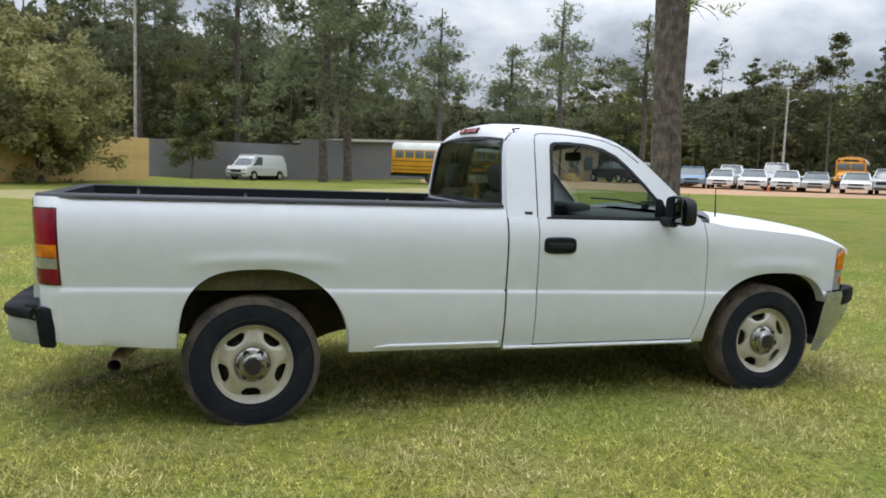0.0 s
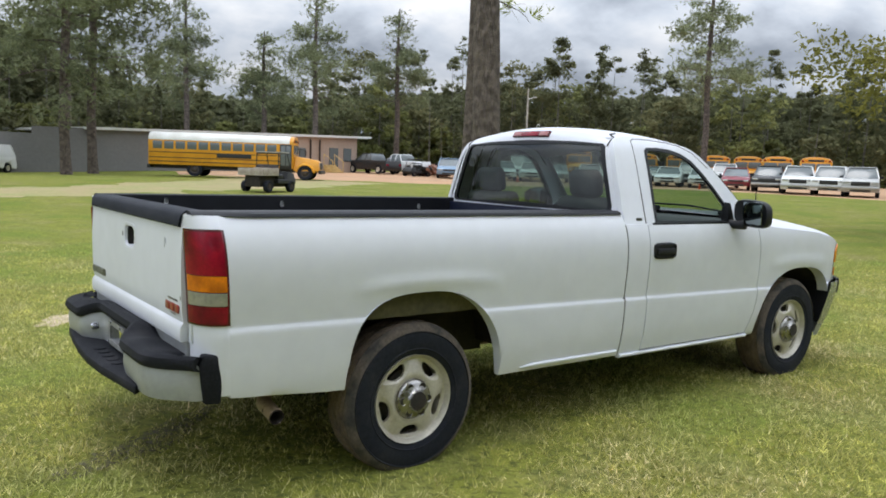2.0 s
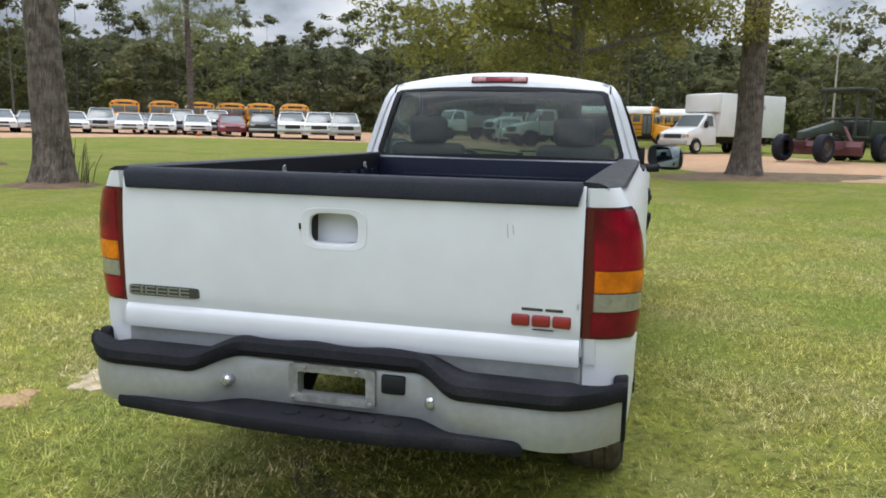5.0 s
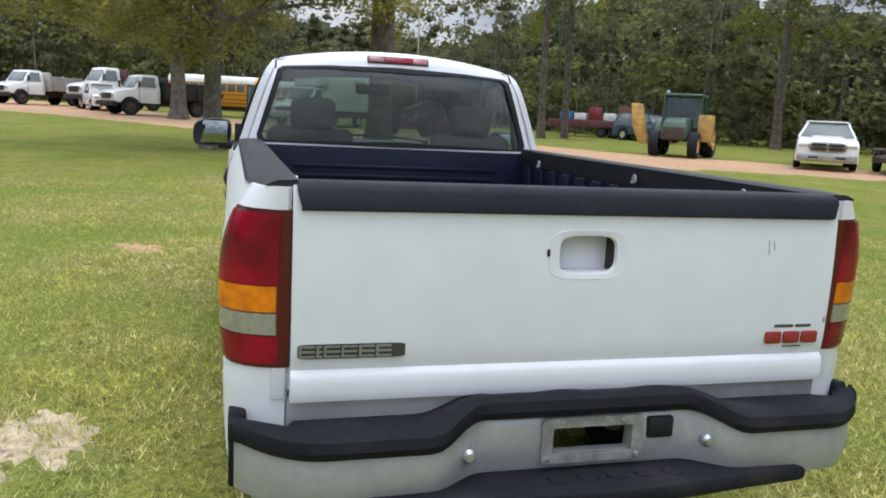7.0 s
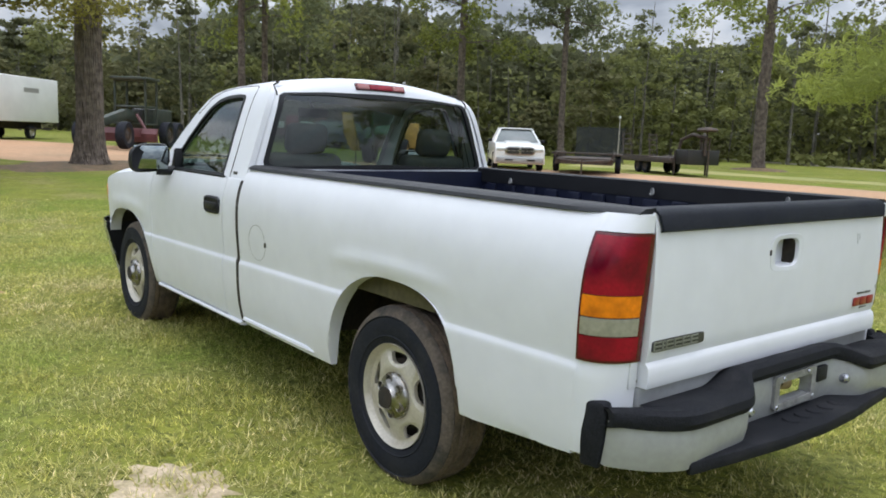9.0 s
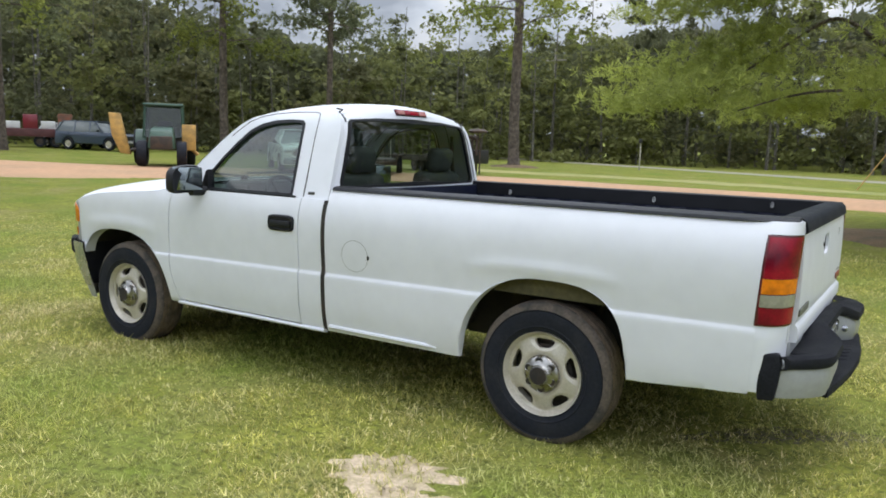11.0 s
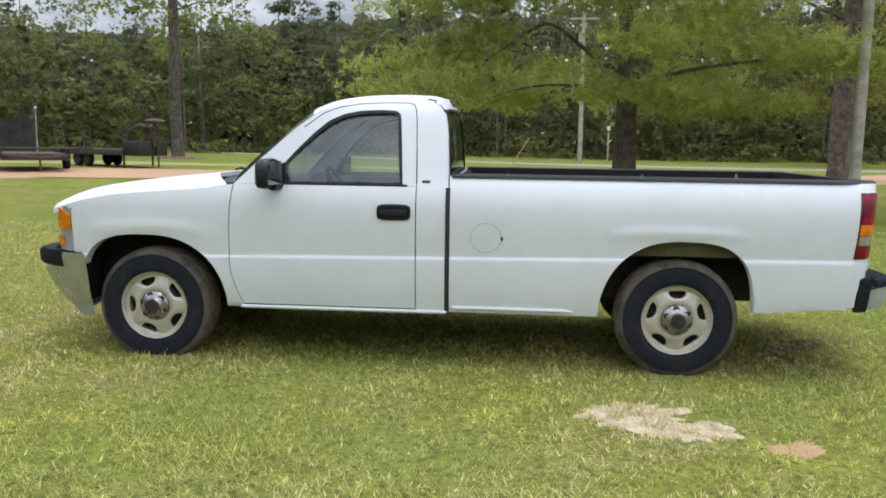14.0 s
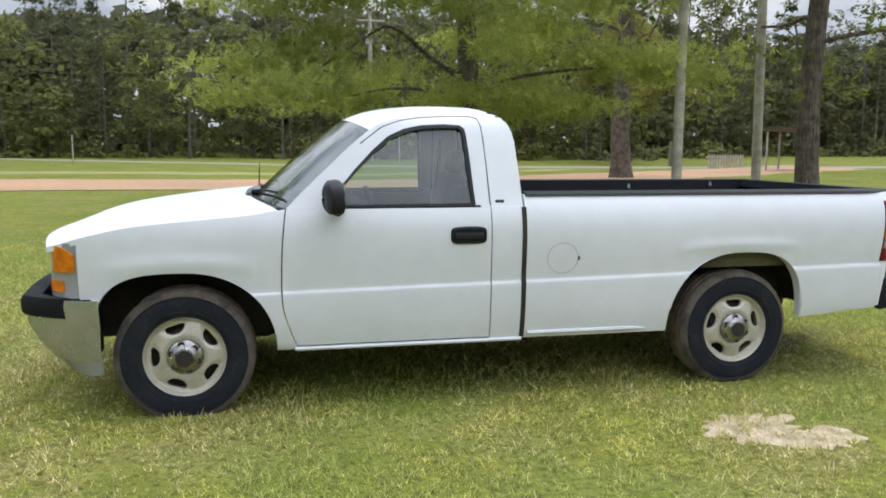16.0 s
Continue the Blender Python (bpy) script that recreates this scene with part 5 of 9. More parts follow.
# cabin: bench seat, dash, wheel
seat = tagged(new("bench_seat"), "grey cloth split bench seat")
seat.parent = TRUCK
for y0, y1 in ((-0.74, -0.24), (-0.22, 0.22), (0.24, 0.74)):
    bm = bm_new()
    box(bm, (1.62, y0, 0.72), (2.15, y1, 0.88), 0.05, 3)
    part("seat_cushion", bm, CLOTH, seat)
    bm = bm_new()
    box(bm, (-0.07, y0, 0), (0.07, y1, 0.50 if abs(y0 + y1) > 0.2 else 0.42), 0.05, 3, pose(1.66, 0, 0.84, 0, -12, 0))
    part("seat_back", bm, CLOTH, seat)
for y in (-0.48, 0.48):
    bm = bm_new()
    box(bm, (-0.05, y - 0.13, 0.50), (0.05, y + 0.13, 0.68), 0.045, 3, pose(1.665, 0, 0.84, 0, -12, 0))
    tube(bm, [(1.565, y - 0.05, 1.30), (1.55, y - 0.05, 1.38)], 0.008, 6)
    part("headrest", bm, CLOTH, seat)
bm = bm_new()
prism(bm, [(2.38, 0.85), (2.36, 1.08), (2.42, 1.16), (2.60, 1.185), (2.98, 1.185), (2.98, 0.7), (2.5, 0.7)], "y", -0.84, 0.84, 0.02)
box(bm, (2.38, 0.22, 1.12), (2.62, 0.68, 1.235), 0.04, 3)
part("dashboard", bm, DASH, TRUCK)
bm = bm_new()
wheel_m = pose(2.24, 0.42, 1.10, 0, -62, 0)
rings = [(0.19 * math.cos(2 * math.pi * k / 36), 0.19 * math.sin(2 * math.pi * k / 36), 0.0) for k in range(37)]
tube(bm, rings, 0.016, 8, False)
for a in (0.5, 2.6, 4.7):
    tube(bm, [(0, 0, -0.03), (0.19 * math.cos(a), 0.19 * math.sin(a), 0)], 0.014, 6)
box(bm, (-0.06, -0.08, -0.05), (0.06, 0.08, -0.01), 0.02)
bmesh.ops.transform(bm, matrix=wheel_m, verts=bm.verts)
tube(bm, [(2.27, 0.42, 1.09), (2.45, 0.42, 1.0)], 0.035, 8)
part("steering_wheel", bm, DASH, TRUCK)
bm = bm_new()
box(bm, (2.30, -0.12, 1.56), (2.33, 0.12, 1.625), 0.015)
tube(bm, [(2.32, 0, 1.62), (2.38, 0, 1.69)], 0.008, 6)
part("rear_view_mirror", bm, DASH, TRUCK)
bm = bm_new()
grid(bm, len(RAILS), 21, lambda i, j: Vector(roof_place(i, j)) - Vector((0, 0, 0.028)))
part("headliner", bm, TAN, TRUCK)
bm = bm_new()
box(bm, (1.47, -0.88, 0.46), (1.50, 0.88, 1.22), 0.01)
part("cab_rear_trim", bm, DASH, TRUCK)
for s in (1, -1):
    bm = bm_new()
    tube(bm, [(1.60, s * 0.74, 1.60), (1.62, s * 0.80, 1.25), (1.68, s * 0.70, 0.9)], 0.014, 6)
    part("seat_belt", bm, DASH, TRUCK)


# wheels
def build_wheel():
    wheel = tagged(new("wheel"), "steel wheel with five slots and a chrome centre cap, dusty tyre")
    wheel.parent = TRUCK
    tread = [(0.374, -0.082), (0.377, -0.055), (0.368, -0.050), (0.368, -0.042), (0.378, -0.037), (0.378, -0.006), (0.369, -0.003), (0.369, 0.003), (0.378, 0.006), (0.378, 0.037), (0.368, 0.042),
             (0.368, 0.050), (0.377, 0.055), (0.374, 0.082)]
    bm = bm_new()
    ribbed = [(0.222, -0.105), (0.235, -0.112), (0.246, -0.115), (0.250, -0.1205), (0.254, -0.117), (0.275, -0.120), (0.315, -0.120), (0.328, -0.1165), (0.332, -0.1205), (0.335, -0.115), (0.345, -0.112), (0.362, -0.100), (0.372, -0.083)]
    lathe(bm, ribbed + [(0.362, -0.078), (0.362, 0.078)] + [(r, -h) for r, h in ribbed[::-1]], 64)
    tyre = part("tyre", normals(bm), RUBBER, wheel, "black worn tyre")
    bm = bm_new()
    lathe(bm, tread, 96)
    for v in bm.verts:
        a = math.atan2(v.co.z, v.co.x)
        r = math.hypot(v.co.x, v.co.z)
        if r > 0.3735 and int((a / (2 * math.pi) + 1) * 96) % 3 == 0:
            v.co.x *= 0.988
            v.co.z *= 0.988
    part("tread", normals(bm), TREAD, wheel, "dusty tyre tread")
    for s in (1, -1):
        bm = bm_new()
        lathe(bm, [(0.3355, s * 0.1165), (0.345, s * 0.1135), (0.3625, s * 0.1015), (0.3735, s * 0.0835)], 72)
        part("shoulder", normals(bm), SHOULDER, wheel, "dusty tyre shoulder")
    # rim: barrel, lip and slotted disc, outer face towards +y
    bm = bm_new()
    lathe(bm, [(0.218, 0.100), (0.220, 0.110), (0.219, 0.113), (0.214, 0.108), (0.210, 0.094), (0.200, 0.082), (0.196, 0.0), (0.20, -0.10), (0.222, -0.105)], 64)
    dprof = smooth_table([(0.0, 0.088), (0.078, 0.090), (0.095, 0.094), (0.110, 0.101), (0.125, 0.1015), (0.145, 0.097), (0.165, 0.091), (0.185, 0.085), (0.197, 0.082), (0.206, 0.088)], 4)
    radii = [0.001, 0.05, 0.09, 0.105, 0.116, 0.122] + [0.127 + 0.003 * k for k in range(26)] + [0.206]
    seg = 260

    def slot(x, z):
        """Below 1 inside one of the five rounded slots."""
        r, a = math.hypot(x, z), math.atan2(z, x)
        d = (a / (2 * math.pi / 5) + 0.5) % 1 - 0.5
        u, v = r * math.sin(d * 2 * math.pi / 5) / (0.046 + 0.55 * (r - 0.156)), (r * math.cos(d * 2 * math.pi / 5) - 0.157) / 0.0245
        return abs(u) ** 2.8 + abs(v) ** 2.8
    rg = []
    for r in radii:
        ring = []
        for q in range(seg):
            a = 2 * math.pi * q / seg
            x, z = r * math.cos(a), r * math.sin(a)
            near = slot(x, z)
            ring.append(bm.verts.new((x, lerp(dprof, r) - 0.007 * max(0.0, 1.0 - max(near - 1, 0) / 1.6), z)))
        rg.append(ring)
    for j in range(len(radii) - 1):
        for q in range(seg):
            four = (rg[j][q], rg[j][(q + 1) % seg], rg[j + 1][(q + 1) % seg], rg[j + 1][q])
            mx, mz = sum(v.co.x for v in four) / 4, sum(v.co.z for v in four) / 4
            if slot(mx, mz) > 1:
                bm.faces.new(four)
    bmesh.ops.delete(bm, geom=[v for v in bm.verts if not v.link_faces], context="VERTS")
    normals(bm)
    edges = [e for e in bm.edges if e.is_boundary and 0.12 < math.hypot(e.verts[0].co.x, e.verts[0].co.z) < 0.2 and e.verts[0].co.y > 0.05]
    out = bmesh.ops.extrude_edge_only(bm, edges=edges)
    for g in out["geom"]:
        if isinstance(g, bmesh.types.BMVert):
            g.co.y -= 0.018
    part("rim", bm, RIM, wheel, "silver steel rim with five slots")
    bm = bm_new()
    lathe(bm, [(0.19, 0.02), (0.0, 0.015)], 32)
    lathe(bm, [(0.15, 0.055), (0.12, 0.06), (0.0, 0.06)], 24)
    part("brake_drum", normals(bm), UNDER, wheel)
    bm = bm_new()
    lathe(bm, [(0.099, 0.092), (0.098, 0.106), (0.092, 0.116), (0.078, 0.124), (0.060, 0.129), (0.051, 0.136), (0.047, 0.147), (0.042, 0.150)], 48)
    part("centre_cap", normals(bm), DULLCHROME, wheel, "chrome centre cap")
    for k in range(6):
        a = 2 * math.pi * k / 6 + 0.3
        bm = bm_new()
        for ring in lathe(bm, [(0.0178, 0.1265), (0.010, 0.1255), (0.0, 0.125)], 12):
            for v in ring:
                v.co.x += 0.073 * math.cos(a)
                v.co.z += 0.073 * math.sin(a)
        part("lug_recess", normals(bm), UNDER, wheel)
        bm = bm_new()
        for ring in lathe(bm, [(0.0215, 0.112), (0.0205, 0.1285), (0.0190, 0.1290), (0.0175, 0.127)], 12):
            for v in ring:
                v.co.x += 0.073 * math.cos(a)
                v.co.z += 0.073 * math.sin(a)
        part("lug_cover", normals(bm), DULLCHROME, wheel)
    bm = bm_new()
    lathe(bm, [(0.046, 0.147), (0.045, 0.153), (0.0, 0.155)], 24)
    part("cap_badge", normals(bm), UNDER, wheel, "black cap centre")
    return wheel


wheel = build_wheel()
FAT = Matrix.Diagonal((1.018, 1.0, 1.018, 1))
wheel.matrix_basis = pose(-0.03, 0.803, 0.362, 0, 54, 0) @ FAT
copy_thing(wheel, pose(3.412, 0.80, 0.346, 0, 0, 0) @ FAT)
for x, z, ry in ((-0.078, 0.316, 16), (3.408, 0.350, 65)):
    copy_thing(wheel, pose(x, -0.803, z, 0, ry, 180) @ FAT)

# ---- trees ----


def foliage(name, light, dark, spread=0.45, through=0.35, airy=0.0, fine=5.5):
    m = material(name, light, 0.8, vary=0.2, scale=0.35, fine=2.0, second=dark, spread=spread, spec=0.15)
    n, l = m.node_tree.nodes, m.node_tree.links
    bsdf, out = n["Principled BSDF"], n["Material Output"]
    tl = n.new("ShaderNodeBsdfTranslucent")
    l.new(bsdf.inputs["Base Color"].links[0].from_socket, tl.inputs[0])
    mx = n.new("ShaderNodeMixShader")
    mx.inputs[0].default_value = through
    l.new(bsdf.outputs[0], mx.inputs[1]); l.new(tl.outputs[0], mx.inputs[2])
    l.new(mx.outputs[0], out.inputs[0])
    if airy:
        broken(m, fine, airy)
    return m


def bark_material(name, light, dark):
    m = material(name, light, 0.95, vary=0.3, scale=5, fine=30, second=dark)
    n, l = m.node_tree.nodes, m.node_tree.links
    tc = n.new("ShaderNodeTexCoord")
    mp = n.new("ShaderNodeMapping")
    mp.inputs["Scale"].default_value = (9, 9, 1.6)
    vo = n.new("ShaderNodeTexVoronoi")
    vo.inputs["Scale"].default_value = 2.2
    bp = n.new("ShaderNodeBump")
    bp.inputs["Strength"].default_value, bp.inputs["Distance"].default_value = 1.0, 0.09
    l.new(tc.outputs["Object"], mp.inputs[0]); l.new(mp.outputs[0], vo.inputs["Vector"])
    l.new(vo.outputs["Distance"], bp.inputs["Height"])
    l.new(bp.outputs[0], n["Principled BSDF"].inputs["Normal"])
    return m


BARK = bark_material("pine_bark", (0.178, 0.142, 0.120), (0.080, 0.062, 0.052))
WOODBARK = bark_material("pale_wood_bark", (0.205, 0.190, 0.160), (0.110, 0.100, 0.085))
GREYBARK = bark_material("grey_bark", (0.19, 0.17, 0.145), (0.10, 0.09, 0.075))
NEEDLE = foliage("pine_needles", (0.300, 0.325, 0.080), (0.175, 0.209, 0.057), 0.5, 0.5)
DARKNEEDLE = foliage("dark_needles", (0.250, 0.275, 0.150), (0.165, 0.185, 0.107), 0.40, 0.45)
LEAF = foliage("leaves", (0.287, 0.266, 0.075), (0.183, 0.181, 0.057), 0.35, 0.5)
OLIVE = foliage("olive_leaves", (0.338, 0.321, 0.144), (0.200, 0.200, 0.089), 0.45, 0.42)
NEARNEEDLE = foliage("near_pine_needles", (0.385, 0.420, 0.120), (0.280, 0.312, 0.095), 0.40, 0.64, 0.46, 34.0)
WOODNEEDLE = foliage("wood_needles", (0.165, 0.171, 0.087), (0.105, 0.112, 0.059), 0.22, 0.45, 0.40)
WOODBRIGHT = foliage("wood_bright_leaves", (0.215, 0.225, 0.082), (0.140, 0.153, 0.059), 0.22, 0.45, 0.40)
# inner leaves: the wood's shade is put into this darker leaf colour
DEEPSHADE = foliage("deep_leaves_shade", (0.130, 0.136, 0.073), (0.100, 0.107, 0.059), 0.15, 0.45, 0.38)
BRIGHT = foliage("bright_leaves", (0.29, 0.261, 0.113), (0.149, 0.179, 0.083), 0.45, 0.45)
WOODSLEAF = foliage("wood_leaves", (0.195, 0.190, 0.091), (0.125, 0.126, 0.063), 0.22, 0.45, 0.40)


def quads_mesh(name, v, mats, trunk=None):
    """A mesh of loose four-cornered leaves v (n, 4, 3), and optionally the verts and faces of a trunk in the second material."""
    n = len(v)
    tv, tf = trunk if trunk else (np.zeros((0, 3)), [])
    mesh = bpy.data.meshes.new(name)
    mesh.vertices.add(4 * n + len(tv))
    mesh.vertices.foreach_set("co", np.concatenate([v.reshape(-1, 3), np.asarray(tv, float).reshape(-1, 3)]).astype(np.float32).ravel())
    loops = np.concatenate([np.arange(4 * n, dtype=np.int32), np.asarray(tf, np.int32).ravel() + 4 * n if len(tf) else np.zeros(0, np.int32)])
    count = n + len(tf)
    mesh.loops.add(4 * count)
    mesh.loops.foreach_set("vertex_index", loops)
    mesh.polygons.add(count)
    mesh.polygons.foreach_set("loop_start", np.arange(0, 4 * count, 4, dtype=np.int32))
    mesh.polygons.foreach_set("material_index", np.concatenate([np.zeros(n, np.int32), np.ones(len(tf), np.int32)]))
    for m in mats:
        mesh.materials.append(m)
    mesh.update()
    return mesh


def leaf_quads(rng, centres, length, width, up=0.8):
    """Diamond leaves at centres, turned at random."""
    n = len(centres)
    d = rng.normal(size=(n, 3))
    d[:, 2] *= 0.7
    d /= np.linalg.norm(d, axis=1, keepdims=True)
    q = rng.normal(size=(n, 3))
    q[:, 2] += up
    s = np.cross(d, q)
    s /= np.linalg.norm(s, axis=1, keepdims=True) + 1e-9
    le = (length * rng.uniform(0.6, 1.4, n))[:, None]
    wi = (width * rng.uniform(0.6, 1.4, n))[:, None]
    return np.stack([centres - d * le / 2, centres + s * wi / 2, centres + d * le / 2, centres - s * wi / 2], 1)


def clumps(rng, centres, radius, per, flat=0.6):
    """Places scattered about each centre; radius a number or one per centre."""
    k = len(centres)
    d = rng.normal(size=(k, per, 3))
    d /= np.linalg.norm(d, axis=2, keepdims=True)
    r = rng.random((k, per, 1)) ** 0.45 * np.asarray(radius, float).reshape(-1, 1, 1)
    off = d * r
    off[:, :, 2] *= flat
    return (centres[:, None, :] + off).reshape(-1, 3)


def cone_trunk(p0, p1, r0, r1, seg=6):
    """Verts and faces of a tapered bar."""
    p0, p1 = np.array(p0, float), np.array(p1, float)
    d = (p1 - p0) / np.linalg.norm(p1 - p0)
    s = np.cross(d, (0.3, 0.9, 0.1))
    s /= np.linalg.norm(s)
    u = np.cross(d, s)
    a = 2 * np.pi * np.arange(seg) / seg
    ring = np.cos(a)[:, None] * s + np.sin(a)[:, None] * u
    return np.concatenate([p0 + r0 * ring, p1 + r1 * ring]), [(k, (k + 1) % seg, seg + (k + 1) % seg, seg + k) for k in range(seg)]


def crown_points(rng, kind, h, n):
    """Clump centres and sizes of a tree of height h standing at the origin."""
    if kind == "pine":
        # boughs of uneven reach, each with a few clumps towards its end
        nb = max(6, n // 3)
        tb = np.sort(rng.random(nb)) ** 0.9
        ab = rng.uniform(0, 2 * np.pi, nb)
        reach = (0.235 * h * (1 - tb) ** 0.6 + 0.25) * rng.uniform(0.5, 1.2, nb)
        pick = rng.integers(0, nb, n)
        f = rng.uniform(0.25, 1.0, n) ** 0.7
        r = reach[pick] * f
        z = h * (0.36 + 0.64 * tb[pick]) + 0.25 * r
        size = 0.058 * h * (1.15 - 0.5 * tb[pick])
        a = ab[pick] + rng.normal(0, 0.12, n)
        return np.stack([r * np.cos(a), r * np.sin(a), z], 1), size
    elif kind == "fir":
        z = h * (0.10 + 0.90 * rng.random(n) ** 1.2)
        t = z / h
        r = 0.25 * h * (1 - t) * rng.random(n) ** 0.4 + 0.2
        size = 0.06 * h * (1.1 - 0.6 * t)
    else:
        z = h * (0.18 + 0.80 * rng.random(n))
        t = (z / h - 0.18) / 0.80
        r = 0.37 * h * np.sqrt(np.clip(1 - (2 * t - 0.9) ** 2 / 1.25, 0.03, 1)) * rng.random(n) ** 0.4
        size = np.full(n, 0.085 * h)
    a = rng.uniform(0, 2 * np.pi, n)
    return np.stack([r * np.cos(a), r * np.sin(a), z], 1), size


def facing_leaves(rng, centres, radius, per, length, width, flat=0.5, up=0.85):
    """Leaves scattered about each centre, each turned outwards from its clump and upwards."""
    k = len(centres)
    d = rng.normal(size=(k, per, 3))
    d /= np.linalg.norm(d, axis=2, keepdims=True)
    off = d * rng.random((k, per, 1)) ** 0.45 * np.asarray(radius, float).reshape(-1, 1, 1)
    off[:, :, 2] *= flat
    pts = (centres[:, None, :] + off).reshape(-1, 3)
    nrm = 0.7 * d.reshape(-1, 3) + rng.normal(size=(k * per, 3)) * 0.6 + (0, 0, up)
    nrm /= np.linalg.norm(nrm, axis=1, keepdims=True)
    a = np.cross(nrm, rng.normal(size=nrm.shape))
    a /= np.linalg.norm(a, axis=1, keepdims=True) + 1e-9
    b = np.cross(nrm, a)
    le = (length * rng.uniform(0.6, 1.4, len(pts)))[:, None] / 2
    wi = (width * rng.uniform(0.6, 1.4, len(pts)))[:, None] / 2
    return np.stack([pts - a * le, pts + b * wi, pts + a * le, pts - b * wi], 1)


def wood_spot(b):
    """Distance of the wood's edge and the height of its trees by bearing."""
    far = lerp([(-145, 95), (-128, 85), (-118, 60), (-100, 56), (-85, 60), (-60, 58), (-48, 52), (-35, 56), (-20, 66), (0, 78), (20, 88), (45, 90), (62, 88), (74, 84), (84, 68), (120, 62)], b)
    high = lerp([(-145, 16), (-120, 17), (-100, 18), (-85, 18), (-74, 16), (-66, 13.6), (-60, 12.9), (-55, 12.6), (-50, 11.3), (-47, 12.6), (-42, 15.0), (-37, 16.5), (-30, 17), (-24, 15.5), (-20, 12), (-17, 9.6), (-13, 11),
                 (-8, 12.5), (-2, 15), (8, 15.2), (21, 13.8), (40, 14.0), (48, 14.8), (54, 13.6), (60, 12.0), (68, 10.4), (76, 11.6), (80, 14), (86, 18), (120, 20)], b)
    return far, high


rng = np.random.default_rng(5)
leaf_sets = {"a": [], "b": [], "c": [], "d": []}
tverts, tfaces, tbase = [], [], 0


def wood_trunk(x, y, z, h, r):
    global tbase
    v, f = cone_trunk((x, y, z - 0.2), (x + rng.uniform(-0.4, 0.4), y + rng.uniform(-0.4, 0.4), z + h), r, 0.02, 5)
    tverts.append(v)
    tfaces.extend(tuple(q + tbase for q in face) for face in f)
    tbase += len(v)


for row, (step_m, add, grow) in enumerate(((3.6, 0.0, 0.90), (3.8, 5.0, 1.0), (4.4, 10.0, 1.08))):
    b = -145.0
    while b < 122.0:
        far, high = wood_spot(b)
        b += math.degrees(step_m / far) * rng.uniform(0.7, 1.3)
        d = far + add + rng.uniform(-2.2, 2.2)
        x, y = 1.5 + d * math.cos(radians(b)), 5.5 + d * math.sin(radians(b))
        z = ground_z(x, y)
        h = high * grow * rng.uniform(0.70, 1.20)
        kind = rng.choice(["pine", "fir", "broad"], p=[0.30, 0.56, 0.14] if b > 15 else [0.30, 0.42, 0.28])
        if row == 0 and rng.random() < 0.40:
            kind, h = "broad", h * rng.uniform(0.35, 0.7)
        k = int({"pine": 40, "fir": 42, "broad": 46}[kind] * (1.0 if row < 2 else 0.8) * (1.25 if b > 15 else 1.0))
        c, size = crown_points(rng, kind, h, k)
        s = 0.30 if d < 45 else (0.44 if d < 70 else 0.56)
        key = "b" if kind != "broad" else ("c" if rng.random() < (0.75 if -112 < b < -42 else 0.35) else "a")
        leaf_sets[key].append(facing_leaves(rng, c + (x, y, z), size * rng.uniform(0.5, 1.9, len(size)), (54 if d < 45 else 30) if row < 2 else 18, s, s * (0.42 if kind != "broad" else 0.62)))
        wood_trunk(x, y, z, h * 0.9, 0.008 * h + 0.03)
# slender stems along the edge, bare below
b = -145.0
while b < 122.0:
    far, high = wood_spot(b)
    b += math.degrees(6.5 / far) * rng.uniform(0.2, 2.0)
    d = far - rng.uniform(1.0, 3.4)
    x, y = 1.5 + d * math.cos(radians(b)), 5.5 + d * math.sin(radians(b))
    h = high * rng.uniform(0.40, 0.72)
    wood_trunk(x, y, ground_z(x, y), h, rng.uniform(0.04, 0.16))
    c, size = crown_points(rng, "pine", h, 9)
    leaf_sets["b"].append(facing_leaves(rng, c + (x, y, ground_z(x, y)), size, 20, 0.4, 0.2))
# undergrowth that closes the wood near the ground
for add, hgt, per in ((-1.6, 1.5, 16), (3.0, 4.0, 20), (9.0, 6.5, 20)):
    b = -145.0
    while b < 122.0:
        far, high = wood_spot(b)
        b += math.degrees(1.5 / far) * rng.uniform(0.5, 1.5)
        d = far + add + rng.uniform(-1.5, 1.5)
        x, y = 1.5 + d * math.cos(radians(b)), 5.5 + d * math.sin(radians(b))
        h = hgt * rng.uniform(0.35, 1.3) * (1 if add < 0 else high / 11)
        c = np.stack([rng.normal(x, 0.6, 4), rng.normal(y, 0.6, 4), ground_z(x, y) + h * rng.uniform(0.1, 1.0, 4)], 1)
        leaf_sets[rng.choice(["c", "a", "c", "c"] if -112 < b < -42 else ["a", "a", "b", "c"])].append(facing_leaves(rng, c, 0.33 * h + 0.3, per * 2 if d < 45 else per, (0.46 if add < 0 else 0.6) * (0.68 if d < 45 else 1.0), (0.30 if add < 0 else 0.42) * (0.68 if d < 45 else 1.0), 0.8))
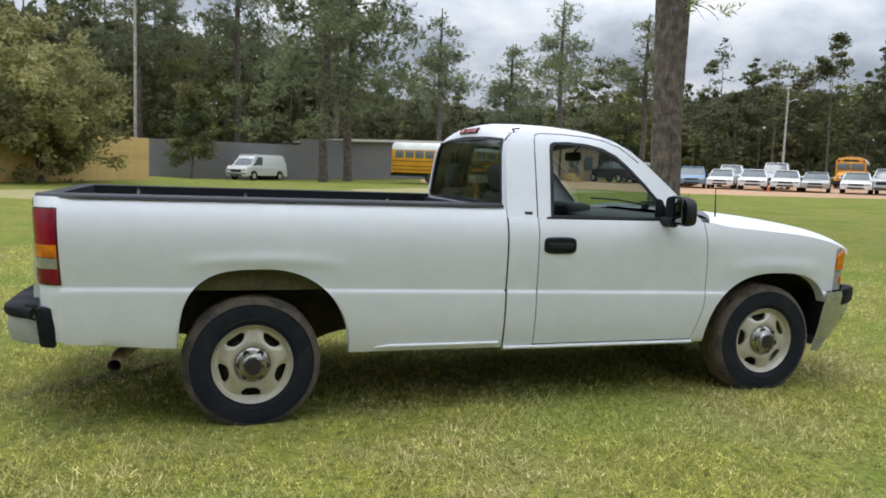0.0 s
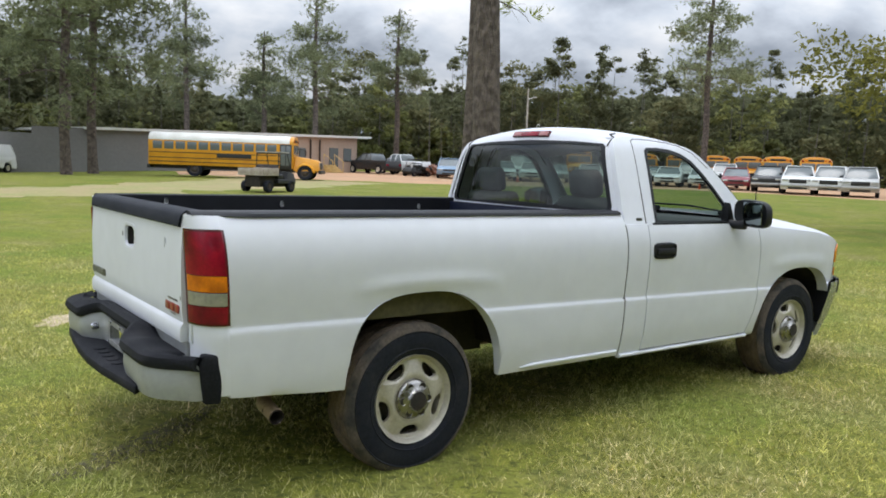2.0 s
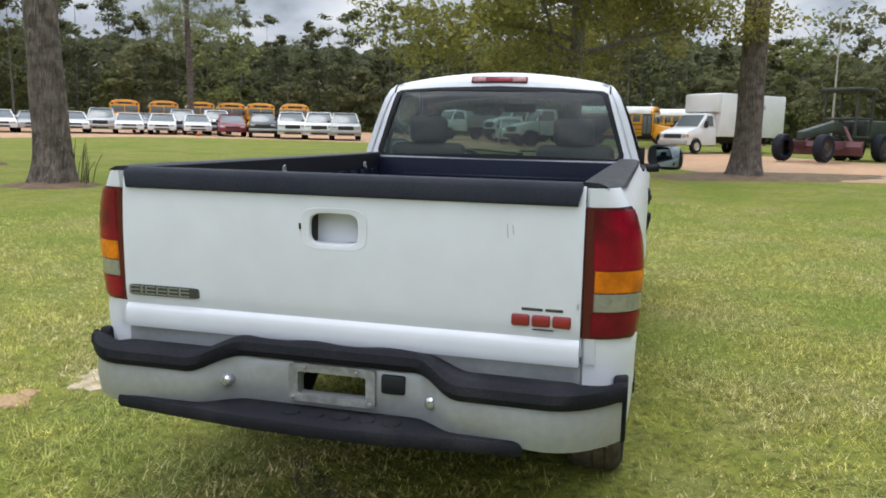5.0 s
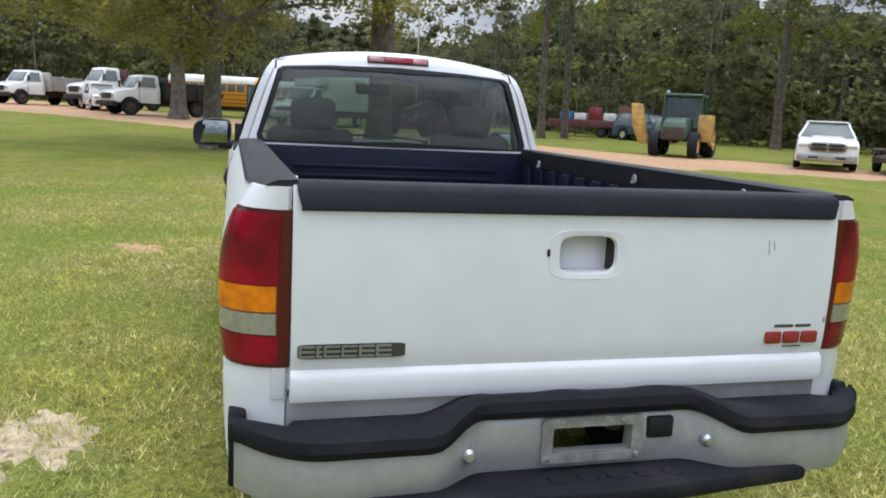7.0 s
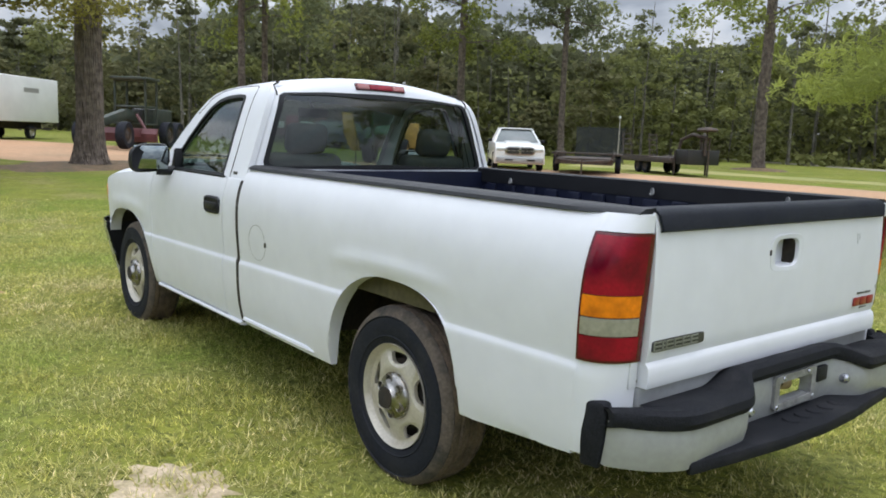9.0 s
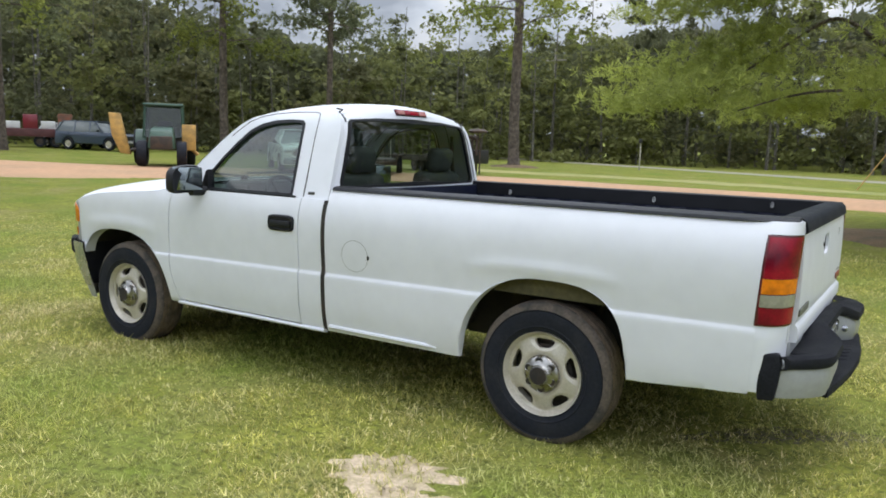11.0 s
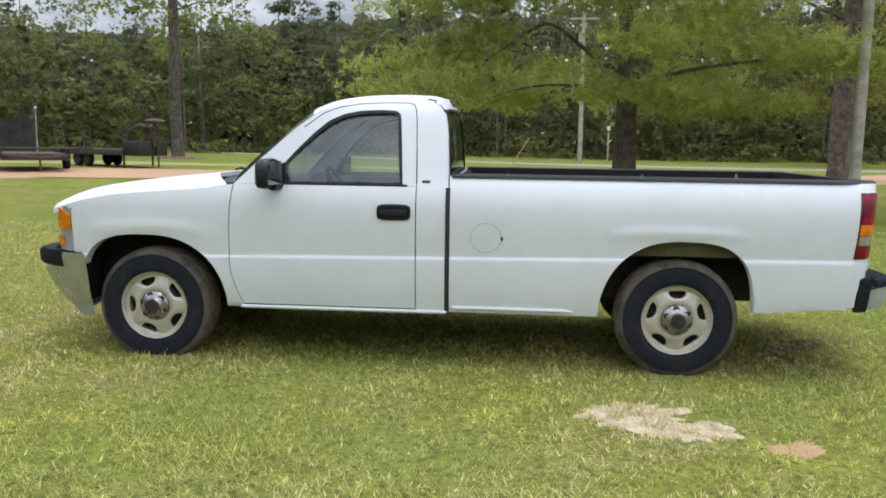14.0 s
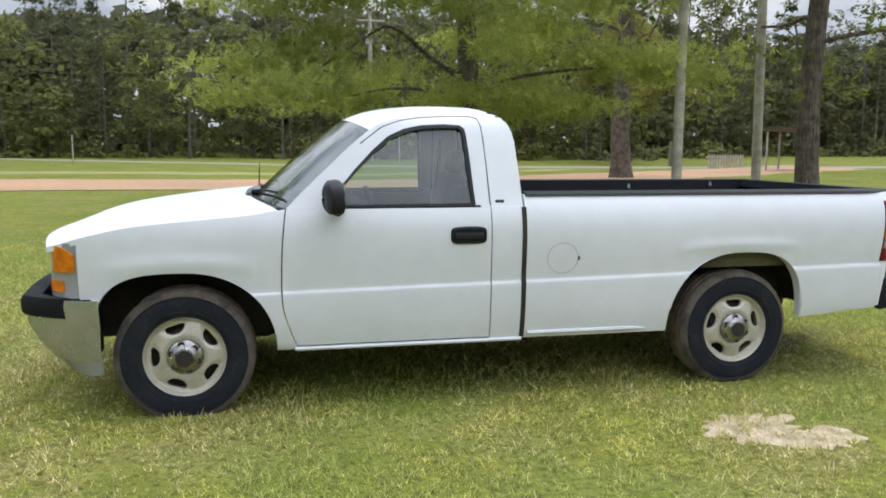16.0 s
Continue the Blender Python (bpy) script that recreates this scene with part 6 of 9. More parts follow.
# deep growth far inside the wood, up to most of its height; leaves coloured darker for shade
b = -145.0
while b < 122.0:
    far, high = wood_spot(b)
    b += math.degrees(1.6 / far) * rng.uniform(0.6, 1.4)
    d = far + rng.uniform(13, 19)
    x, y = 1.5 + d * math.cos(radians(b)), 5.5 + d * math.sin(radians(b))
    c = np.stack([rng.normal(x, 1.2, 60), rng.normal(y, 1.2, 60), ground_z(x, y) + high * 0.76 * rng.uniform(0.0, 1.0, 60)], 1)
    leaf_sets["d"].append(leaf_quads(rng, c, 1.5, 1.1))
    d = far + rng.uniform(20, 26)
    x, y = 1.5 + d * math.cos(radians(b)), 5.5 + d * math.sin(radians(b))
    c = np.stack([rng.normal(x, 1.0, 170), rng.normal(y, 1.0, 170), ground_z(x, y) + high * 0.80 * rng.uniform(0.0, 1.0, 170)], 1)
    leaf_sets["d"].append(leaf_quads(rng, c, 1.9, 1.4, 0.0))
for key, mat, nm in (("a", WOODSLEAF, "broad-leaved"), ("b", WOODNEEDLE, "dark pine"), ("c", WOODBRIGHT, "bright green young"), ("d", DEEPSHADE, "shaded inner")):
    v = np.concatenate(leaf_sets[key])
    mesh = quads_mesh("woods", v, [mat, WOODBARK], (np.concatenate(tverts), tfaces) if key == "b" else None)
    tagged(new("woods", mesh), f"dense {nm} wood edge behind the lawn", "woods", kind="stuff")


def trunk_bm(points, radii, seg=18, rough=0.06, flare=0.0):
    """A barky trunk through points: wobbly rings, swelling at the foot."""
    bm = bm_new()
    pts = smooth_table(points, 6) if len(points) > 2 else points
    n = len(pts)
    rings = []
    total = sum(math.dist(a, b) for a, b in zip(pts, pts[1:]))
    run = 0.0
    for k, p in enumerate(pts):
        if k:
            run += math.dist(p, pts[k - 1])
        r = float(np.interp(run / total, np.linspace(0, 1, len(radii)), radii))
        ring = []
        for q in range(seg):
            a = 2 * math.pi * q / seg
            w = 1 + rough * noise.noise((3 * math.cos(a), 3 * math.sin(a), run * 0.8)) * 1.6 + rough * 0.6 * noise.noise((9 * math.cos(a), 9 * math.sin(a), run * 2))
            foot = flare * math.exp(-run / 0.45) * (1 + 0.35 * math.sin(5 * a + 1))
            rr = r * (w + foot)
            ring.append(bm.verts.new((p[0] + rr * math.cos(a), p[1] + rr * math.sin(a), p[2])))
        rings.append(ring)
    for a, b in zip(rings, rings[1:]):
        for q in range(seg):
            bm.faces.new((a[q], a[(q + 1) % seg], b[(q + 1) % seg], b[q]))
    bm.faces.new(rings[-1])
    return bm


def limb_bm(bm, rng, p, d, length, r, depth, tips, droop=0.0, reach=99.0, floor=-9.0):
    """A limb and its side twigs; the outer ends are gathered in tips."""
    pts, rs = [Vector(p)], [r]
    d = Vector(d).normalized()
    n = 6 if depth else 4
    for k in range(n):
        d = (d + Vector(rng.normal(size=3) * 0.16) + Vector((0, 0, -droop * (k / n)))).normalized()
        if math.hypot(*(pts[-1] + d * length / n).xy) > reach or (pts[-1] + d * length / n).z < floor:
            break
        pts.append(pts[-1] + d * length / n)
        rs.append(r * (1 - 0.8 * (k + 1) / n))
        if depth and k >= 1:
            for _ in range(1):
                side = (d + Vector(rng.normal(size=3) * 0.75)).normalized()
                limb_bm(bm, rng, pts[-1], side, length * rng.uniform(0.35, 0.6), rs[-1] * 0.6, depth - 1, tips, droop, reach, floor)
        if k >= 1:
            tips.append(tuple(pts[-1]))
    if len(pts) > 2 and (depth or r > 0.008):
        tube(bm, pts[::2] if depth == 0 else pts, rs[::2] if depth == 0 else rs, 5 if depth > 1 else 3, False)


def tree(name, label, x, y, trunk_pts, radii, limbs, crown, mat, bark, leaf, wide, per, radius, seed, flat=0.6, flare=0.5, tuft=False, extra=(), reach=99.0, floor=0.0, arches=()):
    """A tree as a thing: trunk, limbs and a crown of leaves. limbs: rows of height, bearing, rise, length, radius."""
    z0 = ground_z(x, y)
    r = np.random.default_rng(seed)
    ob = thing(name, label, "tree", pose(x, y, z0))
    part("trunk", normals(trunk_bm(trunk_pts, radii, 22, 0.07, flare)), bark, ob)
    tips = []
    for hgt, brg, rise, length, rad, droop in limbs:
        bm = bm_new()
        k = np.interp(hgt, [p[2] for p in trunk_pts], range(len(trunk_pts)))
        a, b = trunk_pts[int(k)], trunk_pts[min(int(k) + 1, len(trunk_pts) - 1)]
        t = k - int(k)
        p = tuple(a[q] + (b[q] - a[q]) * t for q in range(3))
        limb_bm(bm, r, p, (math.cos(radians(brg)), math.sin(radians(brg)), rise), length, rad, 2 if length > 1.6 else 1, tips, droop, reach, floor + 0.25 if floor else -9.0)
        part("bough", normals(bm), bark, ob)
    for line, rad in arches:
        bm = bm_new()
        pts = smooth_table(line, 4)
        tube(bm, pts, [rad * (1 - 0.75 * k / (len(pts) - 1)) for k in range(len(pts))], 7, False)
        part("bough", normals(bm), bark, ob)
    centres = np.array([t for t in tips if t[2] > floor] + list(extra), float).reshape(-1, 3)
    if crown and len(centres):
        if len(centres) > crown:
            centres = centres[r.choice(len(centres), crown, replace=False)]
        pts = clumps(r, centres, radius, per, flat)
        if tuft:
            v = tuft_quads(r, centres, radius, per, leaf, wide)
        else:
            v = leaf_quads(r, pts, leaf, wide)
        me = quads_mesh("crown", v, [mat])
        c = new("crown", me)
        c.parent = ob
    return ob


def tuft_quads(rng, centres, radius, per, length, width):
    """Brushes of needles: each centre carries a few tufts whose needles fan out from a twig end."""
    k = len(centres)
    tufts = 9
    base = np.repeat(centres, tufts, 0) + rng.normal(size=(k * tufts, 3)) * radius * 0.55 * (1, 1, 0.4)
    axis = rng.normal(size=(k * tufts, 3)) * (1, 1, 0.6) + (0, 0, 0.35)
    axis /= np.linalg.norm(axis, axis=1, keepdims=True)
    n = max(1, per // tufts)
    d = np.repeat(axis, n, 0) + rng.normal(size=(k * tufts * n, 3)) * 0.55
    d /= np.linalg.norm(d, axis=1, keepdims=True)
    p = np.repeat(base, n, 0)
    s = np.cross(d, rng.normal(size=d.shape))
    s /= np.linalg.norm(s, axis=1, keepdims=True)
    le = length * rng.uniform(0.7, 1.2, (len(p), 1))
    return np.stack([p, p + d * le * 0.5 + s * width / 2, p + d * le, p + d * le * 0.5 - s * width / 2], 1)


rng = np.random.default_rng(9)
# tall bare-trunked pine with its thin neighbour
tree("pine_tree", "tall pine with a thick furrowed bare trunk on the lawn", 10.9, 16.95, [(0, 0, 0), (0.02, 0, 1.5), (-0.08, 0.15, 6), (-0.2, 0.25, 12), (-0.2, 0.2, 18)], (0.37, 0.33, 0.30, 0.25, 0.11),
     [(5.75, -38, 0.15, 1.35, 0.025, 0.22), (8.6, -30, 0.05, 1.6, 0.03, 0.1), (9.0, 200, 0.1, 1.4, 0.03, 0.1)] + [(12 + k * 0.45, k * 137, 0.25, 3.4 - k * 0.15, 0.06, 0.05) for k in range(14)], 220, NEEDLE, BARK, 0.28, 0.03, 60, 0.5, 21, tuft=True, flare=0.45)
tree("pine_tree", "slender bare-trunked pine with a low crown out of reach", 15.45, 23.45, [(0, 0, 0), (-0.05, 0, 2), (0.05, 0.02, 6), (0.1, 0.05, 11), (0.1, 0, 16)], (0.22, 0.18, 0.165, 0.14, 0.07),
     [(10.5 + k * 0.5, k * 137, 0.25, 2.8 - k * 0.15, 0.05, 0.05) for k in range(11)], 160, NEEDLE, BARK, 0.28, 0.03, 50, 0.5, 22, tuft=True, flare=0.5)
# pines in front of the grey building
for x, y, h, sd in ((7.9, 53.0, 20, 23), (10.2, 56.5, 22, 24)):
    tree("pine_tree", "tall pine standing before the grey wall", x, y, [(0, 0, 0), (-0.1, 0, 4), (0.1, 0.1, 10), (0, 0, h)], (0.30, 0.25, 0.22, 0.06),
         [(h * (0.30 + 0.045 * k), k * 137 + sd * 40, 0.15, h * 0.24 * (1 - k / 19), 0.07, 0.06) for k in range(15)], 330, DARKNEEDLE, BARK, 0.42, 0.09, 56, 0.95, sd, tuft=True, flare=0.2)
# leafy tree by the drive and the trunk behind it
oak_limbs = [(3.0 + 0.36 * k, k * 137 + 20, 0.36 - 0.01 * k, 4.4 - 0.13 * k, 0.10, 0.01) for k in range(20)]
tree("shade_tree", "broad leafy tree with a grey flared trunk by the drive", 21.5, 6.9, [(0, 0, 0), (0.05, 0.05, 1.5), (-0.1, 0, 4), (0.1, 0, 8), (0, 0, 11)], (0.27, 0.22, 0.20, 0.13, 0.05), oak_limbs, 1150, LEAF, GREYBARK, 0.16, 0.075, 66, 0.8, 31, 0.6, 0.55, floor=2.3)
tree("shade_tree", "leafy tree with a plain grey trunk across the drive", 45.6, 9.35, [(0, 0, 0), (0.1, 0.05, 2.5), (0, 0, 7), (0.1, 0, 15)], (0.42, 0.37, 0.31, 0.08), [(5.6 + 0.5 * k, k * 137, 0.3, 6.0 - 0.22 * k, 0.12, 0.03) for k in range(16)], 620, LEAF, GREYBARK, 0.24, 0.13, 46, 0.9, 32)
# pine at the bend of the drive
tree("pine_tree", "pine with a thick straight trunk in a straw bed", 23.2, 1.64, [(0, 0, 0), (0.02, 0, 2), (0, 0, 7), (0.1, 0, 18)], (0.40, 0.36, 0.33, 0.1), [(9 + 0.6 * k, k * 137, 0.2, 3.2 - 0.16 * k, 0.06, 0.05) for k in range(14)], 200, NEEDLE, BARK, 0.3, 0.035, 50, 0.55, 33, tuft=True, flare=0.55)
# twin pines and others on the far side of the drive
for x, y, h, r0, sd in ((41.6, -11.6, 17, 0.24, 41), (42.9, -13.7, 17, 0.22, 42), (38.8, -26.0, 16, 0.30, 43), (32.2, -28.9, 16, 0.22, 44), (20.5, -32.1, 21, 0.33, 45)):
    tree("pine_tree", "tall pine with a clear trunk beyond the drive", x, y, [(0, 0, 0), (0.1, 0, 3), (0, 0.1, 8), (0, 0, h)], (r0, r0 * 0.82, r0 * 0.7, 0.05),
         [(8.2 + 0.5 * k, 150 + k * 97, 0.12, 4.2, 0.06, 0.10) for k in range(3 if sd == 45 else 0)] + [(h * (0.46 + 0.036 * k), k * 137 + sd * 31, 0.12, h * 0.21 * (1 - k / 18), 0.06, 0.05) for k in range(14)], 200, NEEDLE if sd % 2 else DARKNEEDLE, BARK, 0.36, 0.09, 45, 0.8, sd, tuft=True, flare=0.25)
# low-branched pine behind the truck
low = [(2.45, 150, 0.14, 4.6, 0.10, 0.0), (2.6, 20, 0.50, 5.6, 0.12, 0.03), (2.6, 265, 0.24, 4.2, 0.09, 0.01), (2.9, 80, 0.25, 4.4, 0.09, 0.0), (2.7, -40, 0.18, 4.6, 0.09, 0.02), (2.55, 205, 0.22, 4.8, 0.09, 0.0), (2.5, 115, 0.18, 4.4, 0.09, 0.0)]
low = [(h, b, r, n * 1.22, w * 0.62, d) for h, b, r, n, w, d in low]
low = low[2:5] + low[6:]
low += [(3.6 + 0.36 * k, k * 137 + 60, 0.28, 5.6 - 0.17 * k, 0.05, 0.0) for k in range(14)]
pads = []
r3 = np.random.default_rng(55)
# flat sprays of needles: bearing, distance from the trunk, height, length along the bough, breadth, depth
SPRAYS = [(180, 1.3, 2.40, 1.5, 1.0, 0.30), (192, 3.0, 2.45, 1.5, 1.0, 0.28), (165, 4.6, 3.30, 1.4, 1.1, 0.26), (160, 2.8, 3.40, 1.6, 1.1, 0.26), (120, 2.0, 2.50, 1.3, 1.0, 0.28), (135, 4.2, 3.30, 1.3, 1.0, 0.28),
          (75, 1.6, 2.60, 1.2, 0.9, 0.26), (35, 4.4, 2.60, 1.2, 0.8, 0.34), (5, 4.8, 3.3, 1.5, 0.9, 0.3), (-15, 2.8, 2.6, 1.3, 0.9, 0.3), (90, 3.4, 3.40, 1.3, 1.1, 0.28), (175, 5.3, 3.25, 1.2, 1.0, 0.26), (20, 5.6, 2.5, 1.2, 0.9, 0.3), (0, 3.2, 3.9, 1.2, 0.8, 0.26)]
SPRAYS += [(k * 137.5 + 10, r3.uniform(1.8, 5.0), (4.45, 5.2, 6.0, 6.8)[k % 4] + r3.uniform(-0.12, 0.12), 1.5, 1.0, 0.24) for k in range(34)]
SPRAYS += [(k * 32 + 200, r3.uniform(2.4, 4.6), 2.6 + 0.75 * (k % 2), 1.4, 1.0, 0.28) for k in range(6)]
for brg, far, high, lx, ly, lz in SPRAYS:
    n = 36
    u, v, w = (r3.normal(size=n) * q * 0.46 for q in (lx, ly, lz))
    c, d = math.cos(radians(brg)), math.sin(radians(brg))
    pads += list(zip((far + u) * c - v * d, (far + u) * d + v * c, high + w - 0.06 * u))
arches = [([(0, 0, 2.95), (0.9, 0.1, 3.5), (1.8, 0.1, 4.15), (2.6, 0.2, 3.75), (4.2, 0.3, 2.65)], 0.062), ([(0, 0, 2.6), (1.0, 0.4, 2.75), (2.2, 0.7, 2.7), (3.4, 0.9, 2.35)], 0.05),
          ([(0, 0, 2.75), (-1.2, 0.3, 3.1), (-2.8, 0.6, 3.3), (-4.4, 0.8, 3.3)], 0.06)]
tree("pine_tree", "spreading pine with low needle-laden boughs in a straw bed", -1.2, -7.2, [(0, 0, 0), (0.02, 0, 1.2), (0.0, 0.02, 3), (0.1, 0, 7), (0, 0, 11)], (0.26, 0.235, 0.215, 0.15, 0.05), low, 2000, NEARNEEDLE, BARK, 0.21, 0.032, 104, 0.50, 51, tuft=True, flare=0.35, reach=5.4, floor=4.2, extra=pads, arches=arches)
# trees on the far lawn seen past the tail of the truck
for x, y, h, r0, mat, sd in ((-11.6, -21.2, 16, 0.42, NEEDLE, 61), (-9.2, -5.6, 13, 0.27, NEEDLE, 62), (-20, -40, 12, 0.25, LEAF, 64), (-30, -18, 14, 0.35, OLIVE, 66)):
    tree("shade_tree" if mat is not NEEDLE else "pine_tree", "tall tree with a clear trunk on the far lawn", x, y, [(0, 0, 0), (0.1, 0, 3), (0, 0.1, 7), (0.1, 0, h)], (r0, r0 * 0.8, r0 * 0.7, 0.06),
         [(h * (0.30 + 0.042 * k), k * 137 + sd * 31, 0.25, h * 0.32 * (1 - k / 20), 0.07, 0.02) for k in range(15)], 280, mat, BARK, 0.24, 0.05 if mat is NEEDLE else 0.11, 80, 0.95, sd, tuft=mat is NEEDLE, flare=0.3)
# dry stalks at the foot of the thick pine
stalks = thing("dry_stalks", "few thin dry stalks standing at the pine's foot", "plant", pose(10.9, 16.95, ground_z(10.9, 16.95)))
r4 = np.random.default_rng(91)
for k in range(13):
    brg, far, high = radians(r4.uniform(-115, 10)), r4.uniform(0.5, 0.78), r4.uniform(0.45, 1.05)
    c, d, lean = math.cos(brg), math.sin(brg), r4.uniform(-0.08, 0.30)
    bm = bm_new()
    tube(bm, [(far * c, far * d, 0.02), ((far + 0.4 * lean) * c, (far + 0.4 * lean) * d, high * 0.6), ((far + lean) * c, (far + lean) * d, high)], [0.010, 0.008, 0.004], 5)
    part("stalk", bm, DARKOLIVE, stalks)
# spreading shrub by the wooden fence
bush_limbs = [(0.25, k * 51, 1.75 + 0.45 * math.sin(k * 2.1), 4.6 + 0.9 * math.sin(k * 1.3), 0.07, 0.16) for k in range(17)]
tree("shrub", "large many-stemmed shrub with olive leaves by the wooden fence", -6.9, 38.2, [(0, 0, 0), (0, 0, 0.3), (0, 0, 0.8)], (0.28, 0.2, 0.1), bush_limbs, 760, OLIVE, GREYBARK, 0.24, 0.12, 40, 0.5, 71, 0.7, 0.3)
tree("young_tree", "slim young leafy tree before the grey wall", -0.6, 55.6, [(0, 0, 0), (0.05, 0, 1.5), (0, 0, 6.6)], (0.07, 0.06, 0.02), [(1.0 + 0.28 * k, k * 137, 0.5, 1.55 - 0.05 * k, 0.03, 0.0) for k in range(18)], 300, BRIGHT, GREYBARK, 0.2, 0.11, 34, 0.5, 72)
# taller pines that stand out of the far wood
for x, y, h, sd in ((33.6, 70.9, 17.5, 81), (42.2, 69.5, 16.5, 82), (58.9, 44.4, 20.0, 83), (23.7, 79.0, 17, 84), (30.5, 76.0, 13.5, 85), (3, 72, 22, 87), (-5, 70, 22, 88), (12, 74, 21, 89)):
    tree("pine_tree", "tall pine standing clear of the far wood", x, y, [(0, 0, 0), (0.1, 0, 5), (0, 0.1, 10), (0, 0, h)], (0.30, 0.26, 0.2, 0.05),
         [(h * (0.40 + 0.036 * k), k * 137 + sd * 31, 0.25, h * 0.19 * (1 - k / 18), 0.07, 0.0) for k in range(16)], 230, DARKNEEDLE, BARK, 0.42, 0.075, 48, 0.95, sd, tuft=True, flare=0.1)

# ---- vehicles and buildings round the lawn ----
CARGLASS = material("dark_car_glass", (0.13, 0.148, 0.152), 0.16, vary=0.1, coat=0.4)
CARWHITE = material("car_white", (0.72, 0.73, 0.73), 0.35, coat=0.5, vary=0.05, scale=2)
CARBLUE = material("car_blue", (0.16, 0.25, 0.36), 0.35, metal=0.2, coat=0.5, vary=0.08, scale=2)
CARNAVY = material("car_navy", (0.045, 0.065, 0.11), 0.3, coat=0.5, vary=0.1, scale=2)
CARRED = material("car_maroon", (0.22, 0.02, 0.035), 0.3, coat=0.5, vary=0.1, scale=2)
CARGREY = material("car_silver", (0.42, 0.42, 0.41), 0.35, metal=0.3, coat=0.4, vary=0.08, scale=2)
CARBLACK = material("car_black", (0.02, 0.02, 0.021), 0.35, coat=0.4, vary=0.15, scale=2)
BUSYELLOW = material("bus_yellow", (0.72, 0.33, 0.015), 0.4, coat=0.3, vary=0.08, scale=1.5, second=(0.62, 0.27, 0.012))
BUSWHITE = material("bus_roof_white", (0.74, 0.74, 0.70), 0.5, vary=0.08, scale=1.0, second=(0.62, 0.61, 0.56))
BLACKPAINT = material("black_paint", (0.02, 0.02, 0.02), 0.5, vary=0.2)
STEELDARK = material("dark_steel", (0.055, 0.045, 0.040), 0.7, metal=0.3, vary=0.3, scale=5, second=(0.10, 0.065, 0.045), patch=0.4)
MAROONSTEEL = material("maroon_steel", (0.13, 0.045, 0.05), 0.6, vary=0.3, scale=3)
OLIVEDRAB = material("olive_machine", (0.028, 0.042, 0.032), 0.55, vary=0.25, scale=3, second=(0.045, 0.05, 0.038))
TRACTORGREEN = material("tractor_green", (0.036, 0.085, 0.060), 0.45, vary=0.2, scale=4)
MACHINEYELLOW = material("machine_yellow", (0.55, 0.33, 0.09), 0.55, vary=0.22, scale=4, second=(0.36, 0.22, 0.07))
WALLGREY = material("grey_metal_wall", (0.195, 0.190, 0.190), 0.65, vary=0.08, scale=0.6, fine=6)
WALLTAN = material("tan_metal_wall", (0.40, 0.30, 0.235), 0.7, vary=0.08, scale=0.7, fine=6)
ROOFWHITE = material("white_metal_roof", (0.68, 0.69, 0.67), 0.5, vary=0.08, scale=1)
FENCEWOOD = material("new_pine_boards", (0.60, 0.42, 0.17), 0.75, vary=0.15, scale=1.2, fine=14, second=(0.50, 0.34, 0.13), spread=0.12)
POLEWOOD = material("weathered_pole", (0.44, 0.41, 0.36), 0.9, vary=0.25, scale=4, fine=40, second=(0.30, 0.27, 0.23))
CONE = material("traffic_cone", (0.75, 0.10, 0.02), 0.5, vary=0.1)
BOXWHITE = material("white_box_panels", (0.74, 0.75, 0.74), 0.5, vary=0.05, scale=0.8, second=(0.66, 0.67, 0.66))
RUSTHEAP = material("rusty_scrap", (0.24, 0.09, 0.05), 0.85, vary=0.4, scale=3, second=(0.11, 0.07, 0.05))
BLUETARP = material("blue_plastic", (0.05, 0.16, 0.42), 0.5, vary=0.2)
DUSTYTAN = material("dusty_tan_panel", (0.42, 0.37, 0.31), 0.7, vary=0.2, scale=4, second=(0.30, 0.25, 0.2))
KITS = {}


def mirror_y(s, a, b):
    return (min(s * a, s * b), max(s * a, s * b))


def add_wheel(parent, x, y, r, width, rim_mat=None):
    """A wheel with tyre and rim, its outer face away from the middle line."""
    key = (round(r, 3), round(width, 3))
    if key not in KITS:
        bm = bm_new()
        w = width / 2
        lathe(bm, [(r * 0.58, -w * 0.9), (r * 0.75, -w), (r * 0.93, -w), (r, -w * 0.7), (r, w * 0.7), (r * 0.93, w), (r * 0.75, w), (r * 0.58, w * 0.9)], 24)
        me = bpy.data.meshes.new("tyre")
        normals(bm).to_mesh(me)
        bm.free()
        me.materials.append(RUBBER)
        shade(me, 40)
        bm = bm_new()
        lathe(bm, [(r * 0.60, w * 0.92), (r * 0.56, w * 0.85), (r * 0.50, w * 0.55), (r * 0.30, w * 0.60), (r * 0.22, w * 0.85), (0.001, w * 0.88)], 20)
        ri = bpy.data.meshes.new("rim")
        normals(bm).to_mesh(ri)
        bm.free()
        ri.materials.append(rim_mat or RIM)
        shade(ri, 40)
        KITS[key] = (me, ri)
    me, ri = KITS[key]
    wh = new("wheel")
    wh.parent = parent
    wh.matrix_basis = pose(x, y, r, 0, 0, 0 if y > 0 else 180)
    for nm, data in (("tyre", me), ("rim", ri)):
        o = new(nm, data)
        o.parent = wh
    return wh


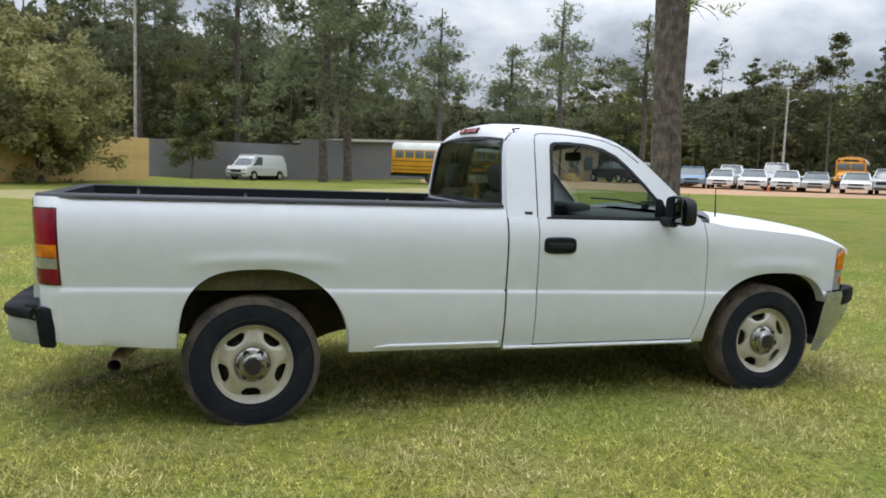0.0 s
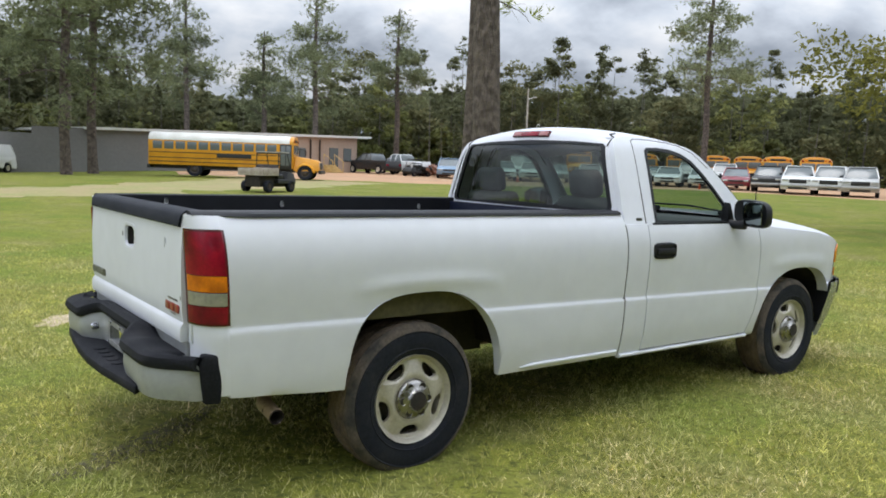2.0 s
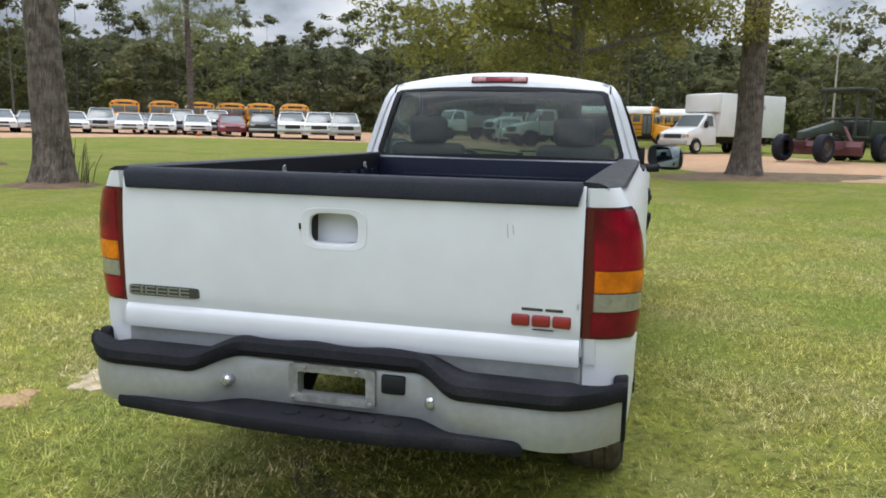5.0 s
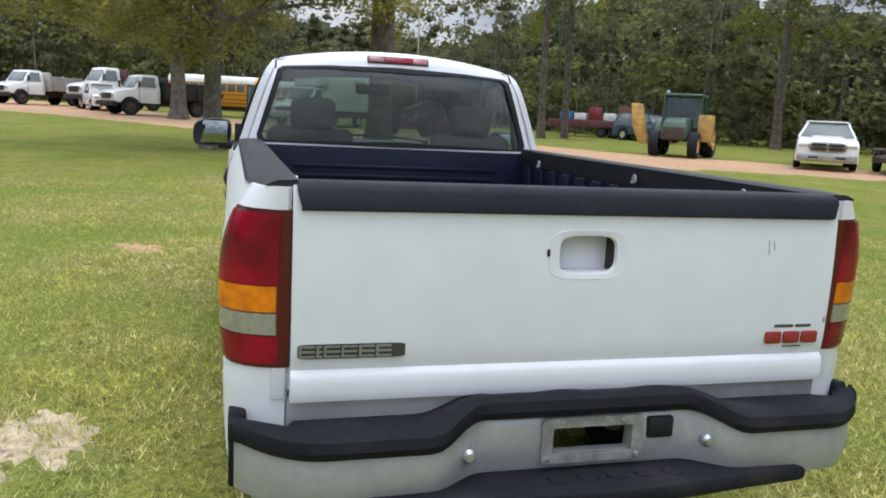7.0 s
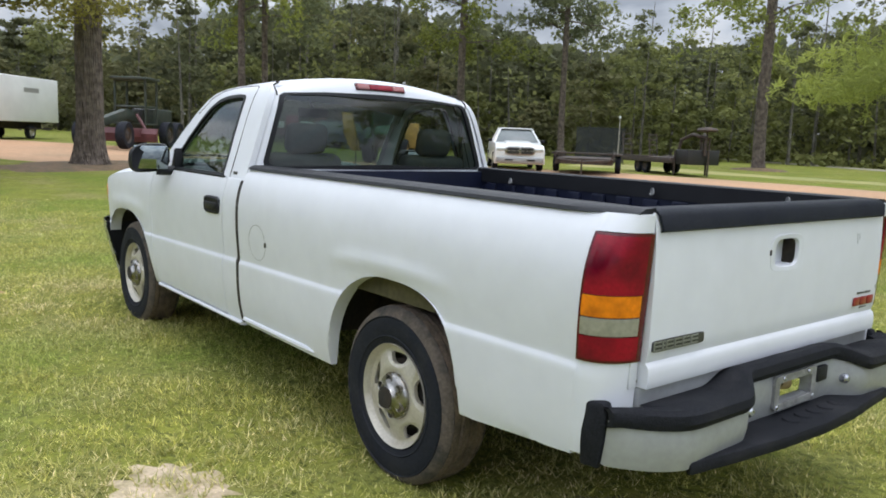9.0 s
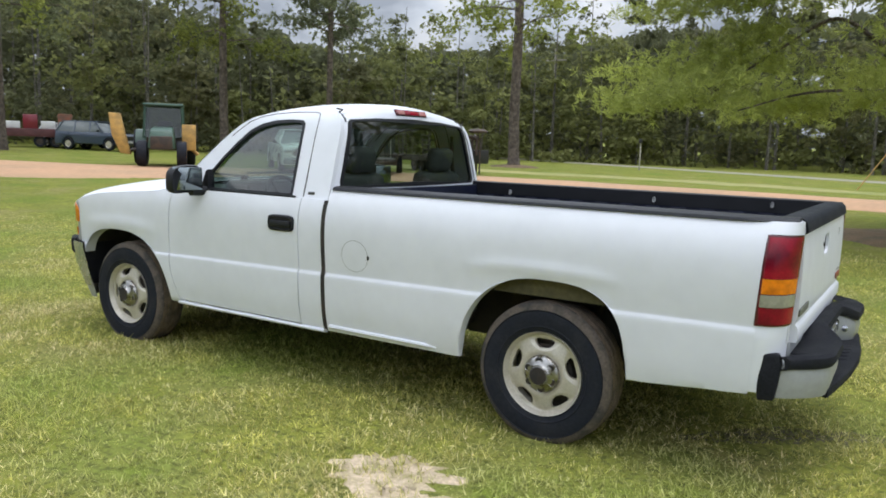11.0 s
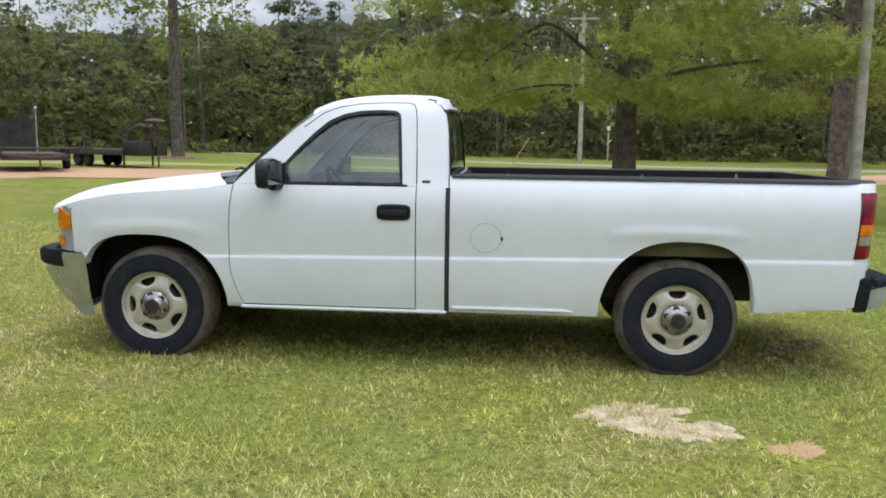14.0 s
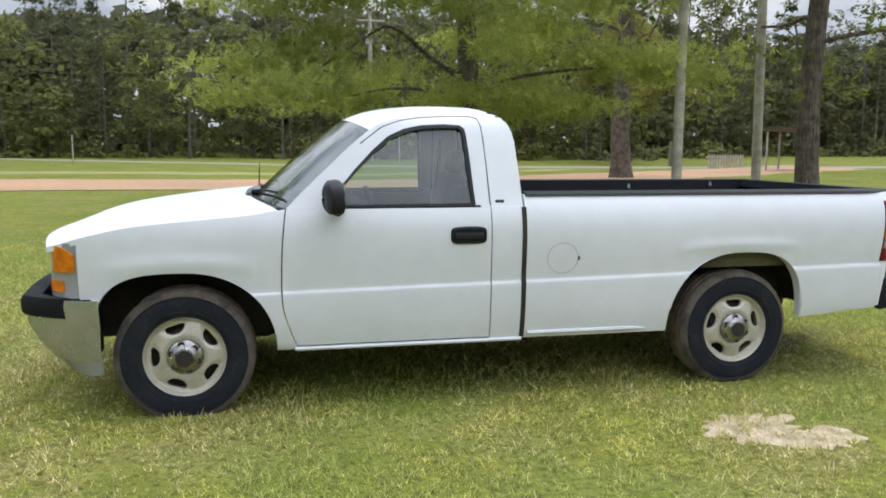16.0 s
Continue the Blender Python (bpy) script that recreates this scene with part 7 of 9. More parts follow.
def loft_prism(bm, poly, w0, w1, z0, z1, bevel=0.0):
    """A side outline drawn across y, narrower towards the top: half widths w0 at z0 and w1 at z1."""
    vs = prism(bm, poly, "y", -1, 1)
    for v in vs:
        v.co.y *= w0 + (w1 - w0) * min(max((v.co.z - z0) / (z1 - z0), 0), 1)
    if bevel:
        bmesh.ops.bevel(bm, geom=list(bm.edges), offset=bevel, segments=2, affect="EDGES", profile=0.5)
    return bm


def arched(poly_low, xs, r, zc):
    """A lower edge from back to front with round wheel arches cut out."""
    out = []
    x0, x1, z = poly_low
    out.append((x0, z))
    for xc in xs:
        for k in range(9):
            a = math.pi - math.pi * k / 8
            out.append((xc + r * math.cos(a), max(z, zc + r * math.sin(a))))
    out.append((x1, z))
    return out


SHAPES = {
    # length, width, wheelbase, wheel radius, upper outline of the body back to front, glasshouse back to front
    "sedan": (4.8, 1.80, 2.75, 0.32, [(2.36, 0.50), (2.34, 0.68), (2.1, 0.78), (1.1, 0.93), (-1.45, 0.98), (-2.30, 0.93), (-2.38, 0.60)], [(-1.75, 0.95), (-0.95, 1.38), (-0.6, 1.43), (0.35, 1.42), (0.55, 1.38), (1.25, 0.92)]),
    "minivan": (4.8, 1.90, 2.9, 0.33, [(2.38, 0.50), (2.36, 0.72), (2.1, 0.88), (1.5, 0.98), (-2.3, 1.0), (-2.38, 0.6)], [(-2.32, 0.98), (-2.15, 1.48), (-1.9, 1.56), (0.2, 1.57), (0.5, 1.53), (1.6, 0.96)]),
    "suv": (4.8, 1.92, 2.85, 0.37, [(2.36, 0.55), (2.36, 0.92), (2.2, 1.04), (1.1, 1.10), (-2.35, 1.12), (-2.40, 0.6)], [(-2.33, 1.10), (-2.2, 1.68), (-1.9, 1.78), (0.1, 1.78), (0.35, 1.73), (1.0, 1.08)]),
    "pickup": (5.6, 1.98, 3.5, 0.39, [(2.80, 0.55), (2.80, 0.95), (2.6, 1.10), (1.25, 1.20), (-2.75, 1.22), (-2.80, 0.6)], [(-0.75, 1.18), (-0.62, 1.72), (-0.4, 1.82), (0.45, 1.82), (0.65, 1.76), (1.35, 1.16)]),
    "van": (5.2, 1.98, 3.2, 0.36, [(2.55, 0.50), (2.55, 0.85), (2.35, 1.10), (1.6, 1.16), (-2.55, 1.16), (-2.6, 0.6)], [(-2.55, 1.14), (-2.45, 1.90), (-2.2, 2.02), (0.9, 2.02), (1.15, 1.96), (1.85, 1.12)]),
}


def rounded_box(y, z, hw, hh, n=24):
    """An outline with soft corners round (y, z)."""
    out = []
    for k in range(n):
        a = 2 * math.pi * (k + 0.5) / n
        c, d = math.cos(a), math.sin(a)
        out.append((y + hw * math.copysign(abs(c) ** 0.45, c), z + hh * math.copysign(abs(d) ** 0.45, d)))
    return out


def car(kind, label, category, mat, m, group="", closed_sides=False, grille=True, taper=0.72):
    length, width, base, wr, top, house = SHAPES[kind]
    ob = thing(kind if kind not in ("sedan", "suv") else "car", label, category, m, group)
    hw = width / 2
    low = arched((-length / 2 + 0.05, length / 2 - 0.05, 0.28), (-base / 2, base / 2), wr * 1.16, wr)
    bm = bm_new()
    loft_prism(bm, low + top, hw, hw * 0.94, 0.55, 1.15, 0.055)
    part("body", normals(bm), mat, ob)
    zb, zt = house[0][1], max(z for _, z in house)
    bm = bm_new()
    loft_prism(bm, [(x, z - (0.02 if z > zb + 0.2 else 0)) for x, z in house], hw * 0.93, hw * taper, zb, zt, 0.035)
    part("window_glass", normals(bm), CARGLASS if not closed_sides else mat, ob, "dark glass" if not closed_sides else "")
    if closed_sides:
        bm = bm_new()
        prism(bm, [(house[-1][0] + 0.01, zb + 0.06), (house[-2][0] + 0.02, zt - 0.14), (house[-2][0] - 0.05, zt - 0.14), (house[-1][0] - 0.08, zb + 0.06)], "y", -hw * 0.72, hw * 0.72)
        part("windscreen", normals(bm), CARGLASS, ob)
        for s in (1, -1):
            bm = bm_new()
            lo, hi = mirror_y(s, hw * 0.80, hw * 0.925)
            prism(bm, [(0.55, zb + 0.05), (0.55, zt - 0.2), (0.98, zt - 0.2), (1.55, zb + 0.05)], "y", lo, hi)
            part("side_window", normals(bm), CARGLASS, ob)
    # roof skin and the posts between the panes
    roof = [p for p in house if p[1] > zt - 0.07]
    bm = bm_new()
    x0, x1 = roof[0][0] - 0.03, roof[-1][0] + 0.04
    wr2 = hw * (taper + 0.02)
    box(bm, (x0, -wr2, zt - 0.05), (x1, wr2, zt + 0.015), 0.025)
    part("roof", bm, mat, ob)
    for s in (1, -1):
        bm = bm_new()
        for a, b in ((house[0], roof[0]), (house[-1], roof[-1])):
            pa, pb = Vector((a[0], s * hw * 0.925, a[1])), Vector((b[0], s * hw * (taper + 0.015), b[1]))
            tube(bm, [pa, pb], 0.042, 6)
            part("window_post", normals(bm), mat, ob)
            bm = bm_new()
        if not closed_sides:
            for f in (0.40, 0.72):
                x = house[0][0] + (house[-1][0] - house[0][0]) * f
                tube(bm, [(x, s * hw * 0.935, zb), (x * 0.98 - 0.05, s * hw * (taper + 0.015), zt - 0.03)], 0.035, 6)
                part("window_post", normals(bm), mat, ob)
                bm = bm_new()
        bm.free()
    for x in (-base / 2, base / 2):
        for s in (1, -1):
            add_wheel(ob, x, s * (hw - 0.10), wr, 0.21)
    xf = max(x for x, _ in top) + 0.03
    zl = top[1][1]
    for s in (1, -1):
        bm = bm_new()
        lo, hi = mirror_y(s, hw * 0.55, hw * 0.90)
        box(bm, (xf - 0.16, lo, zl - 0.13), (xf - 0.012, hi, zl - 0.005), 0.02)
        part("headlamp", bm, HEADLENS, ob)
        bm = bm_new()
        lo, hi = mirror_y(s, hw * 0.62, hw * 0.92)
        box(bm, (-xf + 0.02, lo, 0.72), (-xf + 0.08, hi, 0.90), 0.02)
        part("tail_lamp", bm, REDLENS, ob)
        bm = bm_new()
        box(bm, (house[-1][0] - 0.28, mirror_y(s, hw, hw + 0.16)[0], zb + 0.02), (house[-1][0] - 0.18, mirror_y(s, hw, hw + 0.16)[1], zb + 0.15), 0.02)
        part("wing_mirror", bm, mat if kind == "sedan" else PLASTIC, ob)
    if grille:
        bm = bm_new()
        tall = 0.15 if kind in ("sedan", "minivan") else 0.26
        box(bm, (xf - 0.10, -hw * 0.50, zl - tall), (xf - 0.006, hw * 0.50, zl - 0.02), 0.015)
        part("grille", bm, BLACKPAINT, ob)
        bm = bm_new()
        box(bm, (xf - 0.15, -hw * 0.55, 0.32), (xf + 0.0, hw * 0.55, 0.43), 0.03)
        part("air_intake", bm, BLACKPAINT, ob)
        if kind not in ("sedan", "minivan"):
            bm = bm_new()
            box(bm, (xf - 0.16, -hw * 0.97, 0.46), (xf + 0.06, hw * 0.97, 0.62), 0.04)
            part("front_bumper", bm, CARGREY, ob)
    return ob


def on_ground(x, y, heading):
    return pose(x, y, ground_z(x, y) + 0.02, 0, 0, heading)


def towards(x, y, to=(-2.5, 4.0)):
    return math.degrees(math.atan2(to[1] - y, to[0] - x))


# the parked row
SMALL = Matrix.Diagonal((1.0, 1.06, 1.04, 1))
ROW = [("minivan", "pale blue minivan parked in the dirt lot", "minivan", CARBLUE, 37.1, 53.4), ("sedan", "", "car", CARWHITE, 38.8, 51.9), ("suv", "white tall wagon parked behind the row", "car", CARWHITE, 43.0, 56.4),
       ("sedan", "", "car", CARWHITE, 40.5, 50.4), ("van", "white van parked behind the row of cars", "van", CARWHITE, 45.6, 54.0), ("sedan", "", "car", CARWHITE, 42.3, 49.0), ("sedan", "", "car", CARGREY, 44.0, 47.8), ("sedan", "", "car", CARWHITE, 46.0, 46.0),
       ("suv", "dark-fronted grey truck parked in the row", "car", CARGREY, 47.7, 44.8), ("sedan", "", "car", CARWHITE, 48.5, 43.0), ("sedan", "", "car", CARGREY, 52.5, 44.4), ("sedan", "", "car", CARWHITE, 50.0, 41.1), ("suv", "pale wagon parked behind the sedans", "car", CARGREY, 54.0, 42.0), ("sedan", "", "car", CARWHITE, 51.3, 39.0),
       ("suv", "white wagon parked behind the sedans", "car", CARWHITE, 55.2, 39.6), ("minivan", "maroon minivan parked in the row", "minivan", CARRED, 51.0, 35.8), ("suv", "black wagon parked in the row", "car", CARBLACK, 50.6, 32.9),
       ("pickup", "white pickup parked at the end of the row", "pickup truck", CARWHITE, 50.0, 30.3), ("suv", "white wagon parked at the end of the row", "car", CARWHITE, 50.3, 28.2), ("suv", "silver wagon parked at the end of the row", "car", CARGREY, 50.5, 26.3)]
first_of = {}
for kind, label, cat, mat, x, y in ROW:
    key = (kind, mat.name)
    m = on_ground(x, y, towards(x, y) + rng.uniform(-3, 3)) @ SMALL
    if key not in first_of:
        label = label or f"{'white' if mat is CARWHITE else 'silver'} sedan parked facing the lawn on orange dirt"
        first_of[key] = car(kind, label, cat, mat, m, "cars parked in the dirt lot")
    else:
        o = copy_thing(first_of[key], m)
        if label:
            tagged(o, label)


def school_bus(m, label, long=True, group=""):
    """A bonneted school bus: cowl and bonnet ahead, white roof, a row of windows, black rails."""
    ob = thing("school_bus", label, "bus", m, group)
    back, front = (-5.6, 3.55) if long else (-3.4, 3.55)
    hw = 1.2
    sect = [(-hw, 0.75), (-hw, 2.35), (-hw * 0.97, 2.62), (-hw * 0.80, 2.86), (-hw * 0.45, 2.97), (0, 3.0), (hw * 0.45, 2.97), (hw * 0.80, 2.86), (hw * 0.97, 2.62), (hw, 2.35), (hw, 0.75)]
    bm = bm_new()
    prism(bm, sect, "x", back, front, 0.04)
    part("body", normals(bm), BUSYELLOW, ob)
    bm = bm_new()
    top = [(-hw * 1.012, 2.44)] + [(y * 1.012, z + 0.012) for y, z in sect if z > 2.4] + [(hw * 1.012, 2.44)]
    prism(bm, top, "x", back + 0.02, front - 0.25)
    part("roof", normals(bm), BUSWHITE, ob, "white roof")
    bm = bm_new()
    loft_prism(bm, [(front, 0.62), (front, 1.62), (front + 0.3, 1.60), (front + 1.35, 1.42), (front + 1.62, 1.25), (front + 1.66, 0.62)], 1.12, 0.86, 0.7, 1.6, 0.05)
    part("bonnet", normals(bm), BUSYELLOW, ob)
    for s in (1, -1):
        bm = bm_new()
        lathe(bm, [(0.62, -0.25), (0.64, 0.0), (0.56, 0.16), (0.50, 0.16)], 20, "y")
        bmesh.ops.delete(bm, geom=[v for v in bm.verts if v.co.z < -0.02], context="VERTS")
        bmesh.ops.transform(bm, matrix=Matrix.Translation((front + 0.75, s * 1.02, 0.52)) @ Matrix.Diagonal((1, s, 1, 1)), verts=bm.verts)
        part("front_fender", normals(bm), BUSYELLOW, ob)
        bm = bm_new()
        lathe(bm, [(0.0, 0.06), (0.10, 0.05), (0.12, 0.0)], 14, "x")
        bmesh.ops.translate(bm, verts=bm.verts, vec=(front + 1.62, s * 0.72, 1.02))
        part("headlamp", normals(bm), HEADLENS, ob)
        # windows one by one
        n = int((front - 0.4 - back - 0.25) / 0.72)
        for k in range(n):
            x0 = back + 0.28 + k * 0.72
            bm = bm_new()
            lo, hi = mirror_y(s, hw - 0.02, hw + 0.006)
            box(bm, (x0, lo, 1.82), (x0 + 0.60, hi, 2.36), 0.02)
            part("side_window", bm, CARGLASS, ob)
        for z in (0.95, 1.22, 1.58):
            bm = bm_new()
            lo, hi = mirror_y(s, hw - 0.01, hw + 0.02)
            box(bm, (back + 0.05, lo, z), (front - 0.1, hi, z + 0.055), 0.01)
            part("rub_rail", bm, BLACKPAINT, ob, "black rub rail")
        for x0, x1, z0, z1 in ((-1.3 if long else -0.4, 0.9, 1.32, 1.60),):
            bm = bm_new()
            lo, hi = mirror_y(s, hw - 0.01, hw + 0.012)
            box(bm, (x0, lo, z0), (x1, hi, z1), 0.008)
            part("name_panel", bm, BLACKPAINT, ob, "black panel")
        bm = bm_new()
        tube(bm, [(front + 0.05, s * 1.15, 2.2), (front + 0.45, s * 1.45, 2.1), (front + 0.45, s * 1.45, 1.7)], 0.025, 6)
        box(bm, (front + 0.40, s * 1.45 - 0.11, 1.72), (front + 0.48, s * 1.45 + 0.11, 2.10), 0.02)
        part("mirror", bm, BLACKPAINT, ob)
    bm = bm_new()
    box(bm, (front - 0.86, -hw - 0.016, 0.72), (front - 0.10, -hw + 0.02, 2.40), 0.02)
    leaf = part("door", bm, BLACKPAINT, ob, "black folding door with tall panes")
    for x0 in (front - 0.80, front - 0.46):
        bm = bm_new()
        box(bm, (x0, -hw - 0.026, 0.95), (x0 + 0.29, -hw, 2.30), 0.01)
        part("pane", bm, CARGLASS, leaf)
    for y0, y1 in ((-1.05, -0.03), (0.03, 1.05)):
        bm = bm_new()
        box(bm, (front - 0.02, y0, 1.72), (front + 0.015, y1, 2.38), 0.03)
        part("windscreen", bm, CARGLASS, ob)
    bm = bm_new()
    box(bm, (front + 1.58, -0.55, 0.75), (front + 1.675, 0.55, 1.22), 0.03)
    part("grille", bm, BLACKPAINT, ob)
    bm = bm_new()
    box(bm, (front + 1.60, -1.15, 0.45), (front + 1.80, 1.15, 0.70), 0.04)
    part("front_bumper", bm, BLACKPAINT, ob)
    for s in (1, -1):
        for y in (0.72, 0.98):
            bm = bm_new()
            lathe(bm, [(0.0, 0.05), (0.085, 0.045), (0.11, 0.0)], 12, "x")
            bmesh.ops.translate(bm, verts=bm.verts, vec=(front - 0.02, s * y, 2.66 if y < 0.8 else 2.60))
            part("warning_lamp", normals(bm), REDLENS if y > 0.8 else AMBER, ob)
    bm = bm_new()
    box(bm, (front - 0.03, -0.6, 2.54), (front + 0.01, 0.6, 2.76), 0.02)
    part("sign_board", bm, BLACKPAINT, ob, "dark sign board over the windscreen")
    bm = bm_new()
    box(bm, (back - 0.1, -1.15, 0.50), (back + 0.1, 1.15, 0.75), 0.03)
    part("rear_bumper", bm, BLACKPAINT, ob)
    bm = bm_new()
    box(bm, (back + 0.3, -1.0, 0.5), (front + 0.5, 1.0, 0.78))
    part("chassis", bm, UNDER, ob)
    for x in ((back + 2.9 if long else back + 1.9), front + 0.75):
        for s in (1, -1):
            add_wheel(ob, x, s * 1.02, 0.50, 0.28, STEELDARK)
    return ob


heading = math.degrees(math.atan2(-3.6, 5.3))
school_bus(on_ground(16.9, 48.0, heading) @ Matrix.Diagonal((0.95, 0.92, 0.88, 1)), "long yellow school bus with a white roof beside the grey building")
SMALLER = Matrix.Diagonal((0.9, 1.04, 0.95, 1))
bus = school_bus(on_ground(58.6, 59.2, towards(58.6, 59.2)) @ SMALLER, "yellow school bus parked behind the row of cars", False, "school buses behind the cars")
for x, y in ((55.8, 48.5), (57.6, 46.0), (59.3, 43.5), (60.7, 41.2), (59.5, 37.7), (60.0, 34.7)):
    copy_thing(bus, on_ground(x * 1.12, y * 1.12 - 0.5, towards(x, y) + rng.uniform(-2, 2)) @ SMALLER)
o = copy_thing(bus, on_ground(57.2, 7.5, 259))
tagged(o, "short yellow school bus parked beyond the drive")
o = copy_thing(bus, on_ground(64.0, 2.6, 255))
tagged(o, "yellow school bus half hidden behind a box truck")

van = car("van", "white work van parked by the grey wall", "van", CARWHITE, on_ground(3.9, 58.2, 228) @ Matrix.Diagonal((0.92, 0.92, 0.90, 1)), "", True)
facing_truck = car("pickup", "white pickup truck with a chrome grille facing the lawn", "pickup truck", CARWHITE, on_ground(22.6, -15.6, 141) @ Matrix.Diagonal((1.06, 1.04, 0.95, 1)), grille=False, taper=0.64)
bm = bm_new()
prism(bm, rounded_box(0.0, 0.845, 0.58, 0.185), "x", 2.72, 2.845, 0.02)
front = part("grille", normals(bm), DULLCHROME, facing_truck, "chrome crossbar grille")
for y in (-0.265, 0.265):
    for z in (0.775, 0.915):
        bm = bm_new()
        prism(bm, rounded_box(y, z, 0.235, 0.060), "x", 2.80, 2.852)
        part("grille_opening", normals(bm), BLACKPAINT, front)
bm = bm_new()
prism(bm, [(2.70, -0.98), (2.86, -0.86), (2.93, 0.0), (2.86, 0.86), (2.70, 0.98)], "z", 0.33, 0.60, 0.05)
bar = part("front_bumper", normals(bm), GREYPAINT, facing_truck, "bright bumper with dark slots")
for y in (-0.42, 0.42):
    bm = bm_new()
    box(bm, (2.80, y - 0.16, 0.43), (2.925, y + 0.16, 0.50), 0.02)
    part("bumper_slot", bm, BLACKPAINT, bar)
bm = bm_new()
loft_prism(bm, [(1.30, 1.10), (1.28, 1.27), (2.50, 1.17), (2.72, 1.04), (2.74, 0.90)], 0.56, 0.50, 0.95, 1.25, 0.04)
part("bonnet_bulge", normals(bm), CARWHITE, facing_truck)
car("suv", "dark blue wagon parked by the far wood", "car", CARNAVY, on_ground(43.6, -20.0, 200))
car("minivan", "white minivan parked by the far wood", "minivan", CARWHITE, on_ground(47.4, -20.9, 195))
car("pickup", "white pickup parked beside the tan building", "pickup truck", CARWHITE, on_ground(38.5, 62.5, 100))
car("pickup", "black pickup parked beside the tan building", "pickup truck", CARBLACK, on_ground(35.6, 63.0, 100))
car("suv", "white wagon parked across the drive", "car", CARWHITE, on_ground(55.5, 15.0, 200))


def box_truck(m):
    ob = thing("box_truck", "white box truck with a tall plain cargo box", "truck", m)
    bm = bm_new()
    box(bm, (-4.5, -1.2, 0.95), (1.3, 1.2, 3.38), 0.05)
    part("cargo_box", bm, BOXWHITE, ob)
    bm = bm_new()
    box(bm, (1.25, -1.17, 2.3), (1.62, 1.17, 3.36), 0.10, 3)
    part("box_nose", bm, BOXWHITE, ob)
    bm = bm_new()
    loft_prism(bm, arched((1.3, 3.75, 0.45), (2.95,), 0.46, 0.4) + [(3.80, 0.95), (3.72, 1.14), (3.35, 1.30), (2.72, 1.46), (1.3, 1.48)], 1.0, 0.93, 0.5, 1.45, 0.05)
    part("cab_body", normals(bm), CARWHITE, ob)
    bm = bm_new()
    loft_prism(bm, [(1.3, 1.44), (1.3, 2.22), (1.95, 2.24), (2.10, 2.18), (2.74, 1.44)], 0.95, 0.80, 1.45, 2.2, 0.04)
    part("cab_roof", normals(bm), CARWHITE, ob)
    bm = bm_new()
    prism(bm, [(2.70, 1.50), (2.14, 2.13), (2.10, 2.13), (2.60, 1.50)], "y", -0.78, 0.78)
    bmesh.ops.translate(bm, verts=bm.verts, vec=(0.035, 0, 0.02))
    part("windscreen", normals(bm), CARGLASS, ob)
    for s in (1, -1):
        bm = bm_new()
        pane_of = [(1.55, 1.52), (1.55, 2.10), (1.98, 2.10), (2.42, 1.52)]
        inner = [bm.verts.new((x, s * (0.95 - 0.15 * (z - 1.45) / 0.75), z)) for x, z in pane_of]
        outer = [bm.verts.new((x, s * (0.962 - 0.15 * (z - 1.45) / 0.75), z)) for x, z in pane_of]
        bm.faces.new(inner)
        bm.faces.new(outer)
        for q in range(4):
            bm.faces.new((inner[q], inner[(q + 1) % 4], outer[(q + 1) % 4], outer[q]))
        part("side_window", normals(bm), CARGLASS, ob)
        bm = bm_new()
        lo, hi = mirror_y(s, 0.98, 1.22)
        box(bm, (2.30, lo, 1.42), (2.40, hi, 1.80), 0.03)
        part("wing_mirror", bm, BLACKPAINT, ob)
        bm = bm_new()
        lo, hi = mirror_y(s, 0.90, 1.0)
        box(bm, (3.60, lo, 0.88), (3.76, hi, 1.04), 0.02)
        part("corner_lamp", bm, AMBER, ob)
    bm = bm_new()
    box(bm, (3.72, -0.62, 0.82), (3.815, 0.62, 1.06), 0.02)
    part("grille", bm, BLACKPAINT, ob)
    bm = bm_new()
    box(bm, (3.70, -1.0, 0.48), (3.90, 1.0, 0.72), 0.04)
    part("front_bumper", bm, CARGREY, ob)
    for s in (1, -1):
        bm = bm_new()
        lo, hi = mirror_y(s, 0.66, 0.94)
        box(bm, (3.70, lo, 0.85), (3.81, hi, 1.05), 0.02)
        part("headlamp", bm, HEADLENS, ob)
    bm = bm_new()
    box(bm, (-3.85, -0.5, 0.6), (1.5, 0.5, 0.95))
    box(bm, (-3.8, -1.15, 0.55), (-1.6, 1.15, 0.62))
    part("chassis", bm, UNDER, ob)
    bm = bm_new()
    box(bm, (-2.6, 1.195, 2.55), (-1.2, 1.206, 2.8), 0.002, 1)
    part("faded_sign", bm, CARGREY, ob, "faded grey sign panel")
    for x in (-2.1, 2.95):
        for s in (1, -1):
            add_wheel(ob, x, s * 0.92, 0.39, 0.24, RIM)
    return ob


box_truck(on_ground(45.6, 0.9, 137))


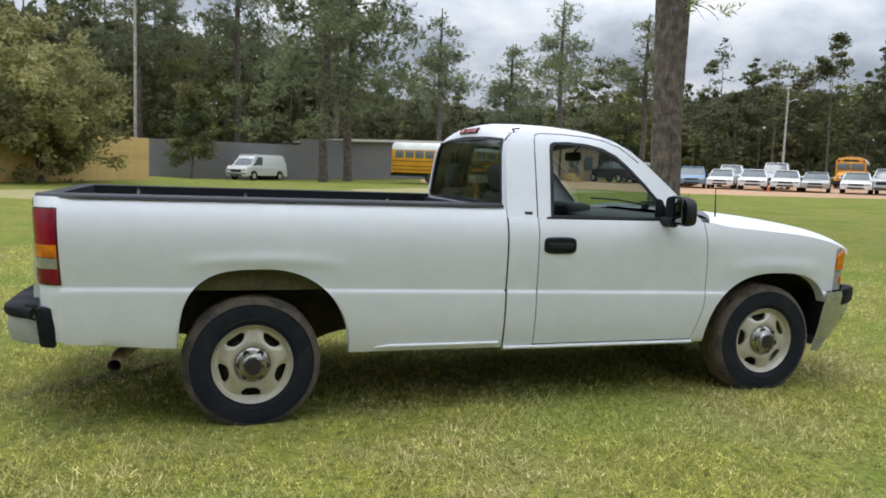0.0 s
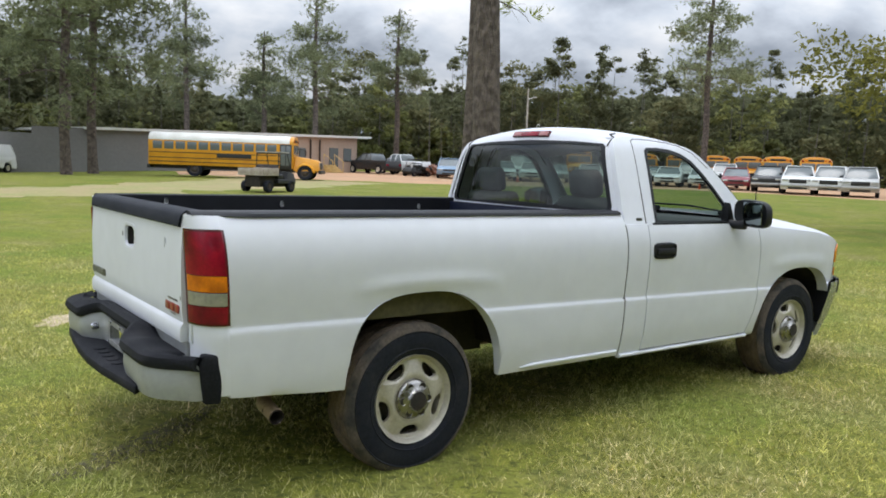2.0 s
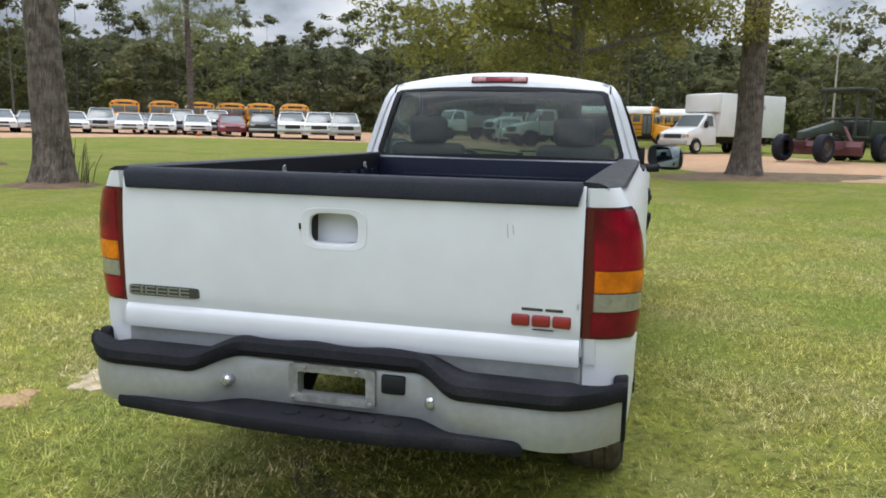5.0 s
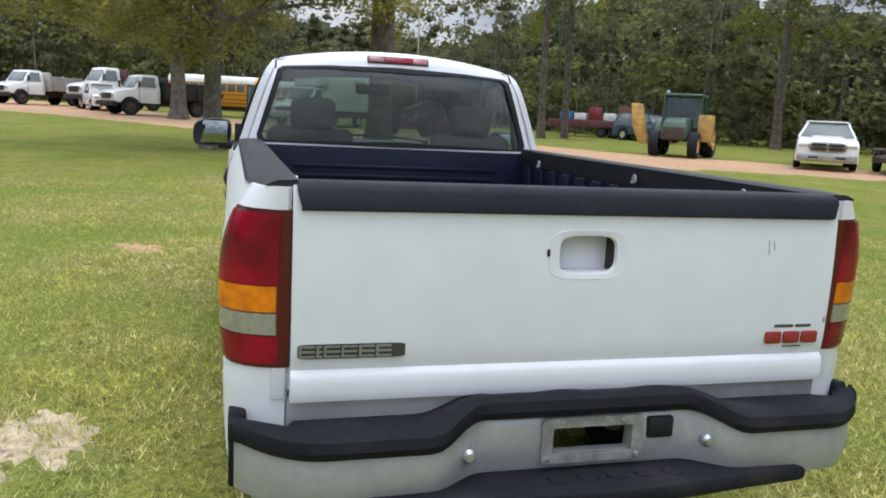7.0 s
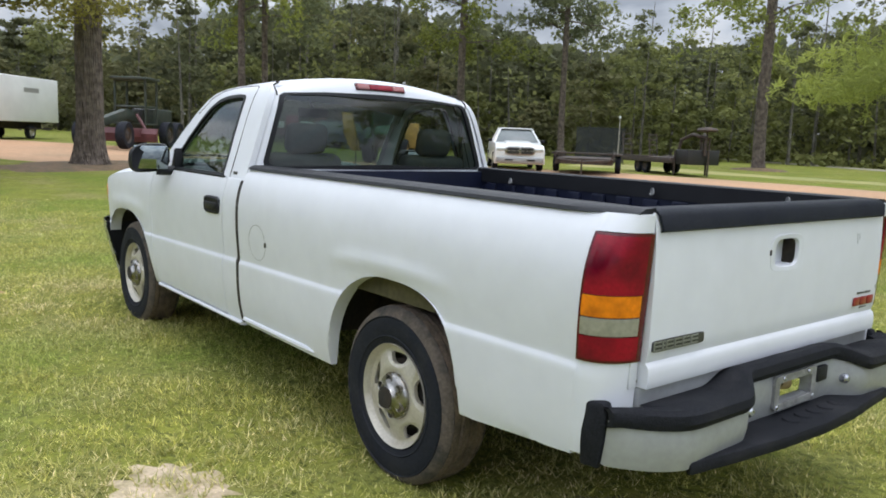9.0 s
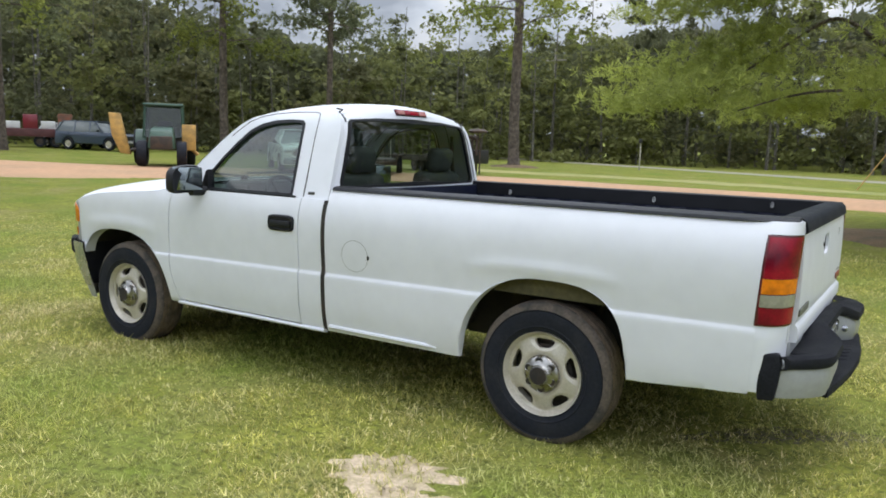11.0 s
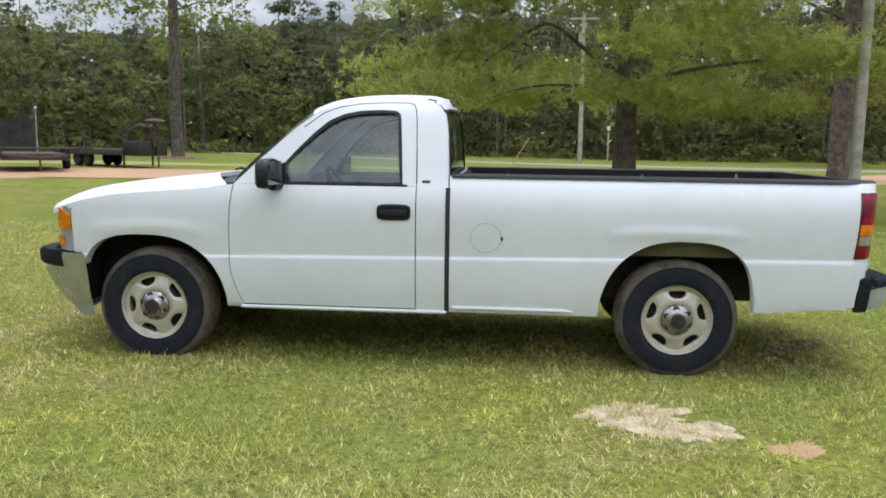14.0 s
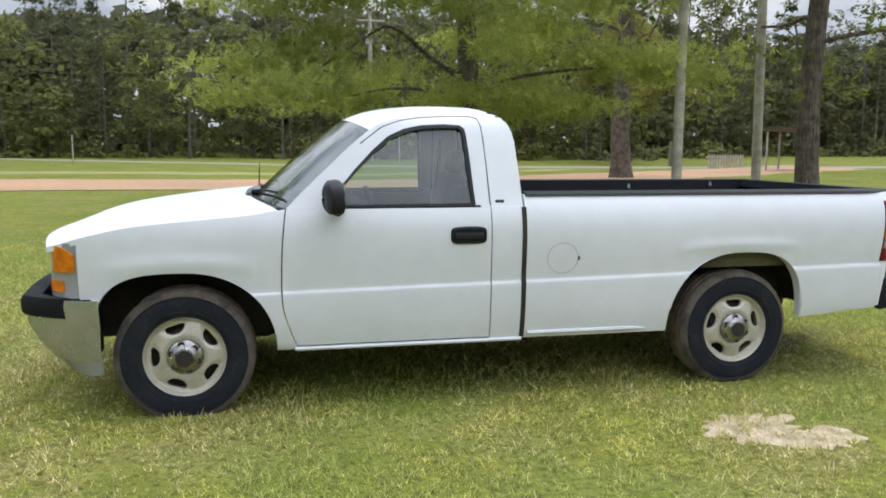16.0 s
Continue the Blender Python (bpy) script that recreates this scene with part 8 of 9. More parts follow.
def dump_truck(m, label, bed_mat, cab_mat):
    """A bonneted work truck: sloping bonnet, cab with doors and panes, dump bed on a frame."""
    ob = thing("dump_truck", label, "truck", m)
    bm = bm_new()
    loft_prism(bm, [(-2.7, 1.05), (-3.0, 2.02), (0.25, 2.02), (0.25, 1.05)], 1.12, 1.2, 1, 2, 0.02)
    bed = part("dump_bed", normals(bm), bed_mat, ob)
    bm = bm_new()
    prism(bm, [(0.16, 1.0), (0.16, 2.32), (0.30, 2.36), (0.30, 1.0)], "y", -1.2, 1.2, 0.02)
    part("headboard", normals(bm), bed_mat, bed)
    for s in (1, -1):
        lo, hi = mirror_y(s, 1.17, 1.26)
        bm = bm_new()
        box(bm, (-3.05, lo, 1.96), (0.25, hi, 2.07), 0.015)
        part("top_rail", bm, bed_mat, bed)
        for k in range(4):
            bm = bm_new()
            box(bm, (-2.55 + k * 0.8, lo, 1.10), (-2.43 + k * 0.8, hi - s * 0.02, 1.97), 0.01)
            part("bed_rib", bm, bed_mat, bed)
    low = arched((0.55, 3.15, 0.72), (2.30,), 0.58, 0.50)
    bm = bm_new()
    loft_prism(bm, low + [(3.22, 0.95), (3.18, 1.28), (2.95, 1.42), (1.95, 1.60), (0.50, 1.62)], 1.04, 0.94, 0.75, 1.6, 0.05)
    part("cab_body", normals(bm), cab_mat, ob)
    bm = bm_new()
    loft_prism(bm, [(0.52, 1.55), (0.56, 2.36), (0.66, 2.44), (1.42, 2.44), (1.54, 2.38), (2.02, 1.55)], 0.95, 0.78, 1.6, 2.4, 0.04)
    part("cab_top", normals(bm), cab_mat, ob)
    bm = bm_new()
    prism(bm, [(2.005, 1.66), (1.625, 2.30), (1.585, 2.28), (1.965, 1.64)], "y", -0.72, 0.72, 0.008)
    part("windscreen", normals(bm), CARGLASS, ob)
    for s in (1, -1):
        bm = bm_new()
        prism(bm, [(0.78, 1.68), (0.80, 2.28), (1.46, 2.28), (1.80, 1.68)], "y", *mirror_y(s, 0.70, 0.955))
        for v in bm.verts:
            if v.co.z > 2 and abs(v.co.y) > 0.8:
                v.co.y = s * 0.83
        part("side_window", normals(bm), CARGLASS, ob)
        bm = bm_new()
        for x in (0.66, 1.78):
            tube(bm, [(x, s * 1.035, 0.78), (x, s * 0.972, 1.56)], 0.010, 4)
        part("door_shut_line", bm, UNDER, ob)
        bm = bm_new()
        tube(bm, [(1.85, s * 0.95, 1.62), (1.92, s * 1.22, 1.66), (1.92, s * 1.22, 2.05), (1.80, s * 0.92, 2.0)], 0.02, 6)
        box(bm, (1.86, s * 1.22 - 0.09, 1.66), (1.94, s * 1.22 + 0.09, 2.06), 0.02)
        part("wing_mirror", bm, BLACKPAINT, ob)
        bm = bm_new()
        lo, hi = mirror_y(s, 0.62, 0.92)
        box(bm, (3.10, lo, 1.02), (3.235, hi, 1.20), 0.02)
        part("headlamp", bm, HEADLENS, ob)
        bm = bm_new()
        tube(bm, [(0.6, s * 0.95, 0.62), (1.55, s * 0.95, 0.62)], 0.06, 6)
        part("step_tank", bm, UNDER, ob)
    bm = bm_new()
    box(bm, (3.12, -0.58, 0.92), (3.245, 0.58, 1.26), 0.03)
    part("grille", bm, BLACKPAINT, ob)
    bm = bm_new()
    box(bm, (3.10, -1.08, 0.52), (3.36, 1.08, 0.80), 0.04)
    part("front_bumper", bm, UNDER, ob)
    bm = bm_new()
    box(bm, (-2.8, -0.5, 0.62), (2.6, 0.5, 1.04))
    part("chassis", bm, UNDER, ob)
    for x in (-1.75, 2.30):
        for s in (1, -1):
            add_wheel(ob, x, s * 0.96, 0.50, 0.30, STEELDARK)
    return ob


WORK = Matrix.Diagonal((1.08, 1.08, 1.0, 1))
dump_truck(on_ground(50.3, 10.7, 122) @ WORK, "white-cabbed truck with a black dump bed", BLACKPAINT, CARWHITE)
dump_truck(on_ground(59.5, 14.2, 128) @ Matrix.Diagonal((1.1, 1.1, 1.2, 1)), "white truck with a rust-brown bed across the drive", MAROONSTEEL, CARWHITE)
dump_truck(on_ground(62.0, 20.0, 140) @ WORK, "white truck with a pale bed across the drive", CARGREY, CARWHITE)


def grader(m):
    ob = thing("road_grader", "dark green six-wheeled road grader with an open cab", "machine", m)
    bm = bm_new()
    prism(bm, [(4.0, 1.0), (4.0, 1.35), (1.4, 1.85), (0.2, 1.75), (0.2, 1.2), (1.4, 1.35)], "y", -0.18, 0.18, 0.03)
    part("goose_beam", normals(bm), OLIVEDRAB, ob)
    bm = bm_new()
    box(bm, (-3.3, -0.55, 0.95), (-0.7, 0.55, 1.95), 0.08)
    part("engine_hood", bm, OLIVEDRAB, ob)
    bm = bm_new()
    for x in (-0.65, 0.75):
        for y in (-0.75, 0.75):
            tube(bm, [(x, y, 1.1), (x, y, 3.3)], 0.06, 6)
    for z in (1.15, 2.0, 3.28):
        for y in (-0.75, 0.75):
            tube(bm, [(-0.65, y, z), (0.75, y, z)], 0.05, 6)
        for x in (-0.65, 0.75):
            tube(bm, [(x, -0.75, z), (x, 0.75, z)], 0.05, 6)
    part("cab_frame", normals(bm), OLIVEDRAB, ob)
    bm = bm_new()
    box(bm, (-0.8, -0.9, 3.28), (0.95, 0.9, 3.42), 0.04)
    part("cab_roof", bm, OLIVEDRAB, ob)
    bm = bm_new()
    box(bm, (-0.4, -0.3, 1.2), (0.1, 0.3, 1.9), 0.08)
    tube(bm, [(0.55, 0, 1.2), (0.4, 0, 2.0)], 0.05, 8)
    part("seat", bm, BLACKPAINT, ob)
    bm = bm_new()
    prism(bm, [(1.9, 0.30), (2.05, 0.36), (2.1, 0.70), (1.95, 0.95), (1.85, 0.9), (1.95, 0.65)], "y", -1.8, 1.8)
    part("blade", normals(bm), MAROONSTEEL, ob, "maroon steel blade")
    bm = bm_new()
    box(bm, (0.4, -1.05, 0.55), (3.2, -0.85, 0.95), 0.03)
    box(bm, (0.4, 0.85, 0.55), (3.2, 1.05, 0.95), 0.03)
    tube(bm, [(1.2, -0.5, 1.6), (1.7, -1.2, 0.8)], 0.07, 8)
    tube(bm, [(1.2, 0.5, 1.6), (1.7, 1.2, 0.8)], 0.07, 8)
    part("blade_arm", normals(bm), MAROONSTEEL, ob)
    for x, r in ((3.7, 0.62), (-1.4, 0.66), (-2.8, 0.66)):
        for s in (1, -1):
            add_wheel(ob, x, s * 0.98, r, 0.40, STEELDARK)
    return ob


grader(on_ground(38.1, -4.4, 140))


def tractor(m):
    ob = thing("tractor", "green cab tractor with yellow mower arms", "tractor", m)
    bm = bm_new()
    loft_prism(bm, [(0.5, 0.75), (0.5, 1.72), (1.7, 1.66), (2.05, 1.52), (2.2, 1.2), (2.2, 0.75)], 0.50, 0.38, 0.9, 1.7, 0.07)
    part("bonnet", normals(bm), TRACTORGREEN, ob)
    bm = bm_new()
    box(bm, (2.10, -0.40, 0.72), (2.24, 0.40, 1.30), 0.06)
    part("grille", bm, STEELDARK, ob)
    bm = bm_new()
    box(bm, (-1.1, -0.65, 0.7), (0.5, 0.65, 1.25), 0.06)
    part("chassis", bm, STEELDARK, ob)
    bm = bm_new()
    loft_prism(bm, [(-0.95, 1.25), (-0.9, 2.62), (0.35, 2.62), (0.55, 1.25)], 0.72, 0.66, 1.3, 2.6)
    cab = part("cab_glass", normals(bm), GLASS, ob)
    bm = bm_new()
    box(bm, (-0.75, -0.28, 1.2), (-0.2, 0.28, 1.45), 0.05)
    box(bm, (-0.8, -0.28, 1.4), (-0.65, 0.28, 2.0), 0.05)
    part("seat", bm, BLACKPAINT, ob)
    bm = bm_new()
    for x in (-0.95, 0.5):
        for s in (1, -1):
            bm = bm_new()
            tube(bm, [(x, s * 0.74, 1.2), (x * 0.9, s * 0.68, 2.65)], 0.05, 6)
            part("cab_post", normals(bm), TRACTORGREEN, ob)
    bm = bm_new()
    box(bm, (-1.05, -0.76, 2.62), (0.55, 0.76, 2.76), 0.06, 3)
    part("cab_roof", bm, TRACTORGREEN, ob)
    for s in (1, -1):
        bm = bm_new()
        lathe(bm, [(0.86, -0.25), (0.88, 0.2), (0.82, 0.24)], 22, "y")
        bmesh.ops.delete(bm, geom=[v for v in bm.verts if v.co.z < 0.15], context="VERTS")
        bmesh.ops.translate(bm, verts=bm.verts, vec=(-0.75, s * 0.85, 0.75))
        part("mudguard", normals(bm), TRACTORGREEN, ob)
    bm = bm_new()
    box(bm, (0.2, 0.70, 0.70), (0.95, 1.22, 1.85), 0.04)
    part("mower_box", bm, MACHINEYELLOW, ob, "yellow side box")
    bm = bm_new()
    tube(bm, [(0.6, 0.95, 0.9), (0.6, 1.3, 0.5)], 0.08, 8)
    part("side_arm", bm, MACHINEYELLOW, ob)
    bm = bm_new()
    prism(bm, [(-1.62, 0.50), (-1.22, 0.45), (-1.42, 1.3), (-1.60, 2.25), (-2.02, 2.28), (-1.92, 1.3)], "x", 0.05, 0.50, 0.04)
    part("raised_arm", normals(bm), MACHINEYELLOW, ob, "raised yellow mower arm")
    bm = bm_new()
    tube(bm, [(0.3, -0.5, 0.8), (0.3, -1.4, 0.6)], 0.08, 8)
    part("hydraulic_link", bm, STEELDARK, ob)
    for x, r, w, y in ((-0.75, 0.80, 0.50, 0.92), (1.7, 0.55, 0.36, 0.72)):
        for s in (1, -1):
            add_wheel(ob, x, s * y, r, w, MACHINEYELLOW)
    return ob


tractor(on_ground(27.3, -12.3, 139) @ Matrix.Diagonal((1.0, 1.08, 0.95, 1)))


def trailer(m):
    ob = thing("flat_trailer", "dark steel utility trailer with a plank deck", "trailer", m)
    bm = bm_new()
    box(bm, (-2.4, -1.0, 0.46), (2.2, 1.0, 0.58), 0.01)
    for x in (-2.4, 0, 2.1):
        box(bm, (x, -1.0, 0.36), (x + 0.1, 1.0, 0.52))
    part("deck", bm, STEELDARK, ob)
    bm = bm_new()
    for s in (1, -1):
        tube(bm, [(-2.4, s * 1.0, 0.76), (2.2, s * 1.0, 0.76)], 0.045, 6)
    tube(bm, [(2.2, -1.0, 0.76), (2.2, 1.0, 0.76)], 0.03, 6)
    for k in range(5):
        for s in (1, -1):
            tube(bm, [(-2.4 + k * 1.15, s * 1.0, 0.6), (-2.4 + k * 1.15, s * 1.0, 0.76)], 0.04, 6)
    part("side_rail", normals(bm), STEELDARK, ob)
    bm = bm_new()
    tube(bm, [(2.2, 0.9, 0.52), (3.5, 0, 0.48)], 0.04, 6)
    tube(bm, [(2.2, -0.9, 0.52), (3.5, 0, 0.48)], 0.04, 6)
    tube(bm, [(3.3, 0, 0.0), (3.3, 0, 0.6)], 0.03, 6)
    part("drawbar", normals(bm), STEELDARK, ob)
    for s in (1, -1):
        bm = bm_new()
        box(bm, (-0.75, s * 1.18 - 0.13, 0.70), (0.35, s * 1.18 + 0.13, 0.76), 0.03)
        part("mudguard", bm, STEELDARK, ob)
        add_wheel(ob, -0.2, s * 1.16, 0.34, 0.21, STEELDARK)
    return ob


trailer(on_ground(19.9, -17.3, 128) @ Matrix.Diagonal((1.08, 1.12, 1.08, 1)))


def gooseneck(m):
    ob = thing("gooseneck_trailer", "long dark gooseneck trailer with upright ramps", "trailer", m)
    bm = bm_new()
    box(bm, (-3.6, -1.15, 0.72), (2.6, 1.15, 0.86), 0.015)
    for s in (1, -1):
        lo, hi = mirror_y(s, 1.05, 1.18)
        box(bm, (-3.6, lo, 0.58), (2.6, hi, 0.80), 0.01)
    part("deck", bm, STEELDARK, ob)
    bm = bm_new()
    for s in (1, -1):
        tube(bm, [(2.4, s * 0.75, 0.85), (2.5, s * 0.6, 1.75), (3.2, s * 0.35, 2.05), (4.1, 0, 1.85)], 0.09, 6)
        tube(bm, [(2.55, s * 0.95, 0.0), (2.55, s * 0.95, 1.2)], 0.06, 6)
    tube(bm, [(4.0, 0, 1.95), (4.0, 0, 1.0)], 0.09, 8)
    tube(bm, [(4.05, 0.2, 1.9), (4.05, 0.2, 0.0)], 0.05, 8)
    part("gooseneck", normals(bm), STEELDARK, ob)
    bm = bm_new()
    box(bm, (2.55, -0.95, 0.55), (3.9, 0.95, 1.28), 0.04)
    part("tool_box", bm, BLACKPAINT, ob, "black front tool box")
    bm = bm_new()
    lathe(bm, [(0.0, 2.42), (0.46, 2.36), (0.58, 2.26), (0.50, 2.18), (0.0, 2.16)], 18, "z")
    bmesh.ops.translate(bm, verts=bm.verts, vec=(4.1, 0, 0))
    tube(bm, [(4.1, 0, 1.9), (4.1, 0, 2.2)], 0.04, 6)
    part("round_tray", normals(bm), STEELDARK, ob)
    for s in (1, -1):
        bm = bm_new()
        for k in range(5):
            tube(bm, [(-3.4 - 0.05 * k, s * 0.85 - 0.25, 0.9 + k * 0.28), (-3.4 - 0.05 * k, s * 0.85 + 0.25, 0.9 + k * 0.28)], 0.03, 6)
        for d in (-0.25, 0.25):
            tube(bm, [(-3.35, s * 0.85 + d, 0.82), (-3.62, s * 0.85 + d, 2.1)], 0.035, 6)
        part("ramp", normals(bm), STEELDARK, ob)
    for s in (1, -1):
        bm = bm_new()
        lo, hi = mirror_y(s, 0.86, 1.18)
        box(bm, (-2.15, lo, 0.80), (-0.15, hi, 0.90), 0.02)
        part("mudguard", bm, STEELDARK, ob)
    for x in (-1.6, -0.7):
        for s in (1, -1):
            add_wheel(ob, x, s * 0.92, 0.385, 0.24, STEELDARK)
    return ob


gooseneck(on_ground(19.0, -21.7, 161) @ Matrix.Diagonal((0.64, 0.85, 0.85, 1)))


def utility_cart(m, label, tray_mat, top_mat):
    ob = thing("utility_cart", label, "utility vehicle", m)
    bm = bm_new()
    loft_prism(bm, [(-0.1, 0.40), (-0.1, 0.62), (0.75, 0.62), (0.85, 1.0), (1.35, 0.92), (1.5, 0.6), (1.5, 0.40)], 0.68, 0.62, 0.4, 1.0, 0.03)
    part("body", normals(bm), BLACKPAINT, ob)
    bm = bm_new()
    box(bm, (-1.5, -0.72, 0.78), (-0.15, 0.72, 0.84), 0.01)
    for s in (1, -1):
        lo, hi = mirror_y(s, 0.68, 0.72)
        box(bm, (-1.5, lo, 0.84), (-0.15, hi, 1.12), 0.01)
    box(bm, (-1.5, -0.72, 0.84), (-1.46, 0.72, 1.12), 0.01)
    box(bm, (-0.20, -0.72, 0.84), (-0.15, 0.72, 1.15), 0.01)
    part("cargo_tray", bm, tray_mat, ob, "pale dented cargo tray")
    bm = bm_new()
    for s in (1, -1):
        tube(bm, [(-0.1, s * 0.64, 0.7), (-0.05, s * 0.62, 1.85), (0.75, s * 0.60, 1.88), (1.1, s * 0.64, 0.95)], 0.03, 6)
    for x, z in ((-0.05, 1.85), (0.75, 1.88)):
        tube(bm, [(x, -0.62, z), (x, 0.62, z)], 0.03, 6)
    part("roll_cage", normals(bm), BLACKPAINT, ob)
    bm = bm_new()
    box(bm, (-0.11, -0.6, 0.85), (-0.08, 0.6, 1.25), 0.01)
    part("cab_back", bm, STEELDARK, ob)
    bm = bm_new()
    box(bm, (-0.12, -0.66, 1.88), (0.85, 0.66, 1.94), 0.02)
    part("roof", bm, top_mat, ob)
    bm = bm_new()
    box(bm, (0.0, -0.6, 0.62), (0.45, 0.6, 0.85), 0.05)
    box(bm, (-0.08, -0.6, 0.8), (0.05, 0.6, 1.3), 0.05)
    part("seat", bm, BLACKPAINT, ob)
    bm = bm_new()
    box(bm, (-1.35, -0.42, 0.24), (1.25, 0.42, 0.78), 0.04)
    part("chassis", bm, UNDER, ob)
    for x in (-0.95, 1.05):
        for s in (1, -1):
            add_wheel(ob, x, s * 0.62, 0.27, 0.25, STEELDARK)
    return ob


cart = utility_cart(on_ground(11.7, 32.2, 33) @ Matrix.Diagonal((0.85, 0.85, 0.86, 1)), "small utility cart with a pale cargo tray on the lawn", DUSTYTAN, TAN)
cart2 = utility_cart(on_ground(36.2, 56.8, 195) @ Matrix.Diagonal((0.9, 0.8, 0.75, 1)), "dark utility cart parked by the dirt lot", BLACKPAINT, BLACKPAINT)
copy_thing(cart2, on_ground(37.6, 58.8, 215) @ Matrix.Diagonal((0.9, 0.8, 0.75, 1)))

# scrap heap by the lot, goods beyond the tractor
r2 = np.random.default_rng(77)
for x, y, n, label in ((38.6, 57.2, 26, "heap of rusty scrap metal at the edge of the lot"), (41.0, 60.0, 26, "heap of rusty scrap metal at the edge of the lot")):
    bm = bm_new()
    for k in range(n):
        s = r2.uniform(0.15, 0.5)
        box(bm, (-s, -s * 0.6, -0.1), (s, s * 0.6, 0.1 + s * 0.4), 0.03, 1, pose(r2.normal(0, 0.9), r2.normal(0, 0.9), r2.uniform(0.1, 0.7), *r2.uniform(-40, 40, 2), r2.uniform(0, 360)))
    h = tagged(solid("scrap_heap", bm, RUSTHEAP), label, "scrap heap", kind="stuff")
    h.matrix_basis = on_ground(x, y, 0)
flat = thing("flatbed_trailer", "low flatbed trailer loaded with boxes and tarps", "trailer", on_ground(48.2, -18.1, 60))
bm = bm_new()
box(bm, (-3, -1.1, 0.65), (3, 1.1, 1.15), 0.02)
part("deck", bm, MAROONSTEEL, flat)
for k, (x, mat, h) in enumerate(((-2.2, RUSTHEAP, 1.0), (-1.2, BOXWHITE, 0.5), (-0.2, CARRED, 0.9), (0.8, BOXWHITE, 0.45), (1.8, BLUETARP, 0.55))):
    bm = bm_new()
    box(bm, (x - 0.42, -0.7, 1.15), (x + 0.42, 0.7, 1.15 + h), 0.05)
    part("loaded_box", bm, mat, flat)
for x in (-1.6, -0.7):
    for s in (1, -1):
        add_wheel(flat, x, s * 0.95, 0.36, 0.22, STEELDARK)

# traffic cones
bm = bm_new()
lathe(bm, [(0.02, 0.70), (0.045, 0.70), (0.14, 0.03), (0.19, 0.03), (0.19, 0.0)], 14, "z")
cone = tagged(solid("traffic_cone", normals(bm), CONE), "orange traffic cone at the lawn's edge", "traffic cone", "cones along the lot")
cone.matrix_basis = on_ground(45.6, 46.9, 0) @ Matrix.Diagonal((0.75, 0.75, 0.75, 1))
for x, y in ((39.0, 47.0), (47.5, 36.5)):
    copy_thing(cone, on_ground(x, y, 0) @ Matrix.Diagonal((0.75, 0.75, 0.75, 1)))

# ---- buildings, fences, poles ----
def wall_line(name, a, b, h0, h1, mat, label, category, thick=0.12, ribs=0.0, parent=None):
    """A straight upright wall from a to b with pressed ribs."""
    bm = bm_new()
    dx, dy = b[0] - a[0], b[1] - a[1]
    length = math.hypot(dx, dy)
    n = max(2, int(length / ribs)) if ribs else 1
    nx, ny = dy / length, -dx / length
    for k in range(n):
        t0, t1 = k / n, (k + 1) / n
        p0 = (a[0] + dx * t0, a[1] + dy * t0)
        p1 = (a[0] + dx * t1, a[1] + dy * t1)
        h = h0 + (h1 - h0) * t0
        g = min(ground_z(*p0), ground_z(*p1)) - 0.1
        hh = h0 + (h1 - h0) * t1
        out = [bm.verts.new(v) for v in ((*p0, g), (*p1, g), (*p1, ground_z(*p1) + hh), (*p0, ground_z(*p0) + h))]
        bm.faces.new(out)
        back = [bm.verts.new((v.co.x - nx * thick, v.co.y - ny * thick, v.co.z)) for v in out]
        bm.faces.new(back[::-1])
        for q in range(4):
            bm.faces.new((out[q], back[q], back[(q + 1) % 4], out[(q + 1) % 4]))
        if ribs:
            tube(bm, [(p0[0] + nx * 0.01, p0[1] + ny * 0.01, g), (p0[0] + nx * 0.01, p0[1] + ny * 0.01, ground_z(*p0) + h - 0.02)], 0.012, 4)
    ob = solid(name, normals(bm), mat)
    if parent:
        ob.parent = parent
        return ob
    return tagged(ob, label, category)


wall_line("metal_fence", (-9.5, 57.4), (7.2, 60.2), 2.45, 2.62, WALLGREY, "tall plain grey metal fence", "fence", 0.08, 0.0)
hall = thing("metal_building", "long low metal building, grey flank and tan end, white roof", "building")
A, B, C = (7.2, 60.2), (27.8, 63.6), (35.0, 65.0)
wall_line("wall", A, B, 3.1, 3.05, WALLGREY, "", "", 0.12, 0.0, hall)
wall_line("wall", B, C, 3.05, 3.2, WALLTAN, "", "", 0.12, 0.0, hall)
wall_line("wall", C, (31.5, 82.0), 3.2, 3.2, WALLTAN, "", "", 0.12, 0.0, hall)
bm = bm_new()
zs0, zs1 = ground_z(*A) + 3.07, ground_z(*C) + 3.2
ux, uy = (C[0] - A[0]), (C[1] - A[1])
ll = math.hypot(ux, uy)
ux, uy = ux / ll, uy / ll
nx, ny = uy, -ux
p = [(A[0] + nx * 0.5 + ux * 3.4, A[1] + ny * 0.5 + uy * 3.4, zs0), (C[0] + nx * 0.5 + ux * 1.3, C[1] + ny * 0.5 + uy * 1.3, zs1), (C[0] - nx * 17 + ux * 1.3, C[1] - ny * 17 + uy * 1.3, zs1 + 0.12), (A[0] - nx * 17 + ux * 3.4, A[1] - ny * 17 + uy * 3.4, zs0 + 0.12)]
lo = [bm.verts.new(q) for q in p]
hi = [bm.verts.new((q[0], q[1], q[2] + 0.19)) for q in p]
bm.faces.new(lo[::-1])
bm.faces.new(hi)
for q in range(4):
    bm.faces.new((lo[q], lo[(q + 1) % 4], hi[(q + 1) % 4], hi[q]))
part("roof", normals(bm), ROOFWHITE, hall, "white metal roof")


